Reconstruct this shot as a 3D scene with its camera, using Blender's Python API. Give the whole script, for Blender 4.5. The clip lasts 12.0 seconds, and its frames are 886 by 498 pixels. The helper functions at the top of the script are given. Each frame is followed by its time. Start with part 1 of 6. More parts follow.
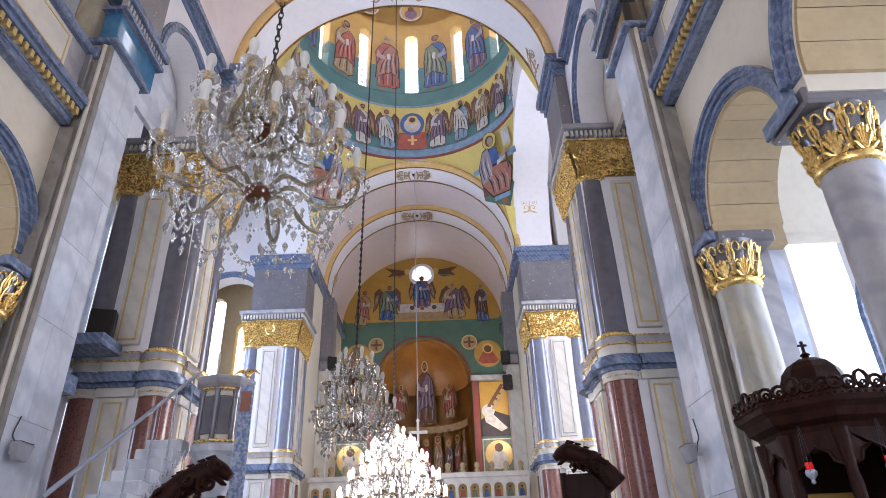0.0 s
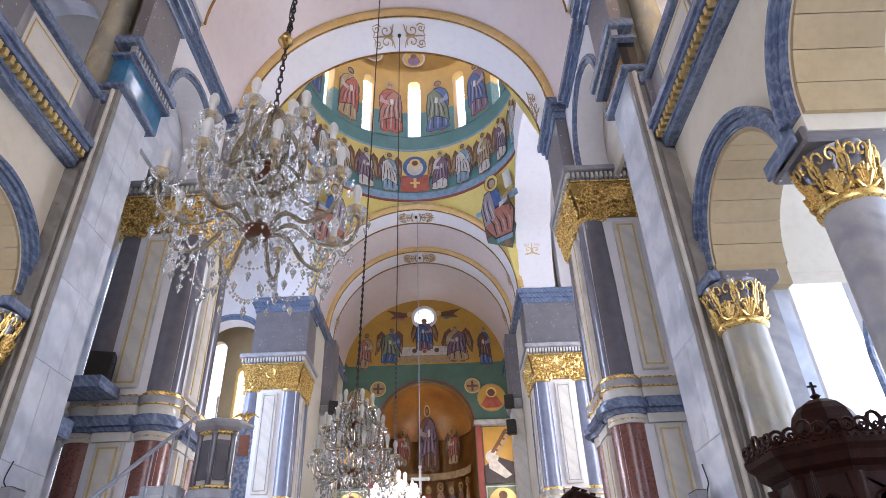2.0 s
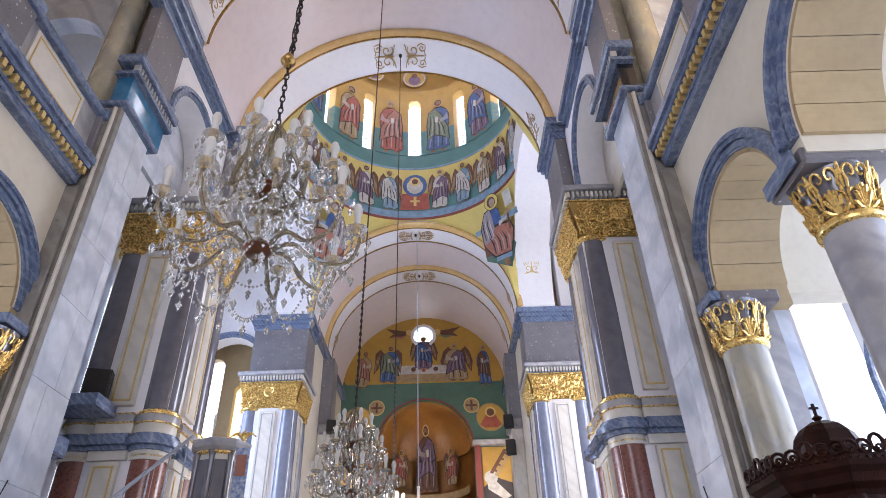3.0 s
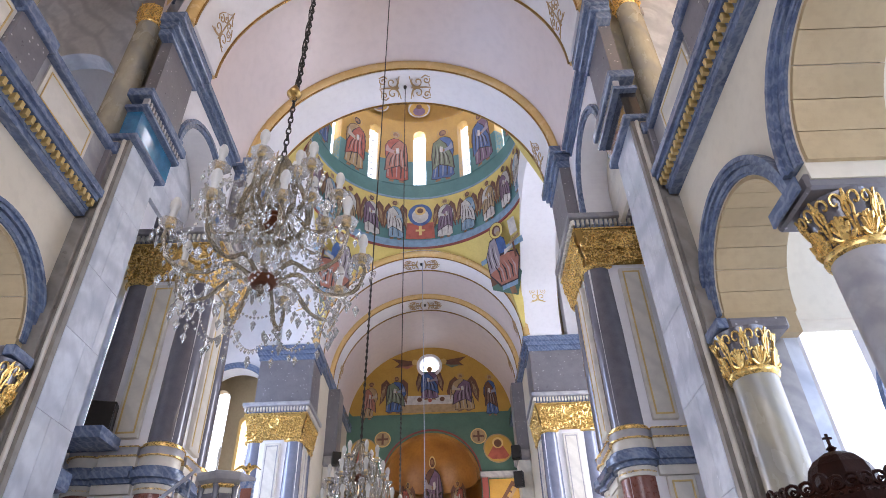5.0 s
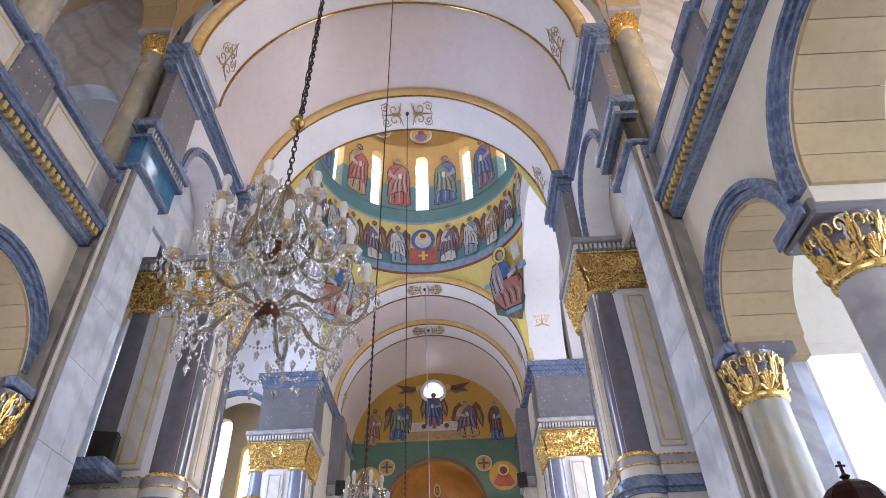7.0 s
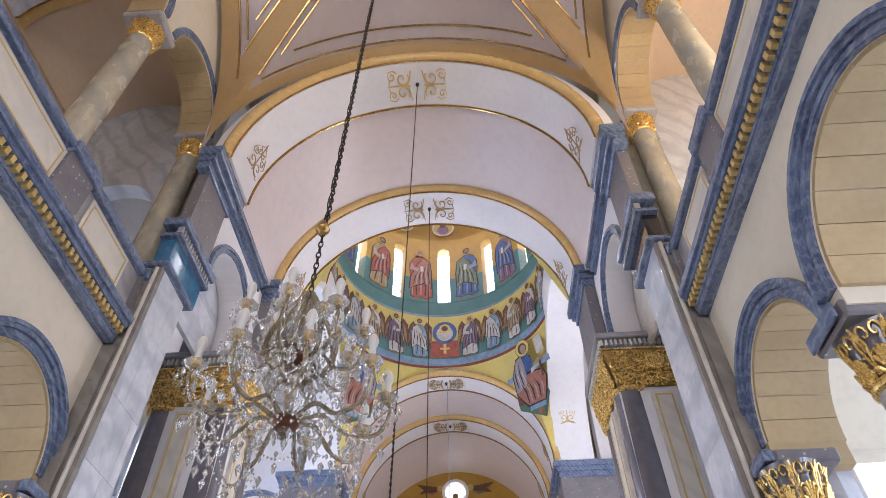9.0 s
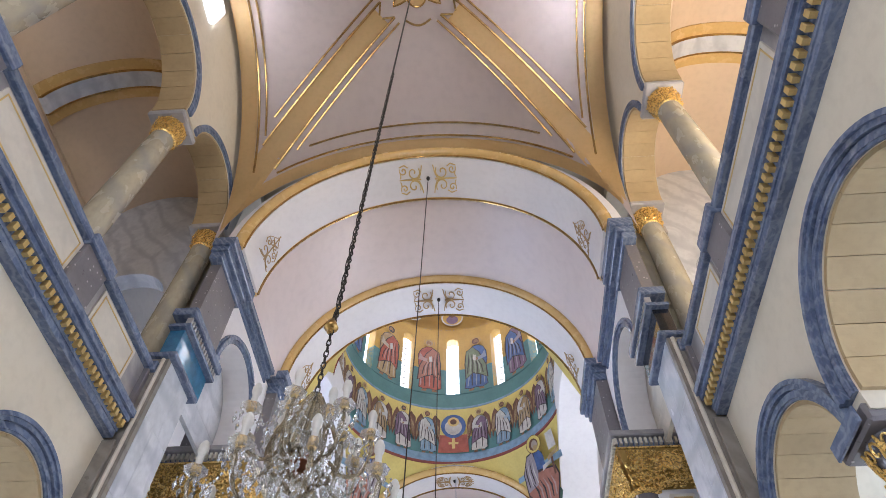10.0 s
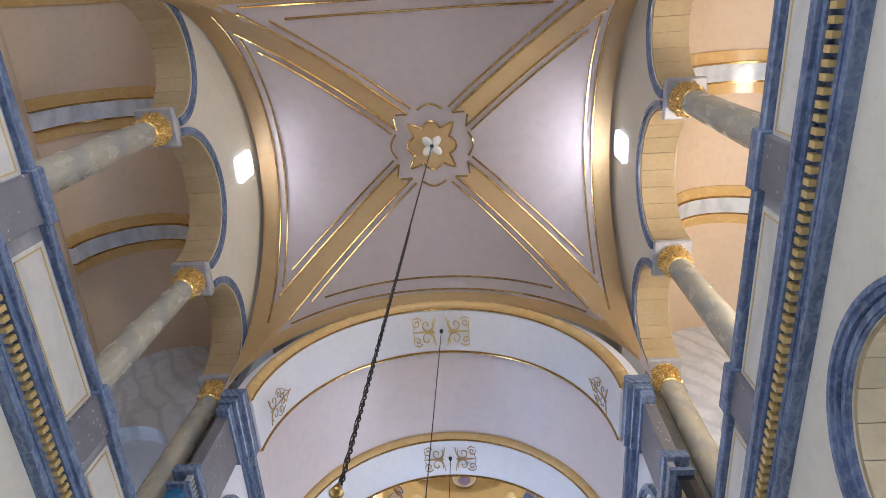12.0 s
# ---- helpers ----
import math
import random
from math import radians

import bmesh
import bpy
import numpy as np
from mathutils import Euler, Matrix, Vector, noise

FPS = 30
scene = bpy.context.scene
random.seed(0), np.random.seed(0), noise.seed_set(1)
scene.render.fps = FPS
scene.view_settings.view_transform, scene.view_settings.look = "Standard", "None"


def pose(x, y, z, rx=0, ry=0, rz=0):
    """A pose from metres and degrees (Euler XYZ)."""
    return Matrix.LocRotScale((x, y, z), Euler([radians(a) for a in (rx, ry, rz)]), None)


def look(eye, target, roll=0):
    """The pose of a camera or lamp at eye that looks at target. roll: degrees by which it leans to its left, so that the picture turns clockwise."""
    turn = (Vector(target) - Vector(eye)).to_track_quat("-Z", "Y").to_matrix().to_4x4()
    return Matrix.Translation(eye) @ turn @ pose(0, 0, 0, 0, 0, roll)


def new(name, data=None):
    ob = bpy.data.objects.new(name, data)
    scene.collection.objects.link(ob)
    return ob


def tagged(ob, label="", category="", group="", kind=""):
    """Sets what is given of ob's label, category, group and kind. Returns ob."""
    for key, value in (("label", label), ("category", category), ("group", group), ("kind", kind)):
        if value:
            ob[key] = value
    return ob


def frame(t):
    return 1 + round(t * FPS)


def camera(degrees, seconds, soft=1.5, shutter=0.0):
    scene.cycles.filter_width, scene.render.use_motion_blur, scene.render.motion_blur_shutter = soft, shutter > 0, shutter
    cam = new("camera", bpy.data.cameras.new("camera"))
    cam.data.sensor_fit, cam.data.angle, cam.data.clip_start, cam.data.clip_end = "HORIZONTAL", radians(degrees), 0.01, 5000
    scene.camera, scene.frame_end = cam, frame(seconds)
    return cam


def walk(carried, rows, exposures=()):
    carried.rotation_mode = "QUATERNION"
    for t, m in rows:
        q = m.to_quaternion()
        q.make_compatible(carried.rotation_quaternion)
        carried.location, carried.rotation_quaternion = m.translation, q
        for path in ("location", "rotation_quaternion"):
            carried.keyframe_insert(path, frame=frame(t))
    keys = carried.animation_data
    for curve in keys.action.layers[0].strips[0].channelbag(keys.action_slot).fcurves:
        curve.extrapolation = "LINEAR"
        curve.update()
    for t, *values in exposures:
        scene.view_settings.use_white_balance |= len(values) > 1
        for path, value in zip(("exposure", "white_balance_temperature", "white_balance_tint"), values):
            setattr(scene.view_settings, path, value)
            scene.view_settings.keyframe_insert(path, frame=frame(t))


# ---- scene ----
cam = camera(70.04, 12.0, soft=0.9)


def view(x, y, z, yaw, pitch, roll):
    return pose(x, y, z, 0, 0, yaw) @ pose(0, 0, 0, 90 + pitch) @ pose(0, 0, 0, 0, 0, roll)


ROWS = [
    (0, 0.982, -0.227, 1.497, -0.32, 28.17, -2.1),
    (0.5, 0.992, -0.178, 1.479, -0.22, 29.37, -2.18),
    (1, 0.996, -0.174, 1.487, -0.18, 30.29, -2.15),
    (1.5, 0.994, -0.178, 1.49, -0.19, 31.14, -2.19),
    (2, 0.994, -0.173, 1.487, -0.19, 32.06, -2.12),
    (2.5, 0.996, -0.178, 1.487, -0.22, 32.89, -2.14),
    (3, 0.989, -0.177, 1.493, -0.31, 33.7, -1.91),
    (5, 0.991, -0.175, 1.502, 0.19, 36.32, -2.02),
    (5.5, 0.991, -0.181, 1.504, 0.2, 37.13, -2.05),
    (6, 0.992, -0.183, 1.506, 0.18, 37.77, -2.35),
    (6.5, 0.983, -0.17, 1.529, 0.22, 38.19, -2.4),
    (6.7, 0.983, -0.17, 1.529, 0.29, 38.33, -2.43),
    (8.3, 0.98, -0.222, 1.586, 1.42, 42.38, -1.55),
    (8.5, 0.98, -0.222, 1.586, 1.79, 43.8, -1.3),
    (9, 0.982, -0.245, 1.631, 2.73, 46.69, -0.91),
    (9.5, 0.985, -0.278, 1.661, 3.57, 50.29, -0.33),
    (10, 0.986, -0.307, 1.7, 4.03, 54.61, 0.51),
    (10.5, 0.988, -0.326, 1.708, 4.62, 58.08, 1.08),
    (11, 0.985, -0.334, 1.725, 5.14, 61.52, 1.94),
    (11.5, 0.982, -0.341, 1.725, 6.2, 65.5, 3.13),
    (12, 0.988, -0.359, 1.73, 7.78, 68.13, 4.6),
]
walk(cam, [(r[0], view(*r[1:])) for r in ROWS], exposures=[(0, 0.41, 6450, 22), (6.7, 0.40, 6500, 22), (8.6, 0.41, 6750, 22), (9.5, 0.43, 6750, 20), (10.6, 0.38, 6250, 15), (12, 0.35, 6000, 16)])

# ---- daylight ----
SUN_EL, SUN_AZ = radians(48), radians(115)
world = bpy.data.worlds.new("sky")
scene.world = world
world.use_nodes = True
wn = world.node_tree
sky = wn.nodes.new("ShaderNodeTexSky")
sky.sky_type, sky.sun_disc, sky.sun_elevation, sky.sun_rotation = "NISHITA", False, SUN_EL, SUN_AZ
wn.links.new(sky.outputs[0], wn.nodes["Background"].inputs[0])
wn.nodes["Background"].inputs[1].default_value = 0.15
sun = bpy.data.lights.new("sun", "SUN")
sun.energy, sun.angle, sun.color = 2.5, radians(0.5), (1, 0.95, 0.87)
sun_ob = new("sun", sun)
sun_ob.matrix_world = look((30, 10, 40), (30 - math.sin(SUN_AZ) * math.cos(SUN_EL) * 10, 10 - math.cos(SUN_AZ) * math.cos(SUN_EL) * 10, 40 - math.sin(SUN_EL) * 10))


def window_light(eye, target, w, h, watts, color):
    lamp = bpy.data.lights.new("window_light", "AREA")
    lamp.shape, lamp.size, lamp.size_y, lamp.energy, lamp.color = "RECTANGLE", w, h, watts, color
    ob = new("window_light", lamp)
    ob.matrix_world = look(eye, target)
    return ob


COOL, WARM, DAY = (0.46, 0.66, 1.0), (1.0, 0.9, 0.74), (0.86, 0.92, 1.0)
# daylight stand-ins: aisle windows, gallery windows, transepts, west front, chancel, dome, high windows
window_light((8.3, 3.5, 4.5), (0, 3.5, 2.6), 7.0, 5.5, 310, COOL)
window_light((-8.3, 3.5, 4.5), (0, 3.5, 6.5), 7.0, 5.0, 100, COOL)
# added lamp low in the south gallery, aimed up at its ceiling
window_light((7.6, 3.3, 9.2), (7.2, 3.3, 16), 1.6, 4.2, 420, WARM)
window_light((8.6, 16.7, 9.0), (0, 15.5, 8.5), 3.0, 8.0, 430, DAY)
window_light((-8.6, 16.7, 9.0), (0, 15.5, 8.5), 3.0, 8.0, 430, COOL)
# added unseen fill from the west end; the west wall has no window
window_light((0, -6.8, 7.0), (0, 8, 9.5), 6.5, 6.0, 520, (0.84, 0.90, 1.0))
window_light((3.9, 27.0, 8.6), (-1, 29.5, 9.5), 0.9, 3.0, 110, WARM)
window_light((-3.9, 27.0, 8.6), (1, 29.5, 9.5), 0.9, 3.0, 110, WARM)
# added fill inside the dome, aimed down in place of its windows
window_light((0, 16.7, 26.4), (0, 16.7, 0), 4.0, 4.0, 210, DAY)
window_light((4.55, 3.3, 16.75), (0, 3.3, 16.9), 0.5, 0.8, 90, DAY)
window_light((-4.55, 3.3, 16.75), (0, 3.3, 16.9), 0.5, 0.8, 45, DAY)

# ---- materials ----


def material(name, base, rough=0.5, metal=0.0, second=None, scale=3.0, amount=0.5, detail=6.0, bump=0.0, bump_scale=60.0, veins=None, vein_scale=1.6, speck=None, spread=0.0, glow=None, glow_strength=0.0, coat=0.0, stretch=(1, 1, 1)):
    m = bpy.data.materials.new(name)
    m.use_nodes = True
    nt = m.node_tree
    b = nt.nodes["Principled BSDF"]
    b.inputs["Roughness"].default_value, b.inputs["Metallic"].default_value = rough, metal
    b.inputs["Coat Weight"].default_value = coat
    geo = nt.nodes.new("ShaderNodeTexCoord")
    mapping = nt.nodes.new("ShaderNodeMapping")
    mapping.inputs["Scale"].default_value = stretch
    nt.links.new(geo.outputs["Object"], mapping.inputs[0])

    def mixed(fac, a, c):
        mx = nt.nodes.new("ShaderNodeMix")
        mx.data_type = "RGBA"
        nt.links.new(fac, mx.inputs[0])
        if isinstance(a, tuple):
            mx.inputs[6].default_value = (*a, 1)
        else:
            nt.links.new(a, mx.inputs[6])
        mx.inputs[7].default_value = (*c, 1)
        return mx.outputs[2]

    def ramp(fac, lo, hi, top=1.0):
        r = nt.nodes.new("ShaderNodeMapRange")
        r.inputs[1].default_value, r.inputs[2].default_value, r.inputs[4].default_value = lo, hi, top
        nt.links.new(fac, r.inputs[0])
        return r.outputs[0]

    def cloud(sc, det=6.0, distort=0.0):
        n = nt.nodes.new("ShaderNodeTexNoise")
        n.inputs["Scale"].default_value, n.inputs["Detail"].default_value, n.inputs["Distortion"].default_value = sc, det, distort
        nt.links.new(mapping.outputs[0], n.inputs["Vector"])
        return n.outputs[0]

    second = second or tuple(c * 0.82 for c in base)
    colour = mixed(ramp(cloud(scale, detail), 0.38, 0.68, amount), base, second)
    colour = mixed(ramp(cloud(scale * 9, 3), 0.45, 0.7, amount * 0.35), colour, tuple(c * 0.75 for c in second))
    if veins:
        w = nt.nodes.new("ShaderNodeTexWave")
        w.inputs["Scale"].default_value, w.inputs["Distortion"].default_value = vein_scale, 5.0
        w.inputs["Detail"].default_value, w.inputs["Detail Scale"].default_value = 4.0, 1.3
        tilt = nt.nodes.new("ShaderNodeMapping")
        tilt.inputs["Rotation"].default_value = (0.5, 0.7, 0.3)
        nt.links.new(mapping.outputs[0], tilt.inputs[0])
        nt.links.new(tilt.outputs[0], w.inputs["Vector"])
        colour = mixed(ramp(w.outputs["Fac"], 0.6, 1.0, 0.5), colour, veins)
        colour = mixed(ramp(cloud(vein_scale * 2.6, 9, 1.2), 0.48, 0.72, 0.7), colour, veins)
    if speck:
        v = nt.nodes.new("ShaderNodeTexVoronoi")
        v.inputs["Scale"].default_value = 8.0
        nt.links.new(mapping.outputs[0], v.inputs["Vector"])
        colour = mixed(ramp(v.outputs["Distance"], 0.16, 0.09, 0.8), colour, speck)
    if spread:
        info = nt.nodes.new("ShaderNodeObjectInfo")
        hsv = nt.nodes.new("ShaderNodeHueSaturation")
        nt.links.new(colour, hsv.inputs["Color"])
        r = nt.nodes.new("ShaderNodeMapRange")
        r.inputs[3].default_value, r.inputs[4].default_value = 1 - spread, 1 + spread
        nt.links.new(info.outputs["Random"], r.inputs[0])
        nt.links.new(r.outputs[0], hsv.inputs["Value"])
        colour = hsv.outputs[0]
    nt.links.new(colour, b.inputs["Base Color"])
    rr = nt.nodes.new("ShaderNodeMapRange")
    rr.inputs[3].default_value, rr.inputs[4].default_value = max(rough - 0.08, 0.02), min(rough + 0.1, 1)
    nt.links.new(cloud(scale * 3, 4), rr.inputs[0])
    nt.links.new(rr.outputs[0], b.inputs["Roughness"])
    if bump:
        bp = nt.nodes.new("ShaderNodeBump")
        bp.inputs["Strength"].default_value, bp.inputs["Distance"].default_value = bump, 0.02
        nt.links.new(cloud(bump_scale, 5), bp.inputs["Height"])
        nt.links.new(bp.outputs[0], b.inputs["Normal"])
    if glow:
        b.inputs["Emission Color"].default_value = (*glow, 1)
        b.inputs["Emission Strength"].default_value = glow_strength
    return m


M = {}
M["plaster"] = material("cream_plaster", (0.68, 0.62, 0.50), 0.7, second=(0.61, 0.54, 0.42), scale=0.9, amount=0.5, bump=0.08)
M["pink"] = material("rose_grey_plaster", (0.71, 0.62, 0.60), 0.4, second=(0.64, 0.55, 0.545), scale=0.5, amount=0.5, bump=0.05, bump_scale=30)
M["peach"] = material("peach_plaster", (0.68, 0.54, 0.40), 0.6, second=(0.60, 0.46, 0.33), scale=0.8, amount=0.5, bump=0.05)
M["arch_white"] = material("white_painted_plaster", (0.80, 0.79, 0.80), 0.6, second=(0.72, 0.70, 0.72), scale=0.8, amount=0.4, bump=0.05)
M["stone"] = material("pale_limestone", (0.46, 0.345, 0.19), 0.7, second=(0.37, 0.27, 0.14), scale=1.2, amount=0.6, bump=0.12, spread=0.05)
M["marble"] = material("white_marble", (0.70, 0.735, 0.79), 0.22, second=(0.56, 0.61, 0.68), scale=1.1, amount=0.7, veins=(0.40, 0.44, 0.52), vein_scale=0.7, coat=0.2, spread=0.06, stretch=(1.0, 1.0, 0.8))
M["grey_marble"] = material("grey_marble", (0.42, 0.41, 0.41), 0.35, second=(0.33, 0.32, 0.33), scale=1.4, amount=0.7, veins=(0.24, 0.24, 0.27), vein_scale=0.9)
M["column_marble"] = material("greenish_veined_marble", (0.46, 0.42, 0.32), 0.25, second=(0.36, 0.33, 0.25), scale=1.3, amount=0.8, veins=(0.28, 0.29, 0.28), vein_scale=0.8, stretch=(1, 1, 0.5))
M["blue_marble"] = material("blue_grey_marble", (0.14, 0.19, 0.30), 0.2, second=(0.07, 0.10, 0.18), scale=2.6, amount=0.9, veins=(0.25, 0.30, 0.39), vein_scale=3.2)
M["granite"] = material("speckled_grey_granite", (0.20, 0.19, 0.20), 0.3, second=(0.15, 0.14, 0.16), scale=2.5, amount=0.7, speck=(0.6, 0.58, 0.58))
M["dark_granite"] = material("polished_dark_granite", (0.155, 0.15, 0.175), 0.18, second=(0.10, 0.10, 0.125), scale=5.0, amount=0.6, coat=0.7)
M["grey_granite"] = material("polished_blue_grey_granite", (0.21, 0.23, 0.30), 0.12, second=(0.15, 0.17, 0.23), scale=5.0, amount=0.6, coat=0.8)
M["red_granite"] = material("polished_red_granite", (0.23, 0.08, 0.055), 0.28, second=(0.15, 0.05, 0.035), scale=8.0, amount=0.7, coat=0.2)
# black polished stone with its blue reflection put into the base colour
M["black"] = material("polished_stone_blue_reflection", (0.03, 0.20, 0.38), 0.08, second=(0.01, 0.07, 0.14), scale=5.0, amount=0.6, coat=0.8)
M["black_stone"] = material("black_polished_stone", (0.014, 0.016, 0.024), 0.08, second=(0.006, 0.008, 0.012), scale=4.0, amount=0.6, coat=0.6)
M["taupe_marble"] = material("taupe_grey_marble", (0.235, 0.215, 0.19), 0.3, second=(0.17, 0.155, 0.14), scale=1.6, amount=0.7, veins=(0.30, 0.28, 0.25), vein_scale=1.0)
M["panel"] = material("cream_marble_panel", (0.70, 0.66, 0.58), 0.35, second=(0.64, 0.60, 0.52), scale=1.6, amount=0.5, veins=(0.55, 0.52, 0.46), vein_scale=0.8)
M["gold"] = material("gilded_plaster", (0.86, 0.60, 0.21), 0.27, 0.72, second=(0.58, 0.35, 0.09), scale=9, amount=0.6, bump=0.12, bump_scale=30)
M["gold_line"] = material("gold_paint", (0.68, 0.49, 0.20), 0.35, 0.3, second=(0.55, 0.38, 0.12), scale=5, amount=0.5)
M["ochre"] = material("ochre_painted_band", (0.72, 0.51, 0.25), 0.5, second=(0.66, 0.45, 0.2), scale=1.2, amount=0.5)
M["gloss_ochre"] = material("glossy_ochre_paint", (0.66, 0.44, 0.18), 0.25, second=(0.56, 0.36, 0.13), scale=1.5, amount=0.5, coat=0.3)
M["rib_gold"] = material("bright_gold_leaf_line", (0.62, 0.42, 0.16), 0.2, 0.85, second=(0.34, 0.2, 0.07), scale=6, amount=0.8)
M["scroll_paint"] = material("brown_gold_scroll_paint", (0.46, 0.31, 0.15), 0.4, 0.3, second=(0.34, 0.21, 0.1), scale=7, amount=0.6)
M["mural_gold"] = material("ochre_gold_mural", (0.52, 0.31, 0.055), 0.5, second=(0.40, 0.22, 0.035), scale=1.5, amount=0.6, bump=0.04)
# gilding darkened to paint in the shade behind the capital relief
M["umber"] = material("shaded_gilding_ground", (0.40, 0.25, 0.07), 0.4, 0.65, scale=6)
M["mural_yellow"] = material("pale_yellow_mural", (0.68, 0.55, 0.17), 0.5, second=(0.58, 0.44, 0.12), scale=1.5, amount=0.6)
M["mural_teal"] = material("teal_mural", (0.075, 0.22, 0.22), 0.5, second=(0.05, 0.16, 0.17), scale=1.5, amount=0.6)
M["mural_green"] = material("dark_green_mural", (0.08, 0.17, 0.125), 0.5, second=(0.055, 0.12, 0.095), scale=1.5, amount=0.6)
M["mural_orange"] = material("burnt_gold_conch_mural", (0.42, 0.19, 0.04), 0.4, second=(0.26, 0.10, 0.025), scale=0.9, amount=0.8)
M["line_red"] = material("dark_red_line", (0.25, 0.06, 0.05), 0.6)
for key, col in dict(blue=(0.06, 0.13, 0.33), red=(0.42, 0.10, 0.065), violet=(0.20, 0.12, 0.20), white=(0.60, 0.58, 0.55), green=(0.17, 0.22, 0.14), brown=(0.16, 0.07, 0.04), sand=(0.42, 0.29, 0.15), rose=(0.42, 0.17, 0.12), skin=(0.30, 0.16, 0.08), sky=(0.22, 0.36, 0.50), dark=(0.04, 0.03, 0.035)).items():
    M["paint_" + key] = material("mural_" + key, col, 0.55, second=tuple(c * 0.6 for c in col), scale=5.0, amount=0.7, detail=3)
    pale = tuple(min(0.55 * c + 0.22, 0.75) for c in col)
    M["paint_" + key + "_light"] = material("mural_pale_" + key, pale, 0.55, second=tuple(c * 0.8 for c in pale), scale=5.0, amount=0.6, detail=3)
M["iron"] = material("dark_iron", (0.05, 0.045, 0.04), 0.45, 0.8, scale=8)
M["steel"] = material("grey_painted_steel", (0.34, 0.38, 0.45), 0.35, 0.4, scale=6)
M["wood"] = material("dark_carved_wood", (0.030, 0.009, 0.005), 0.42, second=(0.014, 0.004, 0.003), scale=4, amount=0.8, bump=0.25, bump_scale=25, stretch=(3, 3, 0.6))
M["candle"] = material("ivory_candle_tube", (0.60, 0.58, 0.53), 0.3, scale=6)
M["bronze"] = material("red_brown_bronze", (0.16, 0.06, 0.03), 0.3, 0.7, scale=8)
M["brass"] = material("aged_brass", (0.45, 0.28, 0.09), 0.3, 0.9, second=(0.24, 0.13, 0.05), scale=8, amount=0.7)
M["plastic_grey"] = material("grey_plastic", (0.33, 0.33, 0.36), 0.5, scale=5)
M["plastic_black"] = material("black_plastic", (0.012, 0.012, 0.014), 0.5, scale=5)
M["cloth"] = material("blue_white_woven_cloth", (0.14, 0.24, 0.48), 0.8, second=(0.62, 0.66, 0.72), scale=22, amount=0.9)
M["floor"] = material("pale_polished_marble_floor", (0.55, 0.52, 0.48), 0.15, scale=1.0, veins=(0.4, 0.38, 0.36))
M["window_day"] = material("bright_daylight_pane", (0.9, 0.93, 1.0), 0.4, glow=(0.80, 0.91, 1.0), glow_strength=1.9)
M["window_glare"] = material("glaring_daylight_pane", (0.9, 0.93, 1.0), 0.4, glow=(0.80, 0.91, 1.0), glow_strength=2.4)
M["window_warm"] = material("honey_daylight_pane", (0.9, 0.85, 0.6), 0.4, glow=(1.0, 0.88, 0.50), glow_strength=1.3)
M["lamp_lit"] = material("lit_crystal_lamp", (1, 1, 1), 0.3, glow=(0.97, 0.97, 1.0), glow_strength=2.2)
M["ruby"] = material("red_lamp_glass", (0.25, 0.005, 0.005), 0.1, glow=(1.0, 0.02, 0.015), glow_strength=0.3)


M["wood"].node_tree.nodes["Principled BSDF"].inputs["Specular IOR Level"].default_value = 0.12


def glass(name, tint, rough):
    m = bpy.data.materials.new(name)
    m.use_nodes = True
    nt = m.node_tree
    b = nt.nodes["Principled BSDF"]
    b.inputs["Base Color"].default_value = (*tint, 1)
    b.inputs["Roughness"].default_value, b.inputs["Transmission Weight"].default_value, b.inputs["IOR"].default_value = rough, 0.8, 1.5
    n = nt.nodes.new("ShaderNodeTexNoise")
    n.inputs["Scale"].default_value = 30
    bp = nt.nodes.new("ShaderNodeBump")
    bp.inputs["Strength"].default_value = 0.3
    nt.links.new(n.outputs[0], bp.inputs["Height"])
    nt.links.new(bp.outputs[0], b.inputs["Normal"])
    return m


M["crystal"] = glass("cut_crystal", (0.86, 0.85, 0.82), 0.03)
M["glass_arm"] = glass("moulded_clear_glass", (0.52, 0.45, 0.32), 0.1)

# ---- mesh helpers ----


def thing(name, label="", category="", group="", kind="", at=(0, 0, 0)):
    ob = new(name)
    ob.location = at
    ob.empty_display_size = 0.1
    return tagged(ob, label, category, group, kind)


def mesh_of(name, bm, mats, smooth=False):
    bmesh.ops.recalc_face_normals(bm, faces=bm.faces)
    me = bpy.data.meshes.new(name)
    bm.to_mesh(me)
    bm.free()
    for m in mats if isinstance(mats, (list, tuple)) else [mats]:
        me.materials.append(m)
    if smooth:
        me.polygons.foreach_set("use_smooth", [True] * len(me.polygons))
        me.set_sharp_from_angle(angle=radians(38))
    return me


def part(name, bm, mat, parent=None, label="", smooth=False):
    ob = new(name, mesh_of(name, bm, mat, smooth))
    if parent is not None:
        ob.parent = parent
    return tagged(ob, label)


def solid(name, bm, mat, label, category, kind="structure", group="", smooth=False):
    return tagged(new(name, mesh_of(name, bm, mat, smooth)), label, category, group, kind)


def box(bm, x0, x1, y0, y1, z0, z1, bevel=0.0):
    m = Matrix.Translation(((x0 + x1) / 2, (y0 + y1) / 2, (z0 + z1) / 2)) @ Matrix.Diagonal((abs(x1 - x0), abs(y1 - y0), abs(z1 - z0), 1))
    r = bmesh.ops.create_cube(bm, size=1, matrix=m)
    if bevel:
        edges = list({e for v in r["verts"] for e in v.link_edges})
        bmesh.ops.bevel(bm, geom=edges, offset=bevel, segments=1, affect="EDGES")
    return bm


def B(*args, bevel=0.0):
    return box(bmesh.new(), *args, bevel=bevel)


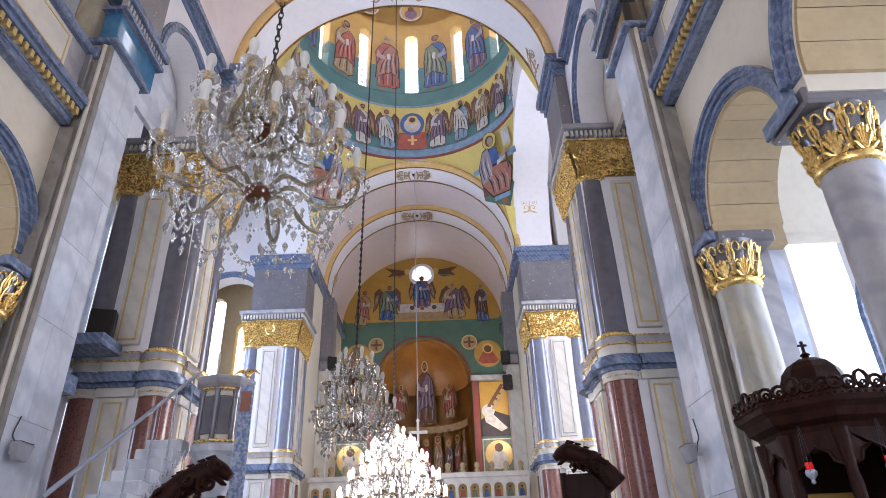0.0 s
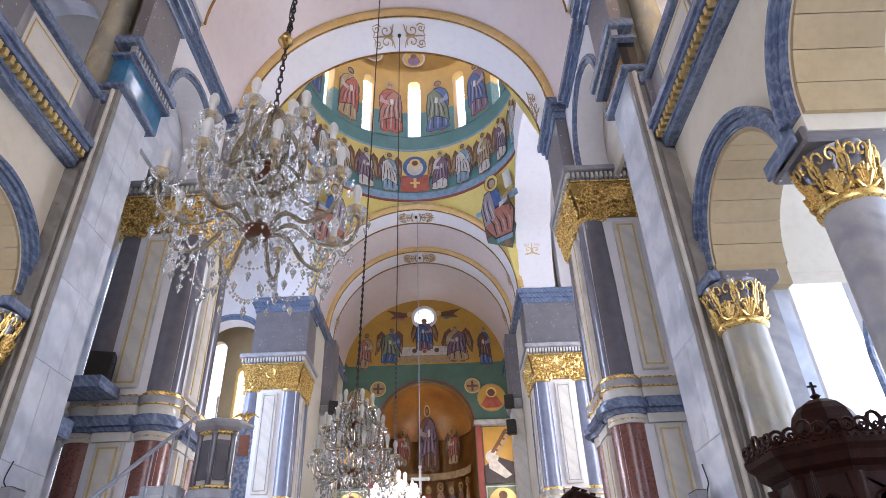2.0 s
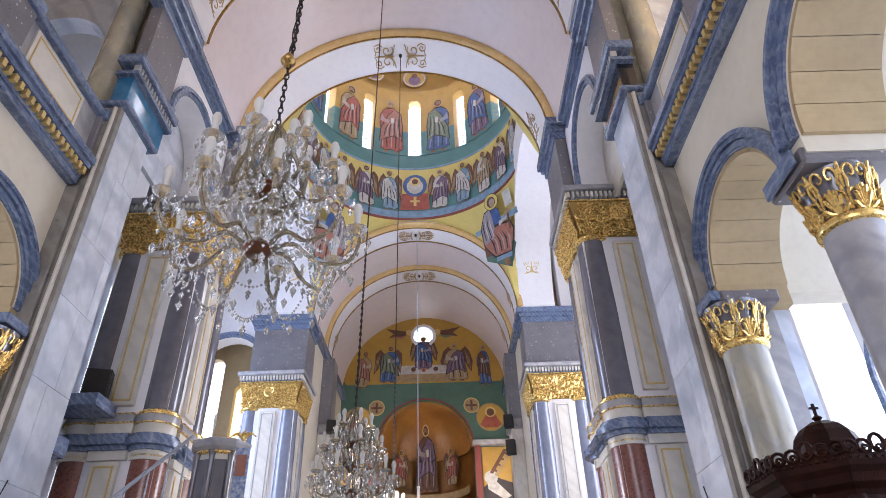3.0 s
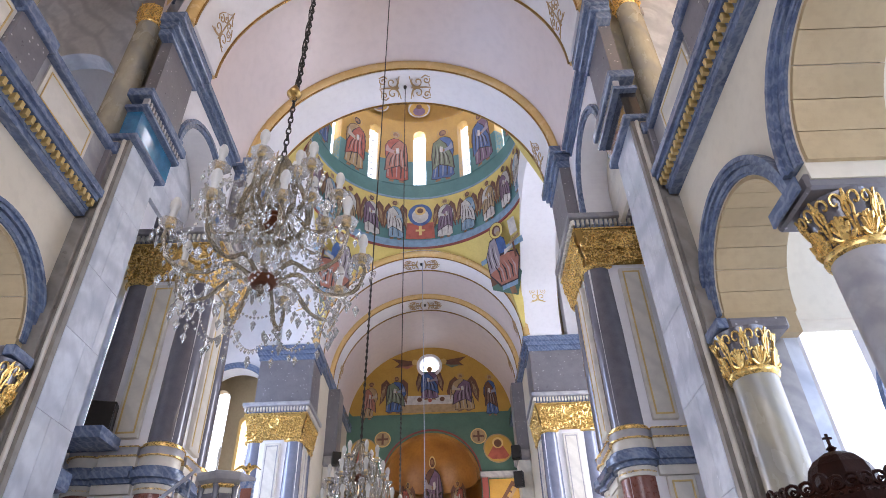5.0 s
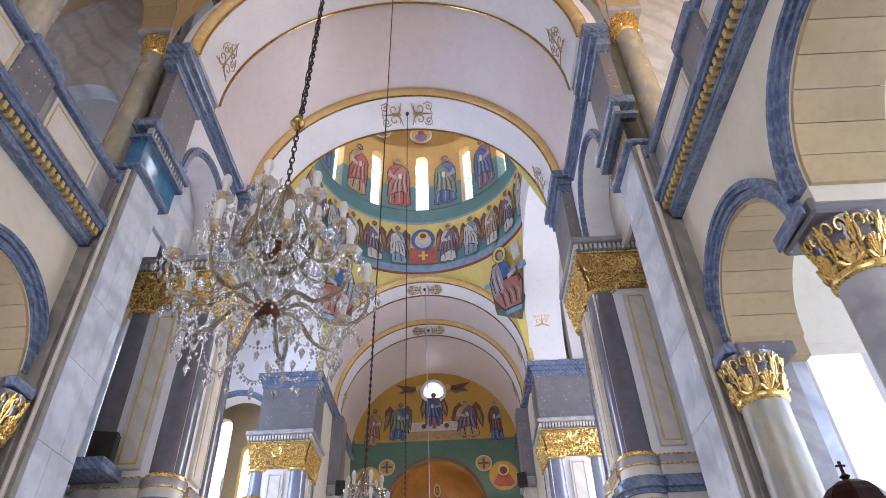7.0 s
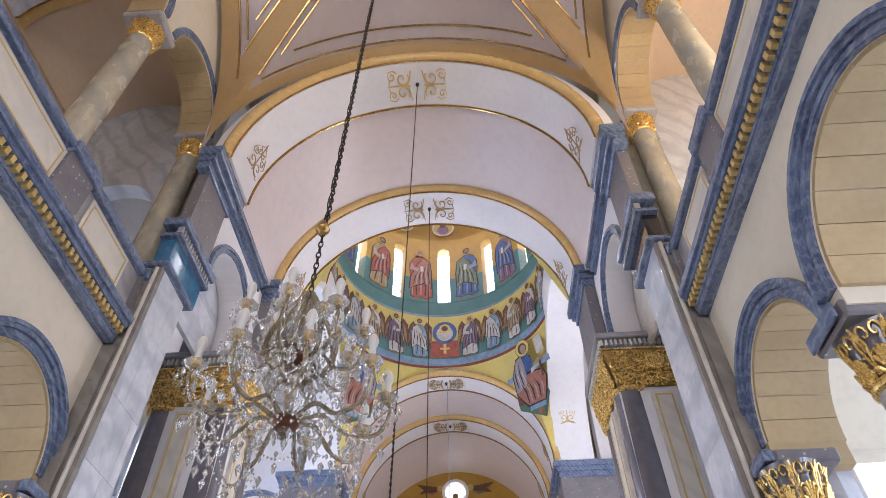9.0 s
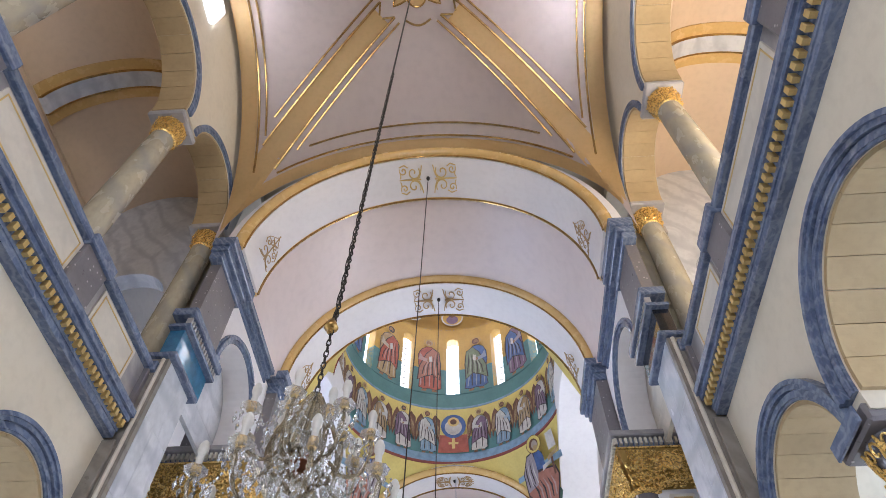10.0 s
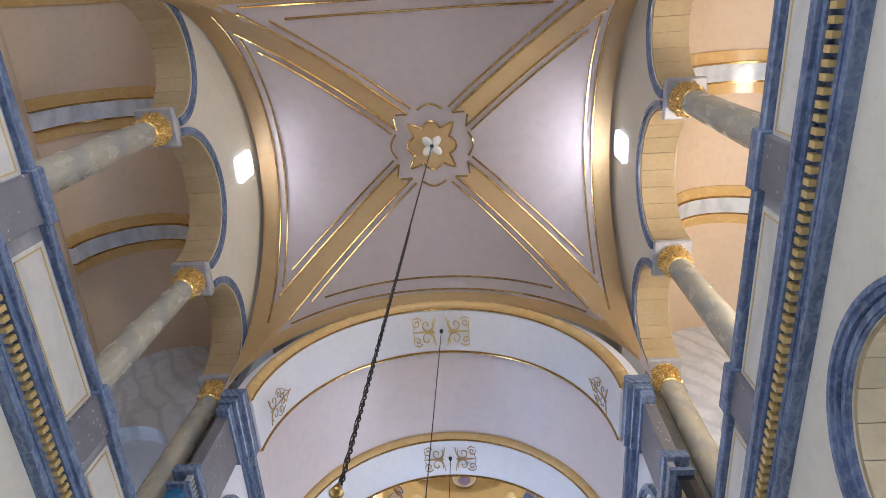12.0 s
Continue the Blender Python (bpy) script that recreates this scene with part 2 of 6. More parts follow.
def lathe(bm, profile, n=24, at=(0, 0, 0), lobes=0, lobe=0.0):
    """Turn (radius, z) pairs round the upright axis."""
    rings = []
    for r, z in profile:
        ring = []
        for i in range(n):
            a = 2 * math.pi * i / n
            q = r * (1 + lobe * math.cos(lobes * a)) if lobes else r
            ring.append(bm.verts.new((at[0] + q * math.cos(a), at[1] + q * math.sin(a), at[2] + z)))
        rings.append(ring)
    for a, b in zip(rings, rings[1:]):
        for i in range(n):
            bm.faces.new((a[i], a[(i + 1) % n], b[(i + 1) % n], b[i]))
    bm.faces.new(list(reversed(rings[0])))
    bm.faces.new(rings[-1])
    return bm


def tube(bm, path, r, n=6):
    """A tube along a path; r a number or one radius a point."""
    path = [Vector(p) for p in path]
    rr = r if isinstance(r, (list, tuple)) else [r] * len(path)
    rings = []
    for i, p in enumerate(path):
        d = (path[min(i + 1, len(path) - 1)] - path[max(i - 1, 0)]).normalized()
        side = d.orthogonal().normalized() if i == 0 else (side - d * side.dot(d)).normalized()
        up = d.cross(side)
        rings.append([bm.verts.new(p + (side * math.cos(2 * math.pi * k / n) + up * math.sin(2 * math.pi * k / n)) * rr[i]) for k in range(n)])
    for a, b in zip(rings, rings[1:]):
        for k in range(n):
            bm.faces.new((a[k], a[(k + 1) % n], b[(k + 1) % n], b[k]))
    bm.faces.new(list(reversed(rings[0])))
    bm.faces.new(rings[-1])
    return bm


def gem(bm, c, r, h):
    c = Vector(c)
    top, low = bm.verts.new(c + Vector((0, 0, h * 0.35))), bm.verts.new(c - Vector((0, 0, h * 0.65)))
    ring = [bm.verts.new(c + Vector((r * math.cos(a), r * math.sin(a), 0))) for a in (0.3, 1.87, 3.44, 5.01)]
    for i in range(4):
        bm.faces.new((top, ring[i], ring[(i + 1) % 4]))
        bm.faces.new((low, ring[(i + 1) % 4], ring[i]))


def ring_arch(bm, axis, c, cz, r0, r1, a, b, n=40, lo=0.0, hi=math.pi):
    """A half-ring of masonry, r0 to r1, from a to b along the axis ('x' or 'y'); c: its centre across."""
    secs = []
    for i in range(n + 1):
        t = lo + (hi - lo) * i / n
        row = []
        for r, d in ((r0, a), (r0, b), (r1, b), (r1, a)):
            u, z = c + r * math.cos(t), cz + r * math.sin(t)
            row.append(bm.verts.new((u, d, z) if axis == "y" else (d, u, z)))
        secs.append(row)
    for p, q in zip(secs, secs[1:]):
        for k in range(4):
            bm.faces.new((p[k], p[(k + 1) % 4], q[(k + 1) % 4], q[k]))
    bm.faces.new(secs[0])
    bm.faces.new(list(reversed(secs[-1])))
    return bm


def pierced(bm, axis, f0, f1, u0, u1, z0, z1, holes, n=24):
    """A wall from f0 to f1 thick, u0 to u1 long, z0 to z1 high, with round-arched openings (centre, radius, spring height, sill)."""
    def pt(f, u, z):
        return bm.verts.new((f, u, z) if axis == "x" else (u, f, z))

    def slab(ua, ub, za, zb, zc, zd):
        # bottom za..zb, top zc..zd
        v = [pt(f, u, z) for f in (f0, f1) for u, z in ((ua, za), (ub, zb), (ub, zd), (ua, zc))]
        for q in ((0, 1, 2, 3), (7, 6, 5, 4), (0, 4, 5, 1), (1, 5, 6, 2), (2, 6, 7, 3), (3, 7, 4, 0)):
            bm.faces.new([v[i] for i in q])

    at = u0
    for c, r, zs, sill in sorted(holes):
        if c - r > at + 0.001:
            slab(at, c - r, z0, z0, z1, z1)
        if sill > z0:
            slab(c - r, c + r, z0, z0, sill, sill)
        for i in range(n):
            a, b = math.pi * (1 - i / n), math.pi * (1 - (i + 1) / n)
            slab(c + r * math.cos(a), c + r * math.cos(b), zs + r * math.sin(a), zs + r * math.sin(b), z1, z1)
        at = c + r
    if at < u1 - 0.001:
        slab(at, u1, z0, z0, z1, z1)
    bmesh.ops.remove_doubles(bm, verts=bm.verts, dist=0.0003)
    return bm


def archivolt(bm, axis, face, out, c, zs, r, steps):
    """Stepped moulding round an arch; steps: (from, to, how far proud)."""
    for a, b, p in steps:
        ring_arch(bm, axis, c, zs, r + a, r + b, face, face + out * p, 32)
    return bm

# ---- the building ----
BAY = 3.18         # middle of the nave bay
SPRING = 12.7      # springing of the great arches
R = 3.81           # their radius
DOME_Y, DOME_R, RING = 16.7, 4.04, 16.95
WALL = 4.5         # nave wall face

solid("floor", B(-9.5, 9.5, -8, 33, -0.3, 0), M["floor"], "pale polished marble church floor", "floor")

def vault_z(x, y):
    """Height of the groin vault over the nave bay."""
    u, w = min(abs(x) / 4.5, 1.0), min(abs(y - BAY) / 3.95, 1.0)
    za = 12.7 + (18.0 - 1.35 * w * w - 12.7) * math.sqrt(max(1 - u * u, 0))
    zb = 12.7 + (18.0 - 0.35 * u * u - 12.7) * math.sqrt(max(1 - w * w, 0))
    return max(za, zb)

bm = bmesh.new()
nx, ny = 72, 64
grid = [[bm.verts.new((-4.5 + 9.0 * i / nx, BAY - 3.95 + 7.9 * j / ny, vault_z(-4.5 + 9.0 * i / nx, BAY - 3.95 + 7.9 * j / ny))) for j in range(ny + 1)] for i in range(nx + 1)]
for i in range(nx):
    for j in range(ny):
        bm.faces.new((grid[i][j], grid[i + 1][j], grid[i + 1][j + 1], grid[i][j + 1]))
bmesh.ops.solidify(bm, geom=bm.faces[:], thickness=-0.02)
vault = solid("ceiling_vault", bm, M["pink"], "rose-grey plastered groin vault with ochre ribs", "vault", smooth=True)

def ribbon(name, pts, half, mat, lift=0.02, thick=0.03, zf=None, label=""):
    """A painted, slightly raised band along plan points under the vault."""
    bm = bmesh.new()
    secs = []
    for i, (x, y) in enumerate(pts):
        a, b = pts[max(i - 1, 0)], pts[min(i + 1, len(pts) - 1)]
        d = Vector((b[0] - a[0], b[1] - a[1])).normalized()
        nrm = Vector((-d.y, d.x))
        row = []
        for k in (-1, -0.5, 0, 0.5, 1):
            px, py = x + nrm.x * half * k, y + nrm.y * half * k
            px, py = max(-4.49, min(4.49, px)), max(BAY - 3.94, min(BAY + 3.94, py))
            row.append(bm.verts.new((px, py, vault_z(px, py) - lift)))
        secs.append(row)
    for p, q in zip(secs, secs[1:]):
        for k in range(4):
            bm.faces.new((p[k], p[k + 1], q[k + 1], q[k]))
    bmesh.ops.solidify(bm, geom=bm.faces[:], thickness=thick)
    return part(name, bm, mat, vault, label, True)

def on_vault(q, t, lift=0.03):
    x, y = q * math.cos(t), BAY + q * math.sin(t)
    return (x, y, vault_z(x, y) - lift)

def vault_wire(bm, pts, r=0.026):
    tube(bm, [(x, y, vault_z(x, y) - 0.03) for x, y in pts], r, 6)

for sx in (-1, 1):
    for sy in (-1, 1):
        line = [(sx * 4.5 * t, BAY + sy * 3.95 * t) for t in [0.20 + 0.795 * k / 30 for k in range(31)]]
        ribbon("rib", line, 0.23, M["ochre"], 0.03)
        nrm = Vector((-sy * 3.95, sx * 4.5)).normalized()
        ahead = Vector((sx * 4.5, sy * 3.95)).normalized()
        bm = bmesh.new()
        for off in (-0.25, 0.25):
            tip = Vector(line[0]) + nrm * off - ahead * 0.22
            vault_wire(bm, [tip] + [(x + nrm.x * off, y + nrm.y * off) for x, y in line[:-6]], 0.03)
            vault_wire(bm, [tip, Vector(line[0]) + nrm * off * 0.2 + ahead * 0.02], 0.024)
        part("rib_moulding", bm, M["rib_gold"], vault, "raised gold leaf line edging the rib", True)
        bm = bmesh.new()
        for off in (-0.42, 0.42):
            vault_wire(bm, [(x + nrm.x * off, y + nrm.y * off) for x, y in [(line[0][0] - ahead.x * 0.2, line[0][1] - ahead.y * 0.2)] + line[:-9]], 0.026)
        part("rib_line", bm, M["rib_gold"], vault, "thin gold leaf line", True)
    edge = [(sx * 4.3, BAY + 3.9 * math.sin(math.pi * (k / 40 - 0.5))) for k in range(41)]
    ribbon("edge_band", edge, 0.2, M["ochre"], 0.03)
    bm = bmesh.new()
    vault_wire(bm, [(sx * 4.06, y) for x, y in edge[6:-6]], 0.028)
    vault_wire(bm, [(sx * 3.88, y) for x, y in edge[9:-9]], 0.026)
    part("edge_line", bm, M["rib_gold"], vault, "pair of thin gold leaf lines", True)
for sy in (-1, 1):
    across = [(4.4 * math.sin(math.pi * (k / 40 - 0.5)), BAY + sy * 3.8) for k in range(41)]
    ribbon("cross_band", across, 0.13, M["ochre"], 0.03)
    bm = bmesh.new()
    vault_wire(bm, [(x, BAY + sy * 3.6) for x, y in across[8:-8]], 0.026)
    vault_wire(bm, [(x, BAY + sy * 3.32) for x, y in across[11:-11]], 0.026)
    part("cross_line", bm, M["rib_gold"], vault, "pair of thin gold leaf lines", True)

# boss: four bowed mouldings, an ochre star of lobes and points, a grey flower
bm = bmesh.new()
for k in range(4):
    a = math.pi / 2 * k
    c, side = Vector((math.cos(a), math.sin(a))), Vector((-math.sin(a), math.cos(a)))
    vault_wire(bm, [(c * (0.93 + 0.14 * math.cos(math.pi / 2 * u)) + side * 0.32 * u + Vector((0, BAY)))[:] for u in [-1 + 0.2 * i for i in range(11)]], 0.026)
part("boss_outline", bm, M["rib_gold"], vault, "bowed gold leaf mouldings round the boss", True)

def star(t):
    """Outline of the boss: round lobes on the axes, points on the diagonals."""
    u = abs((t + math.pi / 4) % (math.pi / 2) - math.pi / 4) / (math.pi / 4)
    return 0.5 + 0.13 * math.cos(u / 0.6 * math.pi / 2) if u < 0.6 else 0.5 + 0.33 * ((u - 0.6) / 0.4) ** 1.3
bm = bmesh.new()
n = 96
low = [bm.verts.new((star(2 * math.pi * k / n) * math.cos(2 * math.pi * k / n), BAY + star(2 * math.pi * k / n) * math.sin(2 * math.pi * k / n), 17.90)) for k in range(n)]
mid = bm.verts.new((0, BAY, 17.88))
for k in range(n):
    bm.faces.new((mid, low[(k + 1) % n], low[k]))
bmesh.ops.solidify(bm, geom=bm.faces[:], thickness=0.05)
part("boss_star", bm, M["ochre"], vault, "ochre star with round lobes and points")
bm = tube(bmesh.new(), [(star(2 * math.pi * k / n) * math.cos(2 * math.pi * k / n), BAY + star(2 * math.pi * k / n) * math.sin(2 * math.pi * k / n), 17.90) for k in range(n + 1)], 0.026, 6)
part("boss_edge", bm, M["rib_gold"], vault, "gold leaf edge of the star", True)
bm = bmesh.new()
for k in range(4):
    a = math.pi / 2 * k + math.pi / 4
    bmesh.ops.create_uvsphere(bm, u_segments=12, v_segments=6, radius=1.0, matrix=Matrix.Translation((0.16 * math.cos(a), BAY + 0.16 * math.sin(a), 17.86)) @ Matrix.Rotation(a, 4, "Z") @ Matrix.Diagonal((0.16, 0.11, 0.035, 1)))
part("boss_flower", bm, M["panel"], vault, "pale grey four-petalled flower", True)
part("boss_hook", lathe(bmesh.new(), [(0.025, -0.14), (0.05, -0.1), (0.05, 0.05)], 12, (0, BAY, 17.88)), M["iron"], vault, "dark iron hook", True)

def scroll(bm, cx, cy, cz, s, frame_u, frame_v, out, w=0.022):
    """A pair of curled leaves and a bar, drawn in relief on a face; frame_u, frame_v span the face."""
    u, v, o = Vector(frame_u), Vector(frame_v), Vector(out)
    def P(a, b):
        return Vector((cx, cy, cz)) + u * a * s + v * b * s + o * 0.012
    for m in (-1, 1):
        for base, off, big, spin in ((0.34, 0.2, 0.22, 1), (0.66, 0.26, 0.13, -1), (0.86, 0.12, 0.12, 1)):
            pts = []
            for k in range(19):
                t = k / 18
                r, a = big * (1 - 0.85 * t), spin * 7.5 * t + (2.6 if spin > 0 else 0.5)
                pts.append(P(base + r * math.cos(a), m * (off + r * math.sin(a))))
            tube(bm, pts, w * 0.6, 4)
        tube(bm, [P(0.06, 0.4 * m), P(0.1, 0.2 * m), P(0.16, 0.05 * m), P(0.4, 0.02 * m)], w * 0.6, 4)
        tube(bm, [P(0.9, 0), P(1.02, m * 0.2), P(1.12, m * 0.1), P(1.3, 0.0)], w * 0.6, 4)
        tube(bm, [P(0.5, 0.34 * m), P(0.62, 0.42 * m), P(0.8, 0.36 * m), P(0.95, 0.26 * m)], w * 0.6, 4)
    tube(bm, [P(0.1, 0), P(0.75, 0), P(1.38, 0)], w * 0.7, 4)

def great_arch(name, y0, y1, label, depth=1.3):
    arch = thing(name, label, "arch", kind="structure")
    part("voussoir_ring", ring_arch(bmesh.new(), "y", 0, SPRING, R, R + depth, y0, y1, 56), M["arch_white"], arch, smooth=True)
    ym, s = (y0 + y1) / 2, (y1 - y0) * 0.33
    for y in (y0 - 0.05, y1 + 0.05):
        if y < ym:
            part("torus_moulding", tube(bmesh.new(), [((R + 0.13) * math.cos(math.pi * k / 56), y - 0.03, SPRING + (R + 0.13) * math.sin(math.pi * k / 56)) for k in range(57)], 0.13, 10), M["gloss_ochre"], arch, "rounded glossy ochre edge moulding", True)
        else:
            part("gold_moulding", ring_arch(bmesh.new(), "y", 0, SPRING, R + 0.03, R + 0.13, y - 0.07, y + 0.05, 56), M["ochre"], arch, "ochre-gold edge moulding", True)
        part("gold_fillet", ring_arch(bmesh.new(), "y", 0, SPRING, R - 0.025, R + 0.02, y - 0.015, y + 0.015, 56), M["rib_gold"], arch, "thin gilded fillet", True)
    ym, s = (y0 + y1) / 2, (y1 - y0) * 0.33
    for m in (-1, 1):
        bm = bmesh.new()
        scroll(bm, m * 0.1, ym, SPRING + R - 0.05, s * 2.3, (m * 0.9, 0, 0), (0, 1.15, 0), (0, 0, -1), 0.032)
        part("scroll", bm, M["gold_line"] if "nave" in name else M["scroll_paint"], arch, "gold scroll ornament")
        bm = bmesh.new()
        a = 0.13
        scroll(bm, m * R * math.cos(a) * 0.97, ym, SPRING + R * math.sin(a) * 0.97 - 0.1, s * 1.8, (-m * math.sin(a + 0.1), 0, math.cos(a + 0.1)), (0, 1.15, 0), (-m * math.cos(a), 0, -math.sin(a)), 0.02)
        part("scroll", bm, M["scroll_paint"], arch, "gold scroll ornament")
    bm = bmesh.new()
    lathe(bm, [(0.03, -0.1), (0.05, -0.05), (0.05, 0.02)], 10, (0, ym, SPRING + R))
    part("hook", bm, M["iron"], arch)
    return arch

great_arch("arch_nave", 7.25, 8.45, "white painted transverse arch with gold scrolls", 0.52)
great_arch("arch_dome_west", 11.45, 12.64, "white dome arch with gold scrolls and moulding")
great_arch("arch_dome_east", 20.78, 21.65, "white dome arch with gold scrolls above chancel")
great_arch("arch_chancel", 24.0, 24.9, "white rib of the chancel vault with scrolls")
for name, y0, y1 in (("ceiling_barrel", 8.4, 11.5), ("ceiling_chancel_barrel", 21.6, 29.2)):
    solid(name, ring_arch(bmesh.new(), "y", 0, SPRING, R + 0.16, R + 1.2, y0, y1, 64), M["pink"], "rose-grey plastered barrel vault", "vault", smooth=True)
for s in (-1, 1):
    bm = bmesh.new()
    ring_arch(bm, "x", DOME_Y, SPRING, R + 0.1, R + 1.4, s * 3.86, s * 5.2, 56)
    side = solid("arch_dome_south" if s > 0 else "arch_dome_north", bm, M["arch_white"], "white side arch of the dome", "arch", smooth=True)
    for a in (0.32, math.pi - 0.32):
        bm = bmesh.new()
        scroll(bm, s * 4.45, DOME_Y + (R + 0.09) * math.cos(a), SPRING + (R + 0.09) * math.sin(a), 0.7, (0, -math.sin(a) if a < 1 else math.sin(a), abs(math.cos(a))), (1, 0, 0), (0, -math.cos(a), -math.sin(a)), 0.025)
        part("scroll", bm, M["gold_line"], side, "gold scroll ornament")

# ---- dome ----
drum = thing("dome", "painted dome with gold ground, teal bands and arched windows", "dome", kind="structure")

def drum_band(name, z0, z1, r, mat, label="", thick=0.3):
    bm = bmesh.new()
    n = 72
    rows = []
    for i in range(n):
        a = 2 * math.pi * i / n
        rows.append([bm.verts.new((q * math.cos(a), DOME_Y + q * math.sin(a), z)) for q, z in ((r, z0), (r, z1), (r + thick, z1), (r + thick, z0))])
    for i in range(n):
        p, q = rows[i], rows[(i + 1) % n]
        for k in range(4):
            bm.faces.new((p[k], p[(k + 1) % 4], q[(k + 1) % 4], q[k]))
    return part(name, bm, mat, drum, label, True)

drum_band("red_border", RING - 0.05, RING + 0.05, DOME_R - 0.02, M["line_red"])
drum_band("grey_band", RING + 0.05, RING + 0.42, DOME_R, M["paint_sky"], "grey-blue painted border")
drum_band("lower_teal_band", RING + 0.42, 18.15, DOME_R, M["mural_teal"], "teal painted ground band")
drum_band("gold_band", 18.15, 19.6, DOME_R, M["mural_yellow"], "gold painted procession band")
drum_band("dark_line", 19.6, 19.7, DOME_R - 0.012, M["paint_sky"])
drum_band("upper_teal_band", 19.7, 20.45, DOME_R, M["mural_teal"], "teal painted ground band")
# window zone: 12 windows in the drum wall
NW, WZ0, WZ1, WHALF = 12, 20.5, 23.6, 0.28
def on_drum(a, z, r=DOME_R):
    return (r * math.sin(a), DOME_Y + r * math.cos(a), z)

for k in range(NW):
    a0 = 2 * math.pi * k / NW
    half = WHALF / DOME_R
    bm = bmesh.new()
    def quad(aa, ab, za, zb, zc, zd):
        v = [bm.verts.new(on_drum(a, z, r)) for r in (DOME_R, DOME_R + 0.5) for a, z in ((aa, za), (ab, zb), (ab, zd), (aa, zc))]
        for q in ((0, 1, 2, 3), (7, 6, 5, 4), (0, 4, 5, 1), (1, 5, 6, 2), (2, 6, 7, 3), (3, 7, 4, 0)):
            bm.faces.new([v[i] for i in q])
    step = 2 * math.pi / NW
    for i in range(3):
        e = (step / 2 - half) / 3
        for sg in (-1, 1):
            quad(a0 + sg * (half + e * i), a0 + sg * (half + e * (i + 1)), 20.45, 20.45, 24.5, 24.5)
    n = 10
    for i in range(n):
        ta, tb = math.pi * (1 - i / n), math.pi * (1 - (i + 1) / n)
        quad(a0 + half * math.cos(ta), a0 + half * math.cos(tb), WZ1 + WHALF * math.sin(ta), WZ1 + WHALF * math.sin(tb), 24.5, 24.5)
    part("drum_wall", bm, M["mural_gold"], drum, "gold painted wall between windows")
    for sg in (-1, 1):
        bm = bmesh.new()
        quad(a0 + sg * half, a0 + sg * step / 2, 20.42, 20.42, 21.85, 21.85)
        for v in bm.verts:
            d = Vector((v.co.x, v.co.y - DOME_Y))
            if d.length < DOME_R + 0.1:
                d = d.normalized() * (DOME_R - 0.012)
                v.co.x, v.co.y = d.x, DOME_Y + d.y
        part("teal_ground", bm, M["mural_teal"], drum)
    # pane with its pierced stone lattice
    bm = bmesh.new()
    v = [bm.verts.new(on_drum(a0 + half * u, z, DOME_R + 0.42)) for u, z in ((-1.1, 20.4), (1.1, 20.4), (1.1, 24), (-1.1, 24))]
    bm.faces.new(v)
    bmesh.ops.solidify(bm, geom=bm.faces[:], thickness=0.03)
    pane = part("window_pane", bm, M["window_day"], drum, "bright daylight window pane")
    if k % 12 in (0, 11, 1, 5, 6, 7):
        bm = bmesh.new()
        for z in [20.75 + 0.36 * j for j in range(8)]:
            pts = [on_drum(a0 + half * 0.55 * math.cos(t), z + 0.16 * math.sin(t), DOME_R + 0.3) for t in [2 * math.pi * q / 10 for q in range(11)]]
            tube(bm, pts, 0.028, 4)
        for u in (-0.8, 0.8):
            tube(bm, [on_drum(a0 + half * u, 20.5, DOME_R + 0.3), on_drum(a0 + half * u, 23.7, DOME_R + 0.3)], 0.03, 4)
        part("lattice", bm, M["arch_white"], pane, "pierced white window lattice")
# cap of the dome
bm = bmesh.new()
prof = [(DOME_R * math.cos(t), 24.5 + DOME_R * 0.9 * math.sin(t)) for t in [math.pi / 2 * k / 14 for k in range(14)]]
rows = [[bm.verts.new((r * math.cos(2 * math.pi * i / 64), DOME_Y + r * math.sin(2 * math.pi * i / 64), z)) for i in range(64)] for r, z in prof]
for p, q in zip(rows, rows[1:]):
    for i in range(64):
        bm.faces.new((p[i], p[(i + 1) % 64], q[(i + 1) % 64], q[i]))
bm.faces.new(rows[-1])
bmesh.ops.solidify(bm, geom=bm.faces[:], thickness=-0.2)
part("cap", bm, M["mural_gold"], drum, "gold painted dome shell", True)

def mural(name, parent, mapping, pieces, label):
    """Flat painted shapes: each piece is (paint, outline in metres), laid on a surface by mapping(u, v, lift)."""
    bm = bmesh.new()
    mats = []
    for i, (paint, pts) in enumerate(pieces):
        if M[paint] not in mats:
            mats.append(M[paint])
        flat_bm = bmesh.new()
        flat_bm.faces.new([flat_bm.verts.new((u, v, 0)) for u, v in pts])
        bmesh.ops.triangulate(flat_bm, faces=flat_bm.faces[:])
        width = max(u for u, v in pts) - min(u for u, v in pts)
        if width > 0.25:
            bmesh.ops.subdivide_edges(flat_bm, edges=flat_bm.edges[:], cuts=2 if width < 0.7 else 4, use_grid_fill=True)
        twin = {v: bm.verts.new(mapping(v.co.x, v.co.y, 0.036 + 0.0016 * i)) for v in flat_bm.verts}
        for f in flat_bm.faces:
            bm.faces.new([twin[v] for v in f.verts]).material_index = mats.index(M[paint])
        flat_bm.free()
    return part(name, bm, mats, parent, label)

def disc(cx, cy, r, n=16, sy=1.0):
    return [(cx + r * math.cos(2 * math.pi * k / n), cy + r * sy * math.sin(2 * math.pi * k / n)) for k in range(n)]

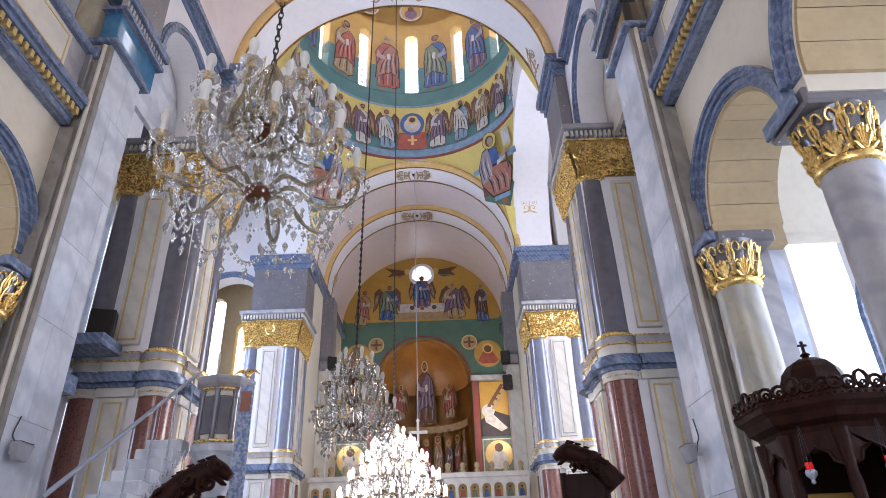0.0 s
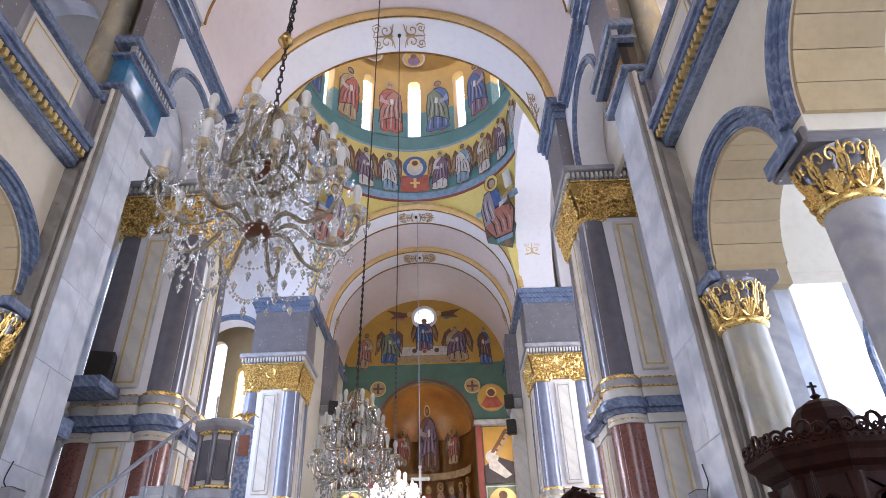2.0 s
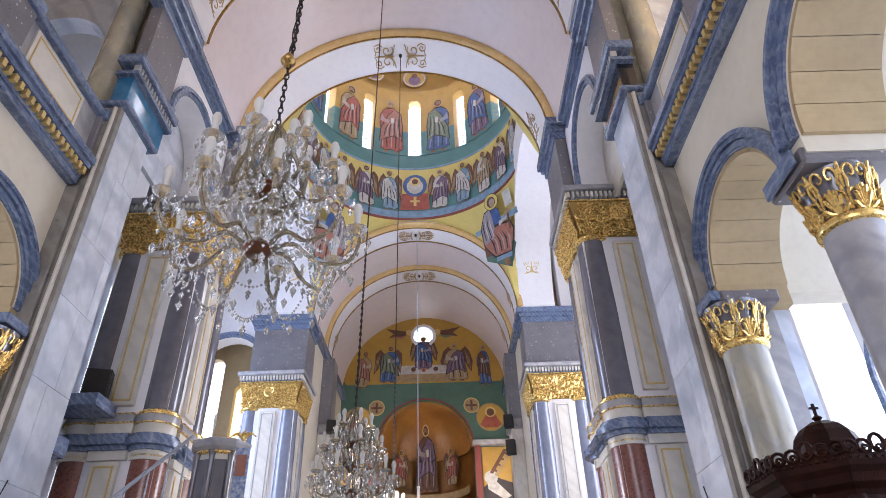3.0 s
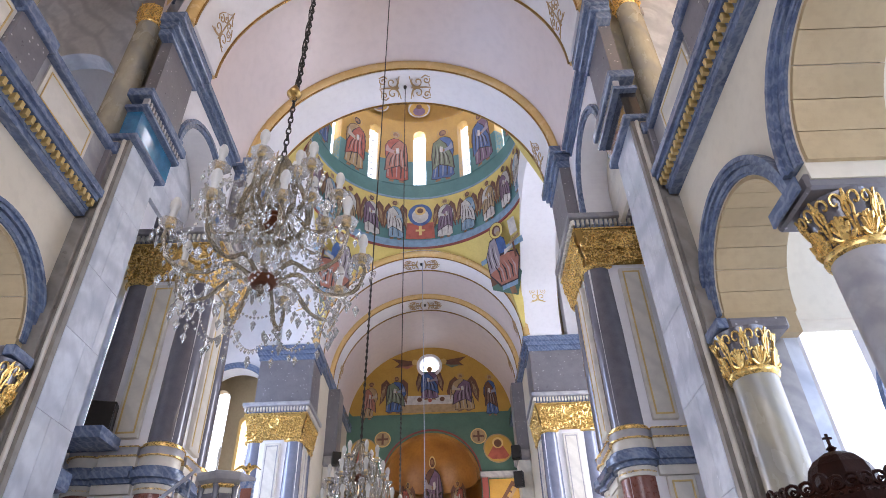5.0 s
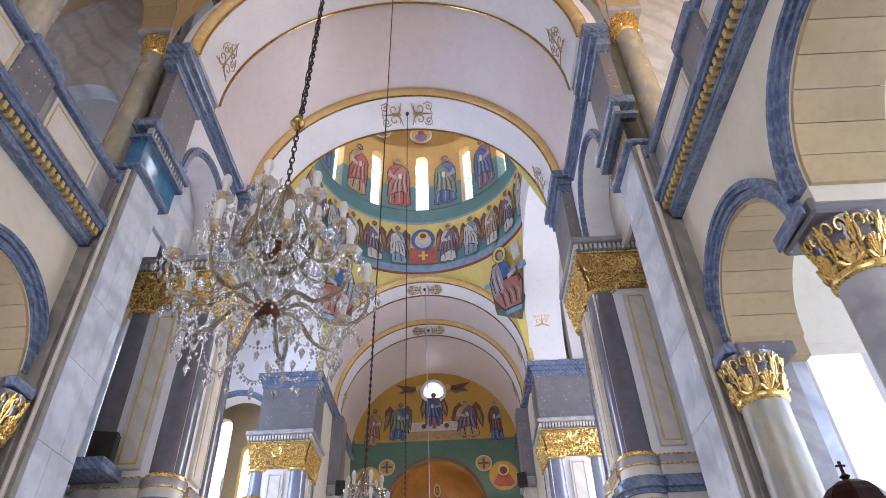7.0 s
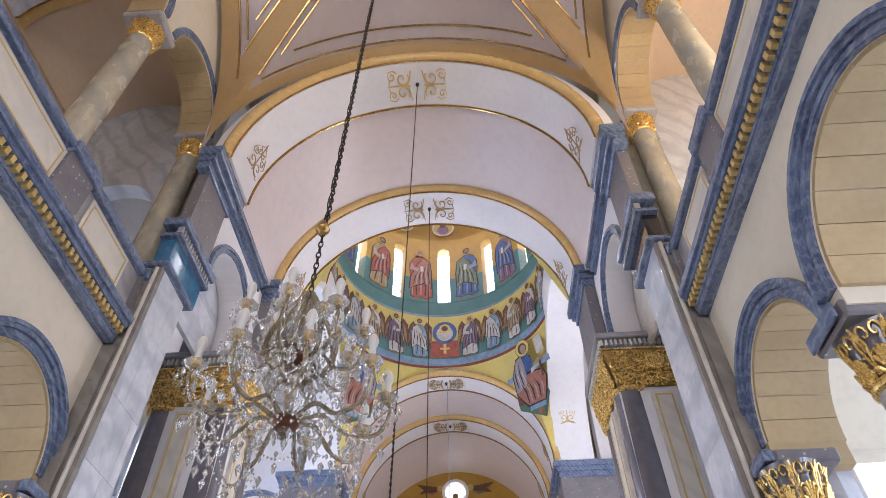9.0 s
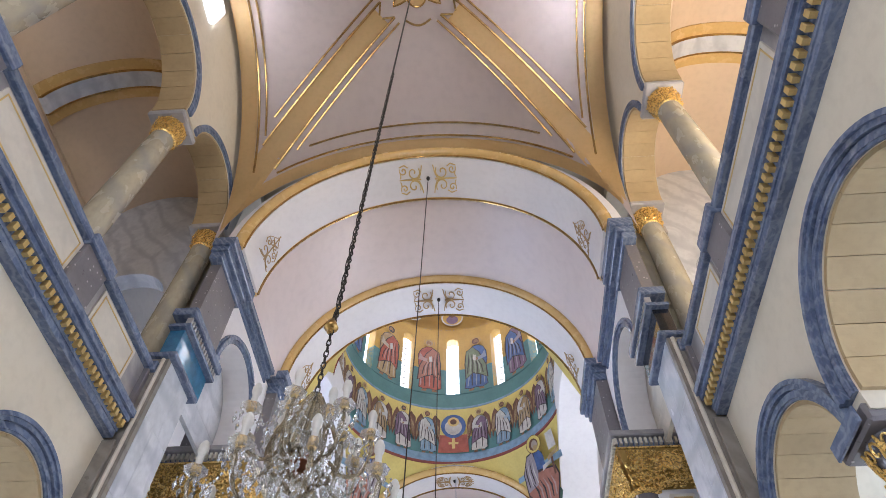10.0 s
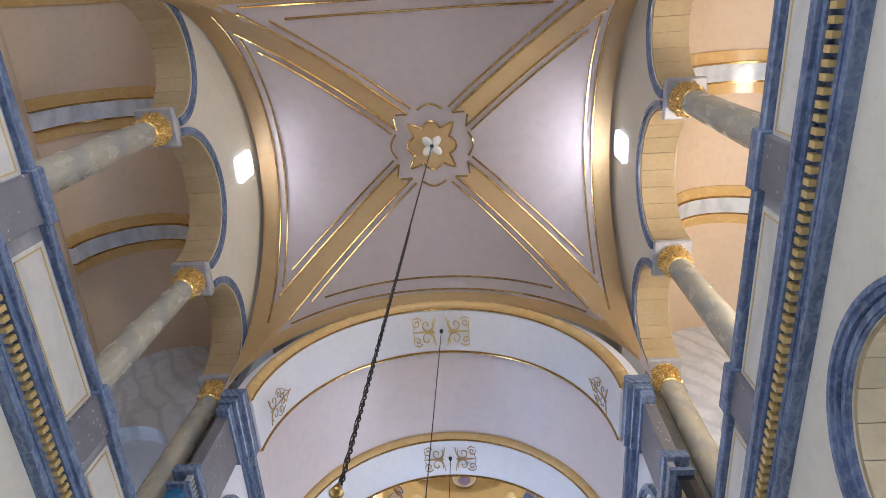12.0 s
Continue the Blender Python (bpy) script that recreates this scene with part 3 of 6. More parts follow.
def fold(u0, v0, u1, v1, w, bow=0.0):
    """A tapered, slightly bowed stroke."""
    mid = ((u0 + u1) / 2 + bow, (v0 + v1) / 2)
    return [(u0, v0), (mid[0] - w / 2, mid[1]), (u1 - w * 0.35, v1), (u1 + w * 0.35, v1 + w * 0.3), (mid[0] + w / 2, mid[1] + w * 0.3)]

def robe(h, w, robe_c, mantle_c, lean=0.0, wing=None, halo="mural_gold", seed=0):
    """A standing robed shape of height h: halo, robe, mantle with lit and dark folds."""
    rnd = random.Random(seed)
    j = lambda a: a * (1 + rnd.uniform(-0.1, 0.1))
    out = []
    if wing:
        for m in (-1, 1):
            out.append((wing, [(m * 0.12 * w, 0.76 * h), (m * j(0.34) * w, 0.93 * h), (m * j(0.52) * w, 0.80 * h), (m * j(0.60) * w, 0.52 * h), (m * j(0.54) * w, 0.22 * h), (m * 0.42 * w, 0.36 * h), (m * 0.3 * w, 0.56 * h)]))
            for q in range(3):
                out.append(("paint_sand", fold(m * (0.3 + 0.06 * q) * w, (0.84 - 0.04 * q) * h, m * (0.42 + 0.05 * q) * w, (0.46 - 0.07 * q) * h, 0.03 * w, m * 0.03 * w)))
    body = [(-j(0.34) * w, 0.05 * h), (-0.2 * w, 0.03 * h), (0.0, 0.045 * h), (0.2 * w, 0.025 * h), (j(0.36) * w, 0.06 * h), (j(0.33) * w, 0.3 * h), (j(0.37) * w + lean, 0.52 * h), (j(0.34) * w + lean, 0.68 * h), (0.24 * w + lean, 0.79 * h), (0.08 * w + lean, 0.845 * h), (-0.08 * w + lean, 0.845 * h), (-0.25 * w + lean, 0.78 * h), (-j(0.35) * w + lean, 0.66 * h), (-j(0.36) * w + lean, 0.5 * h), (-j(0.31) * w, 0.28 * h)]
    for m in (-1, 1):
        out.append(("paint_skin", [(m * 0.06 * w, 0.05 * h), (m * 0.1 * w, -0.01 * h), (m * 0.26 * w, -0.015 * h), (m * 0.2 * w, 0.05 * h)]))
    out.append(("paint_dark", [((u - lean) * 1.06 + lean, (v - 0.45 * h) * 1.02 + 0.45 * h) for u, v in body]))
    out.append((robe_c, body))
    g = 1 if rnd.random() < 0.5 else -1
    for q in range(5):
        u0 = (-0.24 + 0.12 * q) * w
        out.append(("paint_dark" if q % 2 else robe_c + "_light", fold(u0 + lean * 0.5, 0.42 * h, u0 * 1.15, j(0.07) * h, 0.045 * w, rnd.uniform(-0.03, 0.03) * w)))
    out.append(("paint_dark", [(g * u * 1.04 + lean * 0.6, v * h) for u, v in ((-0.32 * w, 0.75), (-0.1 * w, 0.83), (0.12 * w, 0.7), (0.34 * w, 0.42), (0.38 * w, 0.16), (0.14 * w, 0.24), (-0.12 * w, 0.3), (-0.36 * w, 0.2), (-0.38 * w, 0.5))]))
    out.append((mantle_c, [(g * u + lean * 0.6, v * h) for u, v in ((-0.31 * w, 0.745), (-0.1 * w, 0.82), (0.10 * w, 0.69), (0.32 * w, 0.42), (0.35 * w, 0.18), (0.14 * w, 0.26), (-0.12 * w, 0.32), (-0.34 * w, 0.22), (-0.36 * w, 0.5))]))
    for q in range(7):
        u0, v0 = g * (-0.26 + 0.05 * q) * w, (0.76 - 0.03 * q) * h
        u1, v1 = g * (-0.3 + 0.09 * q) * w, (0.3 - 0.005 * q) * h
        out.append((mantle_c + "_light" if q % 2 else "paint_dark", fold(u0 + lean * 0.6, v0, u1 + lean * 0.3, v1, 0.04 * w, g * 0.04 * w)))
    # sleeve, hand and a rolled sheet
    out.append((robe_c + "_light", [(g * 0.3 * w + lean, 0.70 * h), (g * 0.36 * w + lean, 0.56 * h), (g * 0.02 * w + lean, 0.53 * h), (g * 0.0 * w + lean, 0.59 * h), (g * 0.2 * w + lean, 0.62 * h)]))
    out.append(("paint_skin", disc(g * 0.0 * w + lean, 0.565 * h, 0.028 * h, 8)))
    out.append(("paint_white", [(-g * 0.12 * w + lean, 0.55 * h), (-g * 0.02 * w + lean, 0.53 * h), (g * 0.0 * w + lean, 0.64 * h), (-g * 0.10 * w + lean, 0.66 * h)]))
    out.append(("paint_sand", disc(lean, 0.925 * h, 0.086 * h, 20)))
    out.append((halo, disc(lean, 0.925 * h, 0.079 * h, 20)))
    hair = rnd.choice(("paint_brown", "paint_dark", "paint_sand"))
    out.append((hair, disc(lean, 0.925 * h, 0.058 * h, 12, 1.12)))
    out.append(("paint_skin", disc(lean + g * 0.006 * h, 0.915 * h, 0.038 * h, 12, 1.25)))
    out.append((hair, disc(lean + g * 0.006 * h, 0.882 * h, 0.026 * h, 8, 0.9)))
    return out

def drum_map(a0, z0, r=DOME_R):
    return lambda u, v, lift: on_drum(a0 + u / r, z0 + v, r - lift)

COATS = [("paint_violet", "paint_blue"), ("paint_blue", "paint_green"), ("paint_red", "paint_rose"), ("paint_sand", "paint_red"), ("paint_blue", "paint_violet"), ("paint_rose", "paint_blue")]
for k in range(12):
    a = 2 * math.pi * (k + 0.5) / 12
    c = COATS[(k * 5 + 1) % 6]
    mural("robed_mural_shape", drum, drum_map(a, 20.55), robe(3.15, 1.4, c[0], c[1], 0.06 * (-1) ** k, seed=k), "painted robed standing shape with halo")
    mural("roundel", drum, lambda u, v, lift, a=a: tuple(Vector((0, DOME_Y, 24.5)) + Vector((math.sin(a + math.pi / 12 + u / 3.7) * math.cos(v / 3.8 + 0.2) * DOME_R * (0.985 - lift / 4), math.cos(a + math.pi / 12 + u / 3.7) * math.cos(v / 3.8 + 0.2) * DOME_R * (0.985 - lift / 4), math.sin(v / 3.8 + 0.2) * DOME_R * 0.885))),
          [("paint_white", disc(0, 0, 0.52, 20)), ("mural_gold", disc(0, 0, 0.45, 20)), ("paint_violet", disc(0, -0.12, 0.28, 14)), ("paint_brown", disc(0, 0.16, 0.14, 12))], "painted roundel with pale rim")
for k in range(24):
    a = 2 * math.pi * k / 24
    if k == 0:
        mural("altar_mural_shape", drum, drum_map(a, 17.3), [("paint_red", [(-0.62, 0.1), (0.62, 0.1), (0.58, 0.95), (-0.58, 0.95)]), ("paint_blue", disc(0, 1.4, 0.52, 18, 1.15)), ("paint_white", disc(0, 1.35, 0.36, 14, 1.1)), ("gold_line", disc(0, 1.62, 0.24, 14)), ("paint_brown", disc(0, 1.62, 0.14, 12)), ("gold_line", [(-0.06, 0.3), (0.06, 0.3), (0.06, 0.8), (-0.06, 0.8)]), ("gold_line", [(-0.2, 0.5), (0.2, 0.5), (0.2, 0.6), (-0.2, 0.6)])], "painted red altar with blue canopy")
        continue
    c = [("paint_white", "paint_sand"), ("paint_white", "paint_violet"), ("paint_sky", "paint_white")][k % 3]
    mural("winged_mural_shape", drum, drum_map(a, 17.35), robe(2.05, 0.92, c[0], c[1], 0.05 * (1 if k < 12 else -1), "paint_brown", halo="mural_yellow", seed=40 + k), "painted winged robed shape with halo")

# pendentives between the four arches and the ring
for sx in (-1, 1):
    for sy in (-1, 1):
        bm = bmesh.new()
        n = 16
        rows = []
        for i in range(n + 1):
            t = i / n
            row = []
            for j in range(n + 1):
                f = j / n
                az = math.pi / 2 * f
                top = Vector((sx * DOME_R * math.sin(az), DOME_Y + sy * DOME_R * math.cos(az), RING))
                low = Vector((sx * 3.9, DOME_Y + sy * 3.98, SPRING + 0.1))
                # arris: follows the arch on either side, the corner in the middle
                if f < 0.5:
                    g = f * 2
                    ang = math.acos(max(min(g ** 0.85, 1), 0))
                    edge = Vector((sx * 3.9 * g ** 0.85, DOME_Y + sy * 3.98, SPRING + 3.85 * math.sin(ang) + 0.3 * (1 - g)))
                else:
                    g = (1 - f) * 2
                    ang = math.acos(max(min(g ** 0.85, 1), 0))
                    edge = Vector((sx * 3.9, DOME_Y + sy * 3.98 * g ** 0.85, SPRING + 3.85 * math.sin(ang) + 0.3 * (1 - g)))
                p = edge.lerp(top, t)
                d = Vector((p.x, p.y - DOME_Y))
                row.append(bm.verts.new(p))
            rows.append(row)
        for p, q in zip(rows, rows[1:]):
            for k in range(n):
                bm.faces.new((p[k], p[k + 1], q[k + 1], q[k]))
        pend = solid("pendentive_" + ("south" if sx > 0 else "north") + ("_east" if sy > 0 else "_west"), bm, M["mural_yellow"], "gold painted pendentive with seated robed shape", "pendentive", smooth=True)
        if sy > 0:
            base = Vector((sx * 3.42, DOME_Y + 3.05, 14.75))
            ax = Vector((sx * 0.72, -0.69, 0)).normalized()
            nrm = Vector((-sx * 0.62, -0.66, -0.42)).normalized()
            up = nrm.cross(ax) if nrm.cross(ax).z > 0 else ax.cross(nrm)
            up = (up + Vector((0, 0, 1.1))).normalized()
            mp = lambda u, v, lift, base=base, ax=ax, up=up, nrm=nrm: base + ax * u + up * v + nrm * (0.2 + lift)
            mural("seated_mural_shape", pend, mp, [("paint_sky", [(-1.0, 0.9), (1.1, 1.0), (1.1, 1.25), (-1.0, 1.1)]), ("paint_brown", [(-0.75, -0.1), (0.6, -0.1), (0.5, 0.75), (-0.7, 0.75)]),
                ("paint_skin", [(0.05, -0.75), (0.3, -0.8), (0.22, -0.2), (0.0, -0.2)]), ("paint_sky", [(-0.3, -0.45), (0.42, -0.5), (0.6, 0.2), (-0.2, 0.2)]),
                ("paint_dark", [(-0.72, 0.35), (-0.35, -0.28), (0.5, -0.33), (0.8, 0.5), (0.72, 0.85), (0.25, 0.95), (0.3, 1.55), (0.0, 1.78), (-0.4, 1.7), (-0.72, 1.1)]),
                ("paint_rose", [(-0.68, 0.35), (-0.3, -0.22), (0.46, -0.28), (0.74, 0.5), (0.66, 0.8), (0.2, 0.9), (-0.2, 0.9)]),
                ("paint_violet_light", [(-0.68, 0.4), (-0.2, 0.5), (-0.05, 1.0), (-0.12, 1.72), (-0.4, 1.64), (-0.68, 1.1)]),
                ("paint_blue", [(-0.08, 1.0), (0.3, 0.95), (0.32, 1.4), (0.18, 1.7), (-0.08, 1.72)])]
                + [(("paint_dark", "paint_rose_light")[q % 2], fold(-0.45 + 0.17 * q, 0.75 - 0.02 * q, -0.25 + 0.14 * q, -0.15, 0.07, 0.08)) for q in range(6)]
                + [(("paint_dark", "paint_white")[q % 2], fold(-0.5 + 0.1 * q, 1.55, -0.55 + 0.13 * q, 0.55, 0.05, -0.05)) for q in range(4)]
                + [("paint_white", [(0.15, 0.85), (0.55, 1.0), (0.6, 1.1), (0.2, 1.05)]), ("paint_brown", [(0.6, 0.55), (0.68, 0.55), (0.72, 1.35), (0.62, 1.3)]), ("paint_sand", [(0.5, 1.1), (1.0, 1.3), (1.0, 1.42), (0.5, 1.25)]), ("paint_white", [(0.62, 1.45), (0.98, 1.5), (0.98, 2.15), (0.64, 2.1)]),
                   ("paint_brown", disc(0.05, 1.98, 0.345, 20)), ("mural_yellow", disc(0.05, 1.98, 0.32, 20)), ("paint_brown", disc(0.05, 1.96, 0.21, 12, 1.1)), ("paint_skin_light", disc(0.08, 1.94, 0.14, 12, 1.2)), ("paint_sand", disc(0.09, 1.82, 0.11, 10, 0.9))], "painted seated robed shape with book")
            mural("ground_mural_shape", pend, lambda u, v, lift, base=base, ax=ax, up=up, nrm=nrm: base + ax * u + up * v + nrm * (0.18 + lift), [("mural_green", [(-0.75, -0.25), (0.3, -0.9), (0.7, -0.1), (0.65, 0.05), (-0.75, 0.05)])], "painted green ground")

# ---- nave walls, galleries, piers ----
GY = (7.5, 4.78, 1.62, -0.95)     # gallery column lines
HOLES_LOW = [(5.85, 1.06, 5.5, 0), (BAY - 0.06, 1.23, 5.7, 0), (0.5, 0.95, 5.5, 0)]
HOLES_GAL = [(6.21, 1.10, 13.85, 9.0), (BAY, 1.34, 13.85, 9.0), (0.39, 1.10, 13.85, 9.0)]

def capital_parts(owner, r, z0, h, ground):
    """Dark bell, ring, gilded palmettes below and curling vines above."""
    bell = lambda t: r * (1.0 + 0.06 * t + 0.22 * t ** 2.4)
    part("bell", lathe(bmesh.new(), [(bell(t), z0 + h * t) for t in (0, 0.25, 0.5, 0.7, 0.85, 1.0)], 28), ground, owner, "", True)
    part("astragal", lathe(bmesh.new(), [(r * 1.0, z0 - 0.05), (r * 1.1, z0 - 0.03), (r * 1.13, z0), (r * 1.1, z0 + 0.035), (r, z0 + 0.05)], 28), M["gold"], owner, "gilded ring", True)
    def P(a, t, out=0.012):
        q = bell(max(min(t, 1), 0)) + out
        return (q * math.cos(a), q * math.sin(a), z0 + h * t)
    n = 8
    for k in range(n):
        a0 = 2 * math.pi * k / n
        bm = bmesh.new()
        for j in range(-3, 4):
            top = 0.50 - 0.035 * j * j
            tube(bm, [P(a0 + 0.02 * j, 0.08), P(a0 + 0.065 * j, top * 0.55, 0.02), P(a0 + 0.10 * j, top * 0.92, 0.045), P(a0 + 0.115 * j, top, 0.06)], [0.01 * h / 0.6, 0.022 * h / 0.6, 0.025 * h / 0.6, 0.012 * h / 0.6], 5)
        part("palmette", bm, M["gold"], owner, "gilded palmette leaf", True)
        bm = bmesh.new()
        am = a0 + math.pi / n
        for m in (-1, 1):
            stem = [P(am + m * 0.02, 0.1), P(am + m * 0.06, 0.4, 0.02), P(am + m * 0.12, 0.62, 0.03)]
            curl = []
            for i in range(13):
                t = i / 12
                q = 0.17 * (1 - 0.8 * t)
                th = math.pi * (1.0 if m > 0 else 0.0) - m * 5.6 * t
                curl.append(P(am + m * 0.24 + q * 1.0 * math.cos(th), 0.74 + q * 1.05 * math.sin(th), 0.035))
            tube(bm, stem + curl, [0.015 * h / 0.6] * 3 + [0.0165 * h / 0.6 * (1 - 0.4 * i / 12) for i in range(13)], 5)
            tube(bm, [P(am + m * 0.06, 0.4), P(am + m * 0.2, 0.46, 0.03), P(am + m * 0.27, 0.42, 0.03)], 0.014 * h / 0.6, 4)
        tube(bm, [P(am, 0.5), P(am, 0.78, 0.03), P(am, 0.93, 0.05)], [0.01, 0.028 * h / 0.6, 0.012], 5)
        part("vine_scroll", bm, M["gold"], owner, "gilded curling vine", True)

def column(name, x, y, z0, z1, r, shaft_mat, cap_h, label, group, ground=None, abacus=None):
    col = thing(name, label, "column", group, "structure", (x, y, 0))
    part("base", lathe(bmesh.new(), [(r * 1.4, z0), (r * 1.4, z0 + 0.1), (r * 1.25, z0 + 0.13), (r * 1.3, z0 + 0.2), (r * 1.08, z0 + 0.26)], 24), M["grey_marble"], col, "grey marble column base", True)
    top = z1 - cap_h
    part("shaft", lathe(bmesh.new(), [(r * 1.04, z0 + 0.25), (r * 1.0, z0 + 0.5), (r, z0 + (top - z0) * 0.4), (r * 0.9, top)], 32), shaft_mat, col, "", True)
    capital_parts(col, r * 0.92, top, cap_h, ground or M["dark_granite"])
    k = r * 1.5
    if ground is not None:
        part("abacus", B(-k, k, -k, k, z1, z1 + 0.14, bevel=0.03), M["grey_marble"], col, "stone abacus block")
    return col

def dentils(bm, axis, face, out, u0, u1, z0, z1, step=0.11):
    n = max(int(abs(u1 - u0) / step), 1)
    for i in range(n):
        a = u0 + (u1 - u0) * (i + 0.2) / n
        b = u0 + (u1 - u0) * (i + 0.72) / n
        if axis == "x":
            box(bm, min(face, face + out), max(face, face + out), a, b, z0, z1)
        else:
            box(bm, a, b, min(face, face + out), max(face, face + out), z0, z1)

STEPS = [(0.0, 0.03, 0.03), (0.03, 0.10, 0.05), (0.10, 0.115, 0.03), (0.115, 0.17, 0.085), (0.17, 0.225, 0.12)]
for s in (-1, 1):
    side = "south" if s > 0 else "north"
    f, b = s * WALL, s * (WALL + 0.95)
    bm = bmesh.new()
    pierced(bm, "x", min(f, b), max(f, b), BAY - 3.95, 7.2, 5.5, 7.62, [(c, r, zs + 0.001, 5.5) for c, r, zs, _ in HOLES_LOW])
    wall = solid("wall_" + side, bm, M["plaster"], "cream plastered arcade wall of the nave", "wall")
    for c, r, zs, _ in HOLES_LOW:
        bm = bmesh.new()
        archivolt(bm, "x", f, -s, c, zs, r, STEPS if r > 1.2 else [(p, q, o * 0.93 - 0.003) for p, q, o in STEPS])
        part("archivolt", bm, M["blue_marble"], wall, "stepped blue-grey marble arch moulding", True)
        n = 11
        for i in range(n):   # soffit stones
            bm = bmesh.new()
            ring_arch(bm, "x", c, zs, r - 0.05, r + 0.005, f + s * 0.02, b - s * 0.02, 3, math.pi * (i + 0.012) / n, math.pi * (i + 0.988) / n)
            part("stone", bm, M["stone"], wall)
    # cornice with gilded dentils
    bm = bmesh.new()
    y0, y1 = BAY - 3.95, 6.98
    box(bm, f - s * 0.15, b, y0, y1, 7.62, 7.72)
    box(bm, f - s * 0.27, b, y0, y1, 7.89, 7.97)
    box(bm, f - s * 0.32, b, y0, y1, 7.97, 8.09)
    box(bm, f - s * 0.17, b, y0, y1, 7.72, 7.89)
    part("cornice", bm, M["blue_marble"], wall, "blue-grey marble cornice")
    bm = bmesh.new()
    dentils(bm, "x", f - s * 0.17, -s * 0.08, y0, y1, 7.77, 7.88, 0.125)
    tagged(part("dentil_row", bm, M["gold_line"], wall, "gilded dentils under the cornice"), kind="stuff")
    # gallery parapet
    par = thing("parapet_" + side, "marble gallery parapet with cream panels and granite blocks", "parapet", kind="structure")
    px = s * (WALL - 0.12)
    part("plinth", B(min(px, b), max(px, b), y0, y1, 8.09, 8.23), M["blue_marble"], par)
    part("rail", B(min(px - s * 0.06, px + s * 0.4), max(px - s * 0.06, px + s * 0.4), y0, y1, 9.01, 9.15, bevel=0.02), M["blue_marble"], par, "blue-grey marble handrail")
    part("backing", B(min(px + s * 0.05, px + s * 0.3), max(px + s * 0.05, px + s * 0.3), y0, y1, 8.23, 9.01), M["grey_marble"], par)
    for y in GY:
        part("granite_block", B(min(px - s * 0.05, px + s * 0.34), max(px - s * 0.05, px + s * 0.34), max(y - 0.32, y0), min(y + 0.32, 6.97), 8.23, 9.01, bevel=0.015), M["granite"], par, "speckled granite pedestal block")
        part("block_cap", B(min(px - s * 0.12, px + s * 0.42), max(px - s * 0.12, px + s * 0.42), max(y - 0.36, y0), min(y + 0.36, 6.975), 8.97, 9.19, bevel=0.02), M["blue_marble"], par)
    for ya, yb in ((5.19, 6.65), (2.05, 4.55), (-0.63, 1.41)):
        part("panel", B(min(px + s * 0.02, px + s * 0.1), max(px + s * 0.02, px + s * 0.1), ya + 0.1, yb - 0.1, 8.31, 8.95), M["panel"], par, "cream marble panel")
        bm = bmesh.new()
        for q in ((ya + 0.16, yb - 0.16, 8.37, 8.39), (ya + 0.16, yb - 0.16, 8.87, 8.89), (ya + 0.16, ya + 0.18, 8.37, 8.89), (yb - 0.18, yb - 0.16, 8.37, 8.89)):
            box(bm, px + s * 0.012, px + s * 0.03, q[0], q[1], q[2], q[3])
        part("gold_line", bm, M["gold_line"], par, "thin gold line round panel")
    # gallery floor slab, gallery arcade
    solid("gallery_floor_" + side, B(min(b, s * 9), max(b, s * 9), -8, 8.3, 7.3, 7.9), M["plaster"], "plastered gallery floor slab", "floor")
    gf = s * 4.62
    bm = bmesh.new()
    pierced(bm, "x", min(gf, gf + s * 0.75), max(gf, gf + s * 0.75), BAY - 3.95, 7.25, 13.85, 18.2, [(c, r, zs + 0.001, 13.85) for c, r, zs, _ in HOLES_GAL] )
    gal = solid("wall_gallery_" + side, bm, M["plaster"], "cream plastered upper wall with gallery arches", "wall")
    for c, r, zs, _ in HOLES_GAL:
        bm = bmesh.new()
        archivolt(bm, "x", gf, -s, c, zs, r, [(0, 0.07, 0.03), (0.07, 0.15, 0.05)])
        part("archivolt", bm, M["blue_marble"], gal, "blue-grey marble arch moulding", True)
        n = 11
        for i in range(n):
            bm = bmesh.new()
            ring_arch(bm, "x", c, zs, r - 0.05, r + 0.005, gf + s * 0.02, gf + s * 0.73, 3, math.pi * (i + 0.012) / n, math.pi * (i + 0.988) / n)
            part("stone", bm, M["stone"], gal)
    for y in GY[:3]:
        column("gallery_column", s * 4.93, y, 8.9, 13.53, 0.25, M["column_marble"], 0.44, "veined marble gallery column with gilded capital", "gallery columns", M["gold"])
    # small lit window high in the wall
    bm = bmesh.new()
    box(bm, min(s * 4.58, s * 4.61), max(s * 4.58, s * 4.61), 2.88, 3.5, 16.25, 17.25, bevel=0.08)
    part("high_window", bm, M["window_day"], gal, "small bright window with rounded corners")
    # gallery back wall, windows, ceiling bands
    w = s * 8.6
    bm = bmesh.new()
    pierced(bm, "x", min(w, w + s * 0.5), max(w, w + s * 0.5), -8, 8.3, 7.9, 17.5, [(y, 0.7, 11.5, 9.3) for y in (0.4, BAY, 6.2)] if s > 0 else [])
    back = solid("wall_gallery_back_" + side, bm, M["peach"], "plastered back wall of the gallery", "wall")
    for y in (0.4, BAY, 6.2) if s > 0 else ():
        part("window_pane", B(min(w + s * 0.3, w + s * 0.34), max(w + s * 0.3, w + s * 0.34), y - 0.75, y + 0.75, 9.2, 12.3), M["window_warm"], back, "daylit gallery window")
    roof = solid("ceiling_gallery_" + side, ring_arch(bmesh.new(), "y", s * 6.98, 15.25, 1.56, 1.6, -8, 8.3, 24), M["peach"], "plastered barrel ceiling of the gallery", "ceiling", smooth=True)
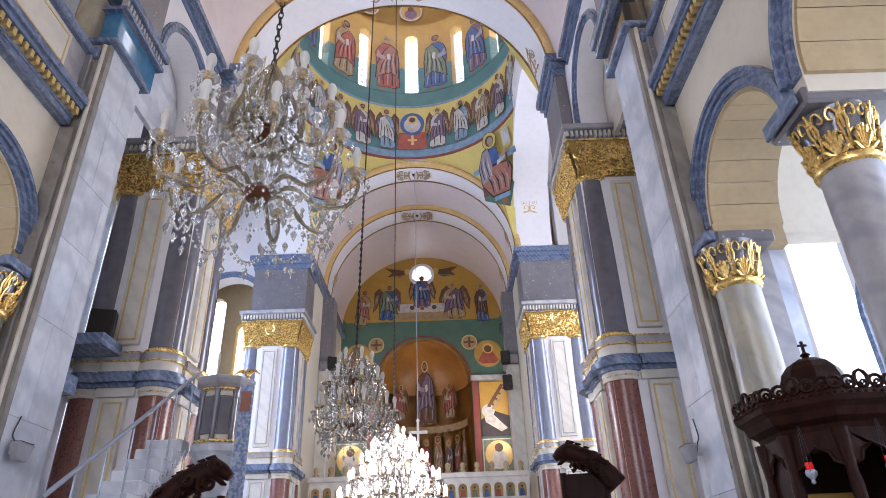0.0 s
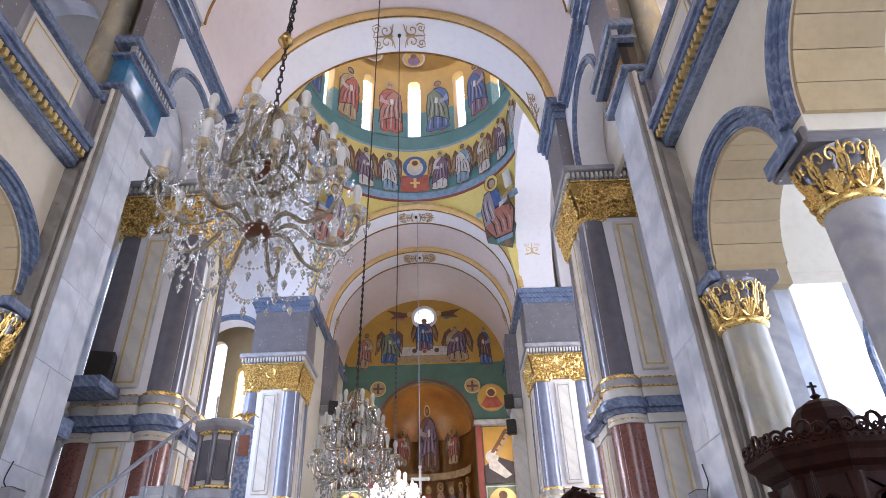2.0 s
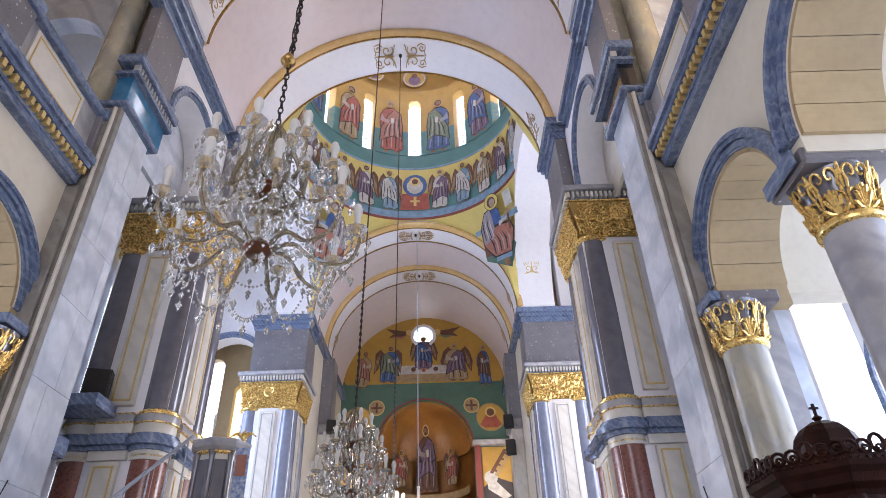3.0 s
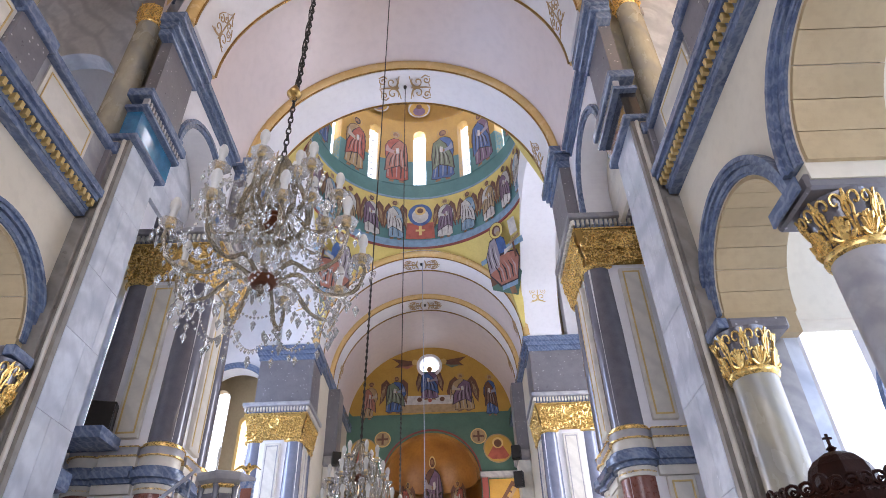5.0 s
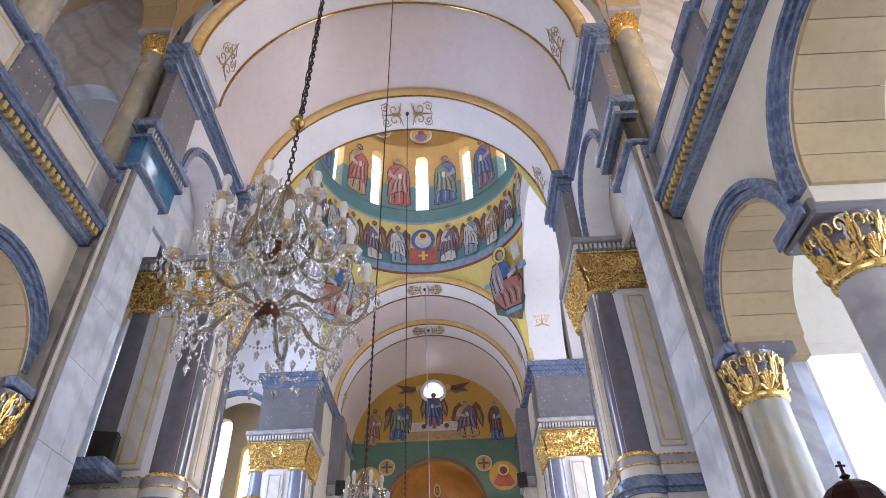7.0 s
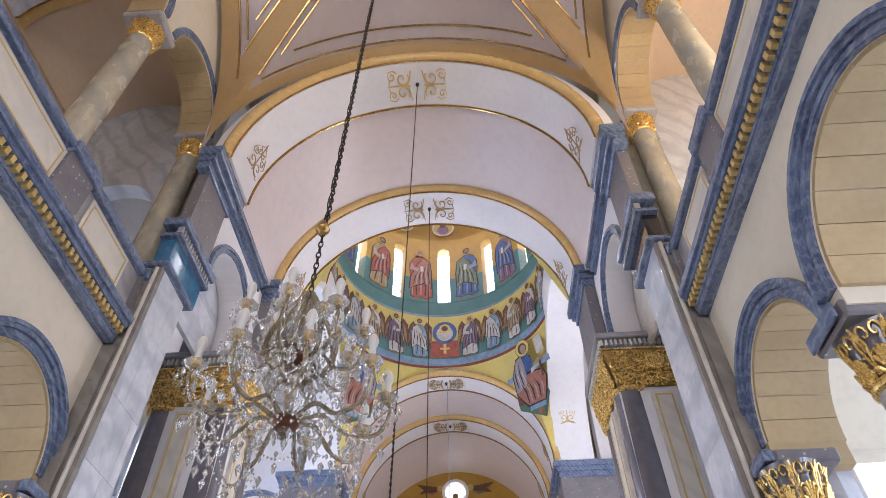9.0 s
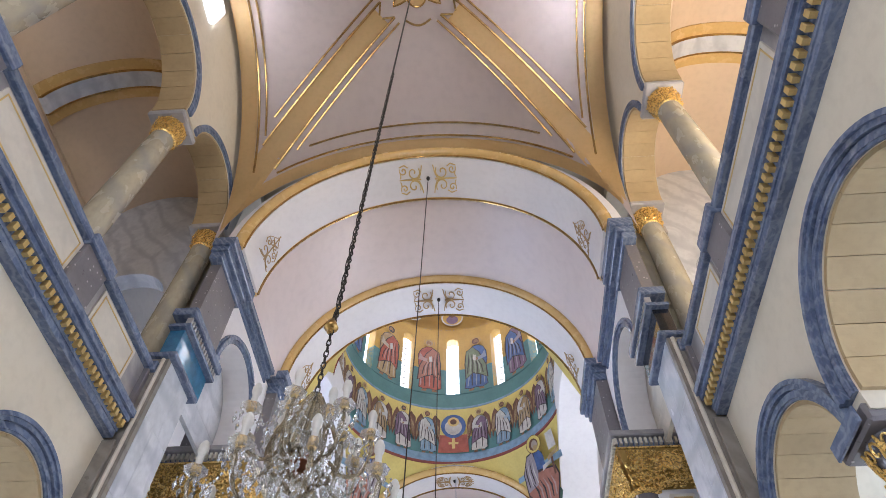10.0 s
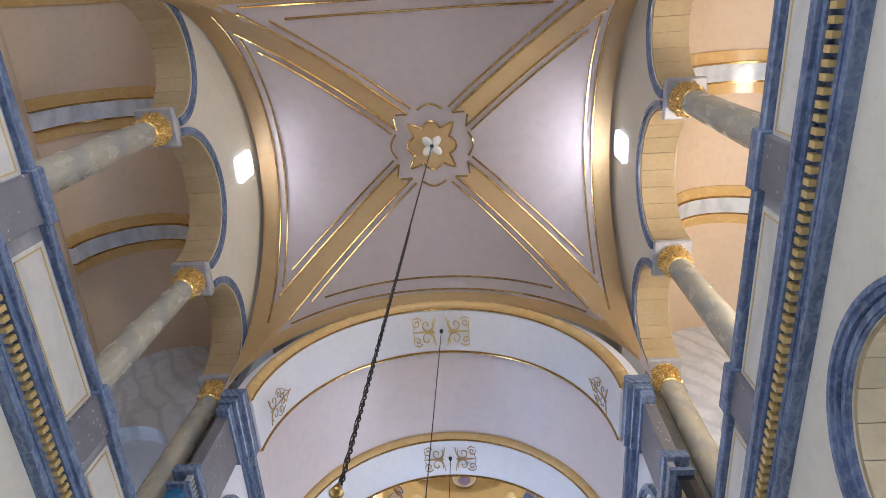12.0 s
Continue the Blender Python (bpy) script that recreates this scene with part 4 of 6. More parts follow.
    for y in (4.78, 1.62, -1.2):
        part("ceiling_band", ring_arch(bmesh.new(), "y", s * 6.98, 15.25, 1.48, 1.565, y - 0.2, y + 0.2, 24), M["marble"], roof, "marble ceiling band", True)
        for d in (-0.34, 0.34):
            part("band_edge", ring_arch(bmesh.new(), "y", s * 6.98, 15.25, 1.52, 1.563, y + d - 0.14, y + d + 0.14, 24), M["gloss_ochre"], roof, "glossy ochre edge band", True)
        for d in (-0.21, 0.21):
            part("gold_line", ring_arch(bmesh.new(), "y", s * 6.98, 15.25, 1.47, 1.563, y + d - 0.02, y + d + 0.02, 24), M["rib_gold"], roof, "thin gold line", True)
    bm = bmesh.new()
    pierced(bm, "y", 8.2, 8.6, min(s * 5.2, s * 9.1), max(s * 5.2, s * 9.1), 7.9, 17.5, [(s * 6.8, 1.0, 12.3, 7.9)])
    solid("wall_gallery_end_" + side, bm, M["marble"], "white marble wall closing the gallery with an arch", "wall")
    # ground arcade columns
    for y in (4.73, 1.76):
        column("nave_column", s * 4.88, y, 0, 5.42, 0.3, M["grey_marble"] if s > 0 else M["column_marble"], 0.58, "grey marble nave column with gilded acanthus capital", "nave columns")
        part("impost", B(min(s * 4.45, s * 5.42), max(s * 4.45, s * 5.42), y - 0.36, y + 0.36, 5.40, 5.60, bevel=0.03), M["granite"], wall, "dark grey stone impost slab")
        part("impost_face", B(min(s * 4.38, s * 4.415), max(s * 4.38, s * 4.415), y - 0.31, y + 0.31, 5.42, 5.6, bevel=0.01), M["blue_marble"], wall, "blue-grey marble impost moulding")
    column("wall_column", s * 4.53, 6.72, 0, 5.07, 0.28, M["column_marble"], 0.52, "veined marble half column with gilded capital beside pier", "nave columns")
    part("impost_face", B(min(s * 4.2, s * 4.34), max(s * 4.2, s * 4.34), 6.5, 6.93, 5.1, 5.24, bevel=0.015), M["blue_marble"], wall, "blue-grey marble impost moulding")
    part("jamb", B(min(s * 4.5, s * 5.4), max(s * 4.5, s * 5.4), 6.86, 7.02, 5.2, 5.52), M["stone"], wall, "pale limestone jamb under arch")
    part("impost", B(min(s * 4.34, s * 5.06), max(s * 4.34, s * 5.06), 6.5, 6.95, 5.07, 5.24, bevel=0.03), M["granite"], wall, "dark grey stone impost slab")
    # aisle behind
    w = s * 8.2
    wins = [(6.6, 0.95, 5.6, 1.8), (BAY, 1.2, 5.6, 1.8), (0.2, 0.95, 5.6, 1.8), (10.75, 0.78, 8.15, 1.5), (8.85, 1.0, 5.3, 1.8)]
    bm = bmesh.new()
    pierced(bm, "x", min(w, w + s * 0.6), max(w, w + s * 0.6), -8, 7.7, 0, 7.9, wins[:3])
    pierced(bm, "x", min(w, w + s * 0.6), max(w, w + s * 0.6), 7.704, 12, 0, 9.6, wins[3:])
    aisle = solid("wall_aisle_" + side, bm, M["arch_white"], "white plastered aisle wall with tall windows", "wall")
    for c, r, zs, sill in wins:
        part("window_pane", B(min(w + s * 0.4, w + s * 0.44), max(w + s * 0.4, w + s * 0.44), c - r - 0.1, c + r + 0.1, sill - 0.1, zs + r + 0.1), M["window_glare"] if s > 0 else M["window_day"], aisle, "bright frosted window pane")
        if c > 10:
            continue
        bm = bmesh.new()
        archivolt(bm, "x", w, -s, c, zs, r, [(0, 0.12, 0.05)])
        for q in (-1, 1):
            box(bm, min(w, w - s * 0.05), max(w, w - s * 0.05), c + q * (r + 0.06) - 0.06, c + q * (r + 0.06) + 0.06, sill, zs)
        part("window_moulding", bm, M["blue_marble"], aisle, "blue-grey marble window surround")
    for c in (6.05, BAY, 0.55):
        solid("ceiling_aisle_" + side, ring_arch(bmesh.new(), "x", c, 5.6, 1.25, 1.6, s * 5.4, s * 8.2, 20), M["plaster"], "cream plastered aisle vault", "vault", smooth=True)

    # marble pier at the end of the bay
    pier = thing("marble_pier", "veined white marble pier with black frieze and dentil cornice", "pier", "nave piers", "structure")
    xa, xb = s * 4.12, s * 5.3
    lo, hi = min(xa, xb), max(xa, xb)
    part("core", B(min(s * 4.16, xb), max(s * 4.16, xb), 7.17, 8.03, 0, 7.6), M["grey_marble"], pier)
    part("core", B(min(s * 4.16, s * 4.58), max(s * 4.16, s * 4.58), 7.17, 8.03, 7.6, 9.28), M["grey_marble"], pier)
    zc = 0.0
    for k, h in enumerate((1.15, 1.2, 1.1, 1.25, 1.15, 1.0, 1.3, 1.13)):
        out = s * 4.2
        split = 7.5 + 0.18 * (k % 3)
        for ya, yb in ((7.15, split - 0.002), (split + 0.002, 8.06)):
            part("slab", B(min(xa, out), max(xa, out), ya, yb, zc + 0.002, zc + h - 0.002, bevel=0.004), M["marble"], pier)
        zc += h
    part("gallery_pilaster", B(min(s * 4.63, s * 5.4), max(s * 4.63, s * 5.4), 7.85, 8.2, 7.9, 13.6), M["column_marble"], pier, "olive veined marble pilaster behind gallery column")
    part("gallery_impost", B(min(s * 4.63, s * 5.5), max(s * 4.63, s * 5.5), 7.95, 8.19, 13.6, 13.85), M["grey_marble"], pier)
    part("west_pilaster", B(min(s * 4.13, s * 4.62), max(s * 4.13, s * 4.62), 7.05, 7.15, 0, 9.28), M["taupe_marble"], pier, "taupe grey marble pilaster")
    part("west_strip", lathe(bmesh.new(), [(0.034, 0), (0.034, 9.27)], 12, (s * 4.22, 7.05, 0)), M["panel"], pier, "rounded cream marble strip", True)
    part("west_lining", B(min(s * 4.3, s * 4.58), max(s * 4.3, s * 4.58), 6.99, 7.05, 0, 7.6, bevel=0.01), M["taupe_marble"], pier, "taupe marble lining slab")
    part("neck_moulding", B(min(s * 4.0, xb), max(s * 4.0, xb), 6.96, 8.2, 9.28, 9.38, bevel=0.02), M["blue_marble"], pier)
    xb = s * 4.34
    # one dark stone on both sides; the north frieze has its reflection as colour
    part("frieze", B(min(s * 4.06, xb), max(s * 4.06, xb), 7.0, 8.3, 9.38, 9.93, bevel=0.01), M["black"] if s < 0 else M["black_stone"], pier, "polished dark stone frieze")
    bm = bmesh.new()
    box(bm, min(s * 3.9, xb), max(s * 3.9, xb), 6.82, 8.42, 10.16, 10.34, bevel=0.02)
    box(bm, min(s * 3.95, xb), max(s * 3.95, xb), 6.9, 8.36, 9.93, 10.0)
    part("cornice", bm, M["blue_marble"], pier, "blue-grey marble cornice")
    bm = bmesh.new()
    dentils(bm, "x", s * 3.97, s * 0.1, 6.9, 8.4, 10.0, 10.16, 0.1)
    tagged(part("dentil_row", bm, M["grey_marble"], pier), kind="stuff")
    lo, hi = min(xa, xb), max(xa, xb)
    part("upper_shaft", B(lo, hi, 7.2, 8.3, 10.34, 12.12), M["granite"], pier, "speckled dark granite upper pilaster")
    bm = bmesh.new()
    for q, za, zb in ((0.0, 12.12, 12.3), (0.1, 12.3, 12.45), (0.2, 12.45, 12.7)):
        box(bm, min(s * (4.12 - q - 0.06), xb), max(s * (4.12 - q - 0.06), xb), 7.0 - q * 0.5, 8.4 + q * 0.4, za, zb, bevel=0.015)
    part("impost", bm, M["blue_marble"], pier, "blue-grey marble impost")
    # bay beside the barrel vault: upper wall with a marble-lined blind arch, impost course above
    bm = bmesh.new()
    pierced(bm, "x", min(s * 4.16, s * 4.75), max(s * 4.16, s * 4.75), 8.3, 11.3, 10.05, 12.5, [(9.6, 1.1, 10.7, 10.05)])
    upper = solid("wall_upper_" + side, bm, M["arch_white"], "white plastered upper wall with blind arch", "wall")
    bm = bmesh.new()
    archivolt(bm, "x", s * 4.16, -s, 9.6, 10.7, 1.1, [(0, 0.08, 0.05), (0.08, 0.15, 0.09), (0.15, 0.19, 0.05)])
    for q in (-1, 1):
        box(bm, min(s * 4.07, s * 4.16), max(s * 4.07, s * 4.16), 9.6 + q * 1.19 - 0.08, 9.6 + q * 1.19 + 0.08, 10.05, 10.7)
    part("archivolt", bm, M["blue_marble"], upper, "blue-grey marble arch moulding", True)
    bm = bmesh.new()
    for q, za, zb in ((0.04, 12.32, 12.44), (0.12, 12.44, 12.56), (0.2, 12.56, 12.7)):
        box(bm, min(s * (4.16 - q), s * 4.8), max(s * (4.16 - q), s * 4.8), 8.5, 10.95, za, zb)
    part("impost_course", bm, M["blue_marble"], upper, "stepped blue-grey impost course")
    for k in range(5):
        part("lining_slab", B(min(s * 4.76, s * 4.85), max(s * 4.76, s * 4.85), 8.3, 11.3, 9.85 + 0.55 * k, 10.394 + 0.55 * k), M["panel"] if s > 0 else M["marble"], upper, "veined marble lining slab")
    solid("wall_bay_" + side, B(min(s * 5.8, s * 6.1), max(s * 5.8, s * 6.1), 8.2, 11.0, 0, 10.34), M["marble"], "white marble wall of the narrow bay", "wall")

# dome piers: clustered granite columns on red lower columns
def dome_pier(x0, y0, w, d, s, deep, upper_mat, line, head):
    """x0: nave-side face; y0: west face."""
    pier = thing("dome_pier", "dome pier of polished granite columns with gilded capital", "pier", "dome piers", "structure")
    X = lambda a: x0 + s * a
    def bx(a0, a1, b0, b1, z0, z1, bevel=0.0):
        return B(min(X(a0), X(a1)), max(X(a0), X(a1)), y0 + b0, y0 + b1, z0, z1, bevel=bevel)
    part("core", bx(0.12, w - 0.12, 0.12, d - 0.12, 0, 9.9), M["arch_white"], pier)
    r = 0.31
    for a in (r + 0.03, w - r - 0.03):
        for b in (r + 0.03, d - r - 0.03):
            part("upper_column", lathe(bmesh.new(), [(r, 5.55), (r, 7.5), (r * 0.93, 9.06)], 28, (X(a), y0 + b, 0)), upper_mat, pier, "polished granite shaft", True)
            part("lower_column", lathe(bmesh.new(), [(r, 0.3), (r, 4.8)], 28, (X(a), y0 + b, 0)), M["red_granite"], pier, "polished red granite shaft", True)
            part("gold_ring", lathe(bmesh.new(), [(r + 0.02, 5.5), (r + 0.05, 5.53), (r + 0.05, 5.57), (r + 0.01, 5.6)], 24, (X(a), y0 + b, 0)), M["gold"], pier, "gilded ring", True)
            part("gold_ring", lathe(bmesh.new(), [(r + 0.01, 4.74), (r + 0.03, 4.76), (r + 0.03, 4.79), (r + 0.01, 4.8)], 24, (X(a), y0 + b, 0)), M["gold"], pier, "gilded ring", True)
            part("gold_ring", lathe(bmesh.new(), [(r, 9.0), (r + 0.05, 9.03), (r + 0.05, 9.08), (r, 9.1)], 24, (X(a), y0 + b, 0)), M["gold"], pier, "gilded ring", True)
    # panels on the west and nave faces
    pw = (2 * r + 0.1, w - 2 * r - 0.1)
    for z0, z1 in ((5.68, 8.95), (0.4, 4.68)):
        part("panel", bx(pw[0], pw[1], 0.03, 0.13, z0, z1, 0.01), M["panel"], pier, "cream marble panel")
        part("panel", bx(0.03, 0.13, 2 * r + 0.1, d - 2 * r - 0.1, z0, z1, 0.01), M["panel"], pier, "cream marble panel")
        bm = bmesh.new()
        for q in ((pw[0] + 0.06, pw[0] + 0.09, z0 + 0.08, z1 - 0.08), (pw[1] - 0.09, pw[1] - 0.06, z0 + 0.08, z1 - 0.08), (pw[0] + 0.06, pw[1] - 0.06, z0 + 0.08, z0 + 0.11), (pw[0] + 0.06, pw[1] - 0.06, z1 - 0.11, z1 - 0.08)):
            box(bm, min(X(q[0]), X(q[1])), max(X(q[0]), X(q[1])), y0 + 0.018, y0 + 0.04, q[2], q[3])
        part("panel_line", bm, line, pier, "thin panel border line")
        for b0, b1 in ((2 * r + 0.16, 2 * r + 0.19), (d - 2 * r - 0.19, d - 2 * r - 0.16)):
            part("gold_line", bx(0.018, 0.04, b0, b1, z0 + 0.08, z1 - 0.08), line, pier, "thin panel border line")
    # string courses: each follows the columns
    for z0, z1, out, mat, lab in ((4.86, 4.93, 0.10, M["blue_marble"], "blue-grey marble ledge"), (4.93, 5.05, 0.20, M["blue_marble"], "blue-grey marble ledge"), (5.05, 5.14, 0.12, M["blue_marble"], ""), (5.14, 5.34, 0.04, M["panel"], "cream marble band"), (5.34, 5.5, 0.07, M["grey_marble"], "grey marble band"), (4.7, 4.86, 0.03, M["panel"], "cream marble band")):
        bm = bmesh.new()
        box(bm, min(X(pw[0] - 0.1), X(pw[1] + 0.1)), max(X(pw[0] - 0.1), X(pw[1] + 0.1)), y0 + 0.06 - out, y0 + d, z0, z1)
        box(bm, min(X(0.06 - out), X(w)), max(X(0.06 - out), X(w)), y0 + pw[0] - 0.1, y0 + d - pw[0] + 0.1, z0, z1)
        for a in (r + 0.03, w - r - 0.03):
            for b in (r + 0.03, d - r - 0.03):
                lathe(bm, [(r + out, z0), (r + out, z1)], 24, (X(a), y0 + b, 0))
        part("string_course", bm, mat, pier, lab, True)
    for z in (5.12, 5.335, 5.495):
        bm = bmesh.new()
        box(bm, min(X(pw[0] - 0.1), X(pw[1] + 0.1)), max(X(pw[0] - 0.1), X(pw[1] + 0.1)), y0 - 0.03, y0 + 0.3, z, z + 0.02)
        box(bm, min(X(-0.03), X(0.3)), max(X(-0.03), X(0.3)), y0 + pw[0] - 0.1, y0 + d - pw[0] + 0.1, z, z + 0.02)
        for a in (r + 0.03, w - r - 0.03):
            for b in (r + 0.03, d - r - 0.03):
                lathe(bm, [(r + 0.09, z), (r + 0.09, z + 0.02)], 24, (X(a), y0 + b, 0))
        part("gold_fillet", bm, M["gold"], pier, "thin gilded fillet")
    # gilded capital: bell block, leaves and scrolls in high relief, roundel, dentil cornice
    bm = bmesh.new()
    sec = [(0.10, 9.08), (0.08, 9.35), (0.0, 9.7), (-0.06, 9.92)]
    rings = []
    for o, z in sec:
        rings.append([bm.verts.new((X(a), y0 + b, z)) for a, b in ((o, o), (w - o, o), (w - o, d - o), (o, d - o))])
    for p, q in zip(rings, rings[1:]):
        for k in range(4):
            bm.faces.new((p[k], p[(k + 1) % 4], q[(k + 1) % 4], q[k]))
    bm.faces.new(rings[-1])
    # gold bell in a darker colour, for shade between the scrolls
    part("capital_bell", bm, M["umber"], pier, "gilded capital ground darkened as shade between the leaves")
    rnd = random.Random(5)
    def relief(bm, a, z, size, face):
        turn = rnd.uniform(0, 6.28)
        lean = max(0.0, (z - 9.08)) * 0.17
        pts = []
        for k in range(11):
            t = k / 10
            q = size * (1 - 0.75 * t)
            th = turn + 5.0 * t * rnd.choice((1, 1, -1)) if k == 0 else turn + 5.0 * t
            u, v = a + q * math.cos(th), z + q * math.sin(th)
            lift = 0.10 - lean - 0.035 - 0.02 * math.sin(math.pi * t)
            pts.append((X(u), y0 + lift, v) if face == 0 else (X(lift), y0 + u, v))
        tube(bm, pts, [size * 0.38 * (1 - 0.5 * k / 10) for k in range(11)], 5)
    for face, length in ((0, w), (1, d)):
        for row in range(7):
            bm = bmesh.new()
            z = 9.16 + row * 0.108
            cnt = int(length / 0.075)
            for k in range(cnt):
                relief(bm, 0.08 + (length - 0.16) * (k + 0.5 + 0.3 * rnd.uniform(-1, 1)) / cnt, z + rnd.uniform(-0.04, 0.04), 0.068 * rnd.uniform(0.7, 1.3), face)
            part("gilded_scrollwork", bm, M["gold"], pier, "gilded carved leaf scrollwork", True)
    bm = bmesh.new()
    lathe(bm, [(0.01, 0.0), (0.12, 0.0), (0.16, 0.03), (0.2, 0.0), (0.2, -0.05)], 20)
    bmesh.ops.rotate(bm, verts=bm.verts, matrix=Matrix.Rotation(math.pi / 2, 3, "X"))
    bmesh.ops.translate(bm, verts=bm.verts, vec=(X(w / 2), y0 - 0.06, 9.62))
    part("roundel", bm, M["gold"], pier, "gilded round boss on the capital", True)
    part("cornice", bx(-0.16, w + 0.16, -0.16, d + 0.16, 10.2, 10.34, 0.02), M["grey_marble"], pier, "grey marble cornice")
    part("cornice_bed", bx(-0.02, w + 0.02, -0.02, d + 0.02, 9.92, 10.2), M["blue_marble"], pier)
    bm = bmesh.new()
    dentils(bm, "y", y0 - 0.02, -0.09, X(-0.1), X(w + 0.1), 10.03, 10.17, 0.1) if s > 0 else dentils(bm, "y", y0 - 0.02, -0.09, X(w + 0.1), X(-0.1), 10.03, 10.17, 0.1)
    dentils(bm, "x", X(-0.02), -s * 0.09, y0 - 0.1, y0 + d + 0.1, 10.03, 10.17, 0.1)
    tagged(part("dentil_row", bm, M["panel"], pier, "pale stone dentils"), kind="stuff")
    part("gold_fillet", bx(-0.08, w + 0.08, -0.08, d + 0.08, 9.93, 9.97), M["gold"], pier, "gilded fillet")
    # speckled block and impost under the arch
    part("upper_block", bx(0.08, w + 0.1, deep, d + 0.3, 10.34, 12.2), M["granite"], pier, "speckled dark granite block")
    for q, za, zb in ((0.05, 12.2, 12.38), (0.12, 12.38, 12.52), (0.2, 12.52, 12.7)):
        part("impost", bx(0.08 - q, w + 0.1 + q, deep - q, d + 0.3 + q, za, zb, 0.015), M["blue_marble"], pier, "blue-grey marble impost")
    for ob in pier.children:
        for v in ob.data.vertices:
            z = v.co.z
            v.co.z = z * 0.98 if z <= 10.34 else 10.133 + (z - 10.34) / 2.36 * (head - 10.133)
    return pier

for s in (-1, 1):
    dome_pier(s * 3.82, 10.57, 1.9, 1.95, s, 0.75, M["dark_granite"], M["gold_line"], 12.9)
    dome_pier(s * 3.88, 20.02, 1.95, 1.9, s, 0.85, M["grey_granite"], M["grey_marble"], 12.7)

# ---- transepts and east end ----
for s in (-1, 1):
    side = "south" if s > 0 else "north"
    w = s * 8.8
    wins = [(14.3, 0.9, 9.5, 5.0), (16.7, 1.1, 10.5, 5.0), (19.1, 0.9, 9.5, 5.0)]
    bm = bmesh.new()
    pierced(bm, "x", min(w, w + s * 0.5), max(w, w + s * 0.5), 8.2, 24, 0, 18.5, wins)
    tw = solid("wall_transept_" + side, bm, M["arch_white"], "white transept wall with tall arched windows", "wall")
    for c, r, zs, sill in wins:
        part("window_pane", B(min(w + s * 0.3, w + s * 0.35), max(w + s * 0.3, w + s * 0.35), c - r - 0.1, c + r + 0.1, sill - 0.1, zs + r + 0.1), M["window_glare"], tw, "bright transept window pane")
    bm = bmesh.new()
    pierced(bm, "y", 21.0, 21.6, min(s * 5.5, s * 9), max(s * 5.5, s * 9), 0, 18.5, [(s * 6.78, 1.22, 10.75, 0.0)])
    ew = solid("wall_transept_east_" + side, bm, M["arch_white"], "white wall with a blue-edged arch", "wall")
    bm = bmesh.new()
    archivolt(bm, "y", 21.0, -1, s * 6.78, 10.75, 1.22, [(0, 0.1, 0.05), (0.1, 0.2, 0.09)])
    part("archivolt", bm, M["blue_marble"], ew, "blue-grey marble arch moulding", True)
    bm = bmesh.new()
    pierced(bm, "y", 22.6, 23.1, min(s * 4.4, s * 9.3), max(s * 4.4, s * 9.3), 0, 18.5, [(s * 7.8, 0.34, 11.5, 5.0), (s * 6.7, 0.26, 10.5, 5.0)])
    cw = solid("wall_side_chapel_" + side, bm, M["stone"], "stone side chapel wall with two arched windows", "wall")
    for q, mat in ((7.8, M["window_day"]), (6.7, M["window_warm"])):
        part("window_pane", B(min(s * (q - 0.45), s * (q + 0.45)), max(s * (q - 0.45), s * (q + 0.45)), 22.9, 22.94, 4.9, 12.0), mat, cw, "honey-coloured window pane")
    solid("ceiling_transept_" + side, B(min(s * 5.1, s * 9.3), max(s * 5.1, s * 9.3), 8.2, 26, 17.8, 18.1), M["plaster"], "plastered transept ceiling", "ceiling")
    solid("wall_chancel_" + side, B(min(s * 3.97, s * 4.4), max(s * 3.97, s * 4.4), 21.9, 29.2, 0, 13.2), M["plaster"], "cream chancel side wall", "wall")
    part("cornice", B(min(s * 3.75, s * 3.97), max(s * 3.75, s * 3.97), 21.95, 29.0, 12.35, 12.7, bevel=0.03), M["blue_marble"], bpy.data.objects["wall_chancel_" + side], "blue-grey chancel cornice")
    # unseen wall added outside the windows to shut out the sky
    solid("wall_outer_" + side, B(min(s * 9.3, s * 9.6), max(s * 9.3, s * 9.6), -8, 33, 0, 19), M["plaster"], "plain unseen outer wall that blocks sky light", "wall")
    part("chancel_window", ring_arch(B(min(s * 3.93, s * 3.965), max(s * 3.93, s * 3.965), 26.5, 27.5, 6.8, 10.0), "x", 27.0, 10.0, 0.01, 0.5, s * 3.93, s * 3.965, 16), M["window_day"], bpy.data.objects["wall_chancel_" + side], "bright arched chancel window")
    part("chancel_pilaster", B(min(s * 3.5, s * 3.97), max(s * 3.5, s * 3.97), 24.0, 24.9, 0, 9.2, bevel=0.03), M["panel"], bpy.data.objects["wall_chancel_" + side], "cream marble pilaster")
    part("chancel_pilaster", B(min(s * 3.5, s * 3.97), max(s * 3.5, s * 3.97), 24.0, 24.9, 9.6, 12.35), M["granite"], bpy.data.objects["wall_chancel_" + side])
    part("pilaster_cap", B(min(s * 3.4, s * 3.97), max(s * 3.4, s * 3.97), 23.9, 25.0, 9.2, 9.6, bevel=0.06), M["grey_marble"], bpy.data.objects["wall_chancel_" + side])

# east wall: lunette mural, oculus, apse
EY = 29.0
bm = bmesh.new()
pierced(bm, "y", EY, EY + 0.5, -4.4, 4.4, 0, 15.35, [(0, 2.25, 10.05, 0)])
east = solid("wall_east", bm, M["mural_green"], "painted east wall with gold lunette above apse", "wall")
bm = bmesh.new()
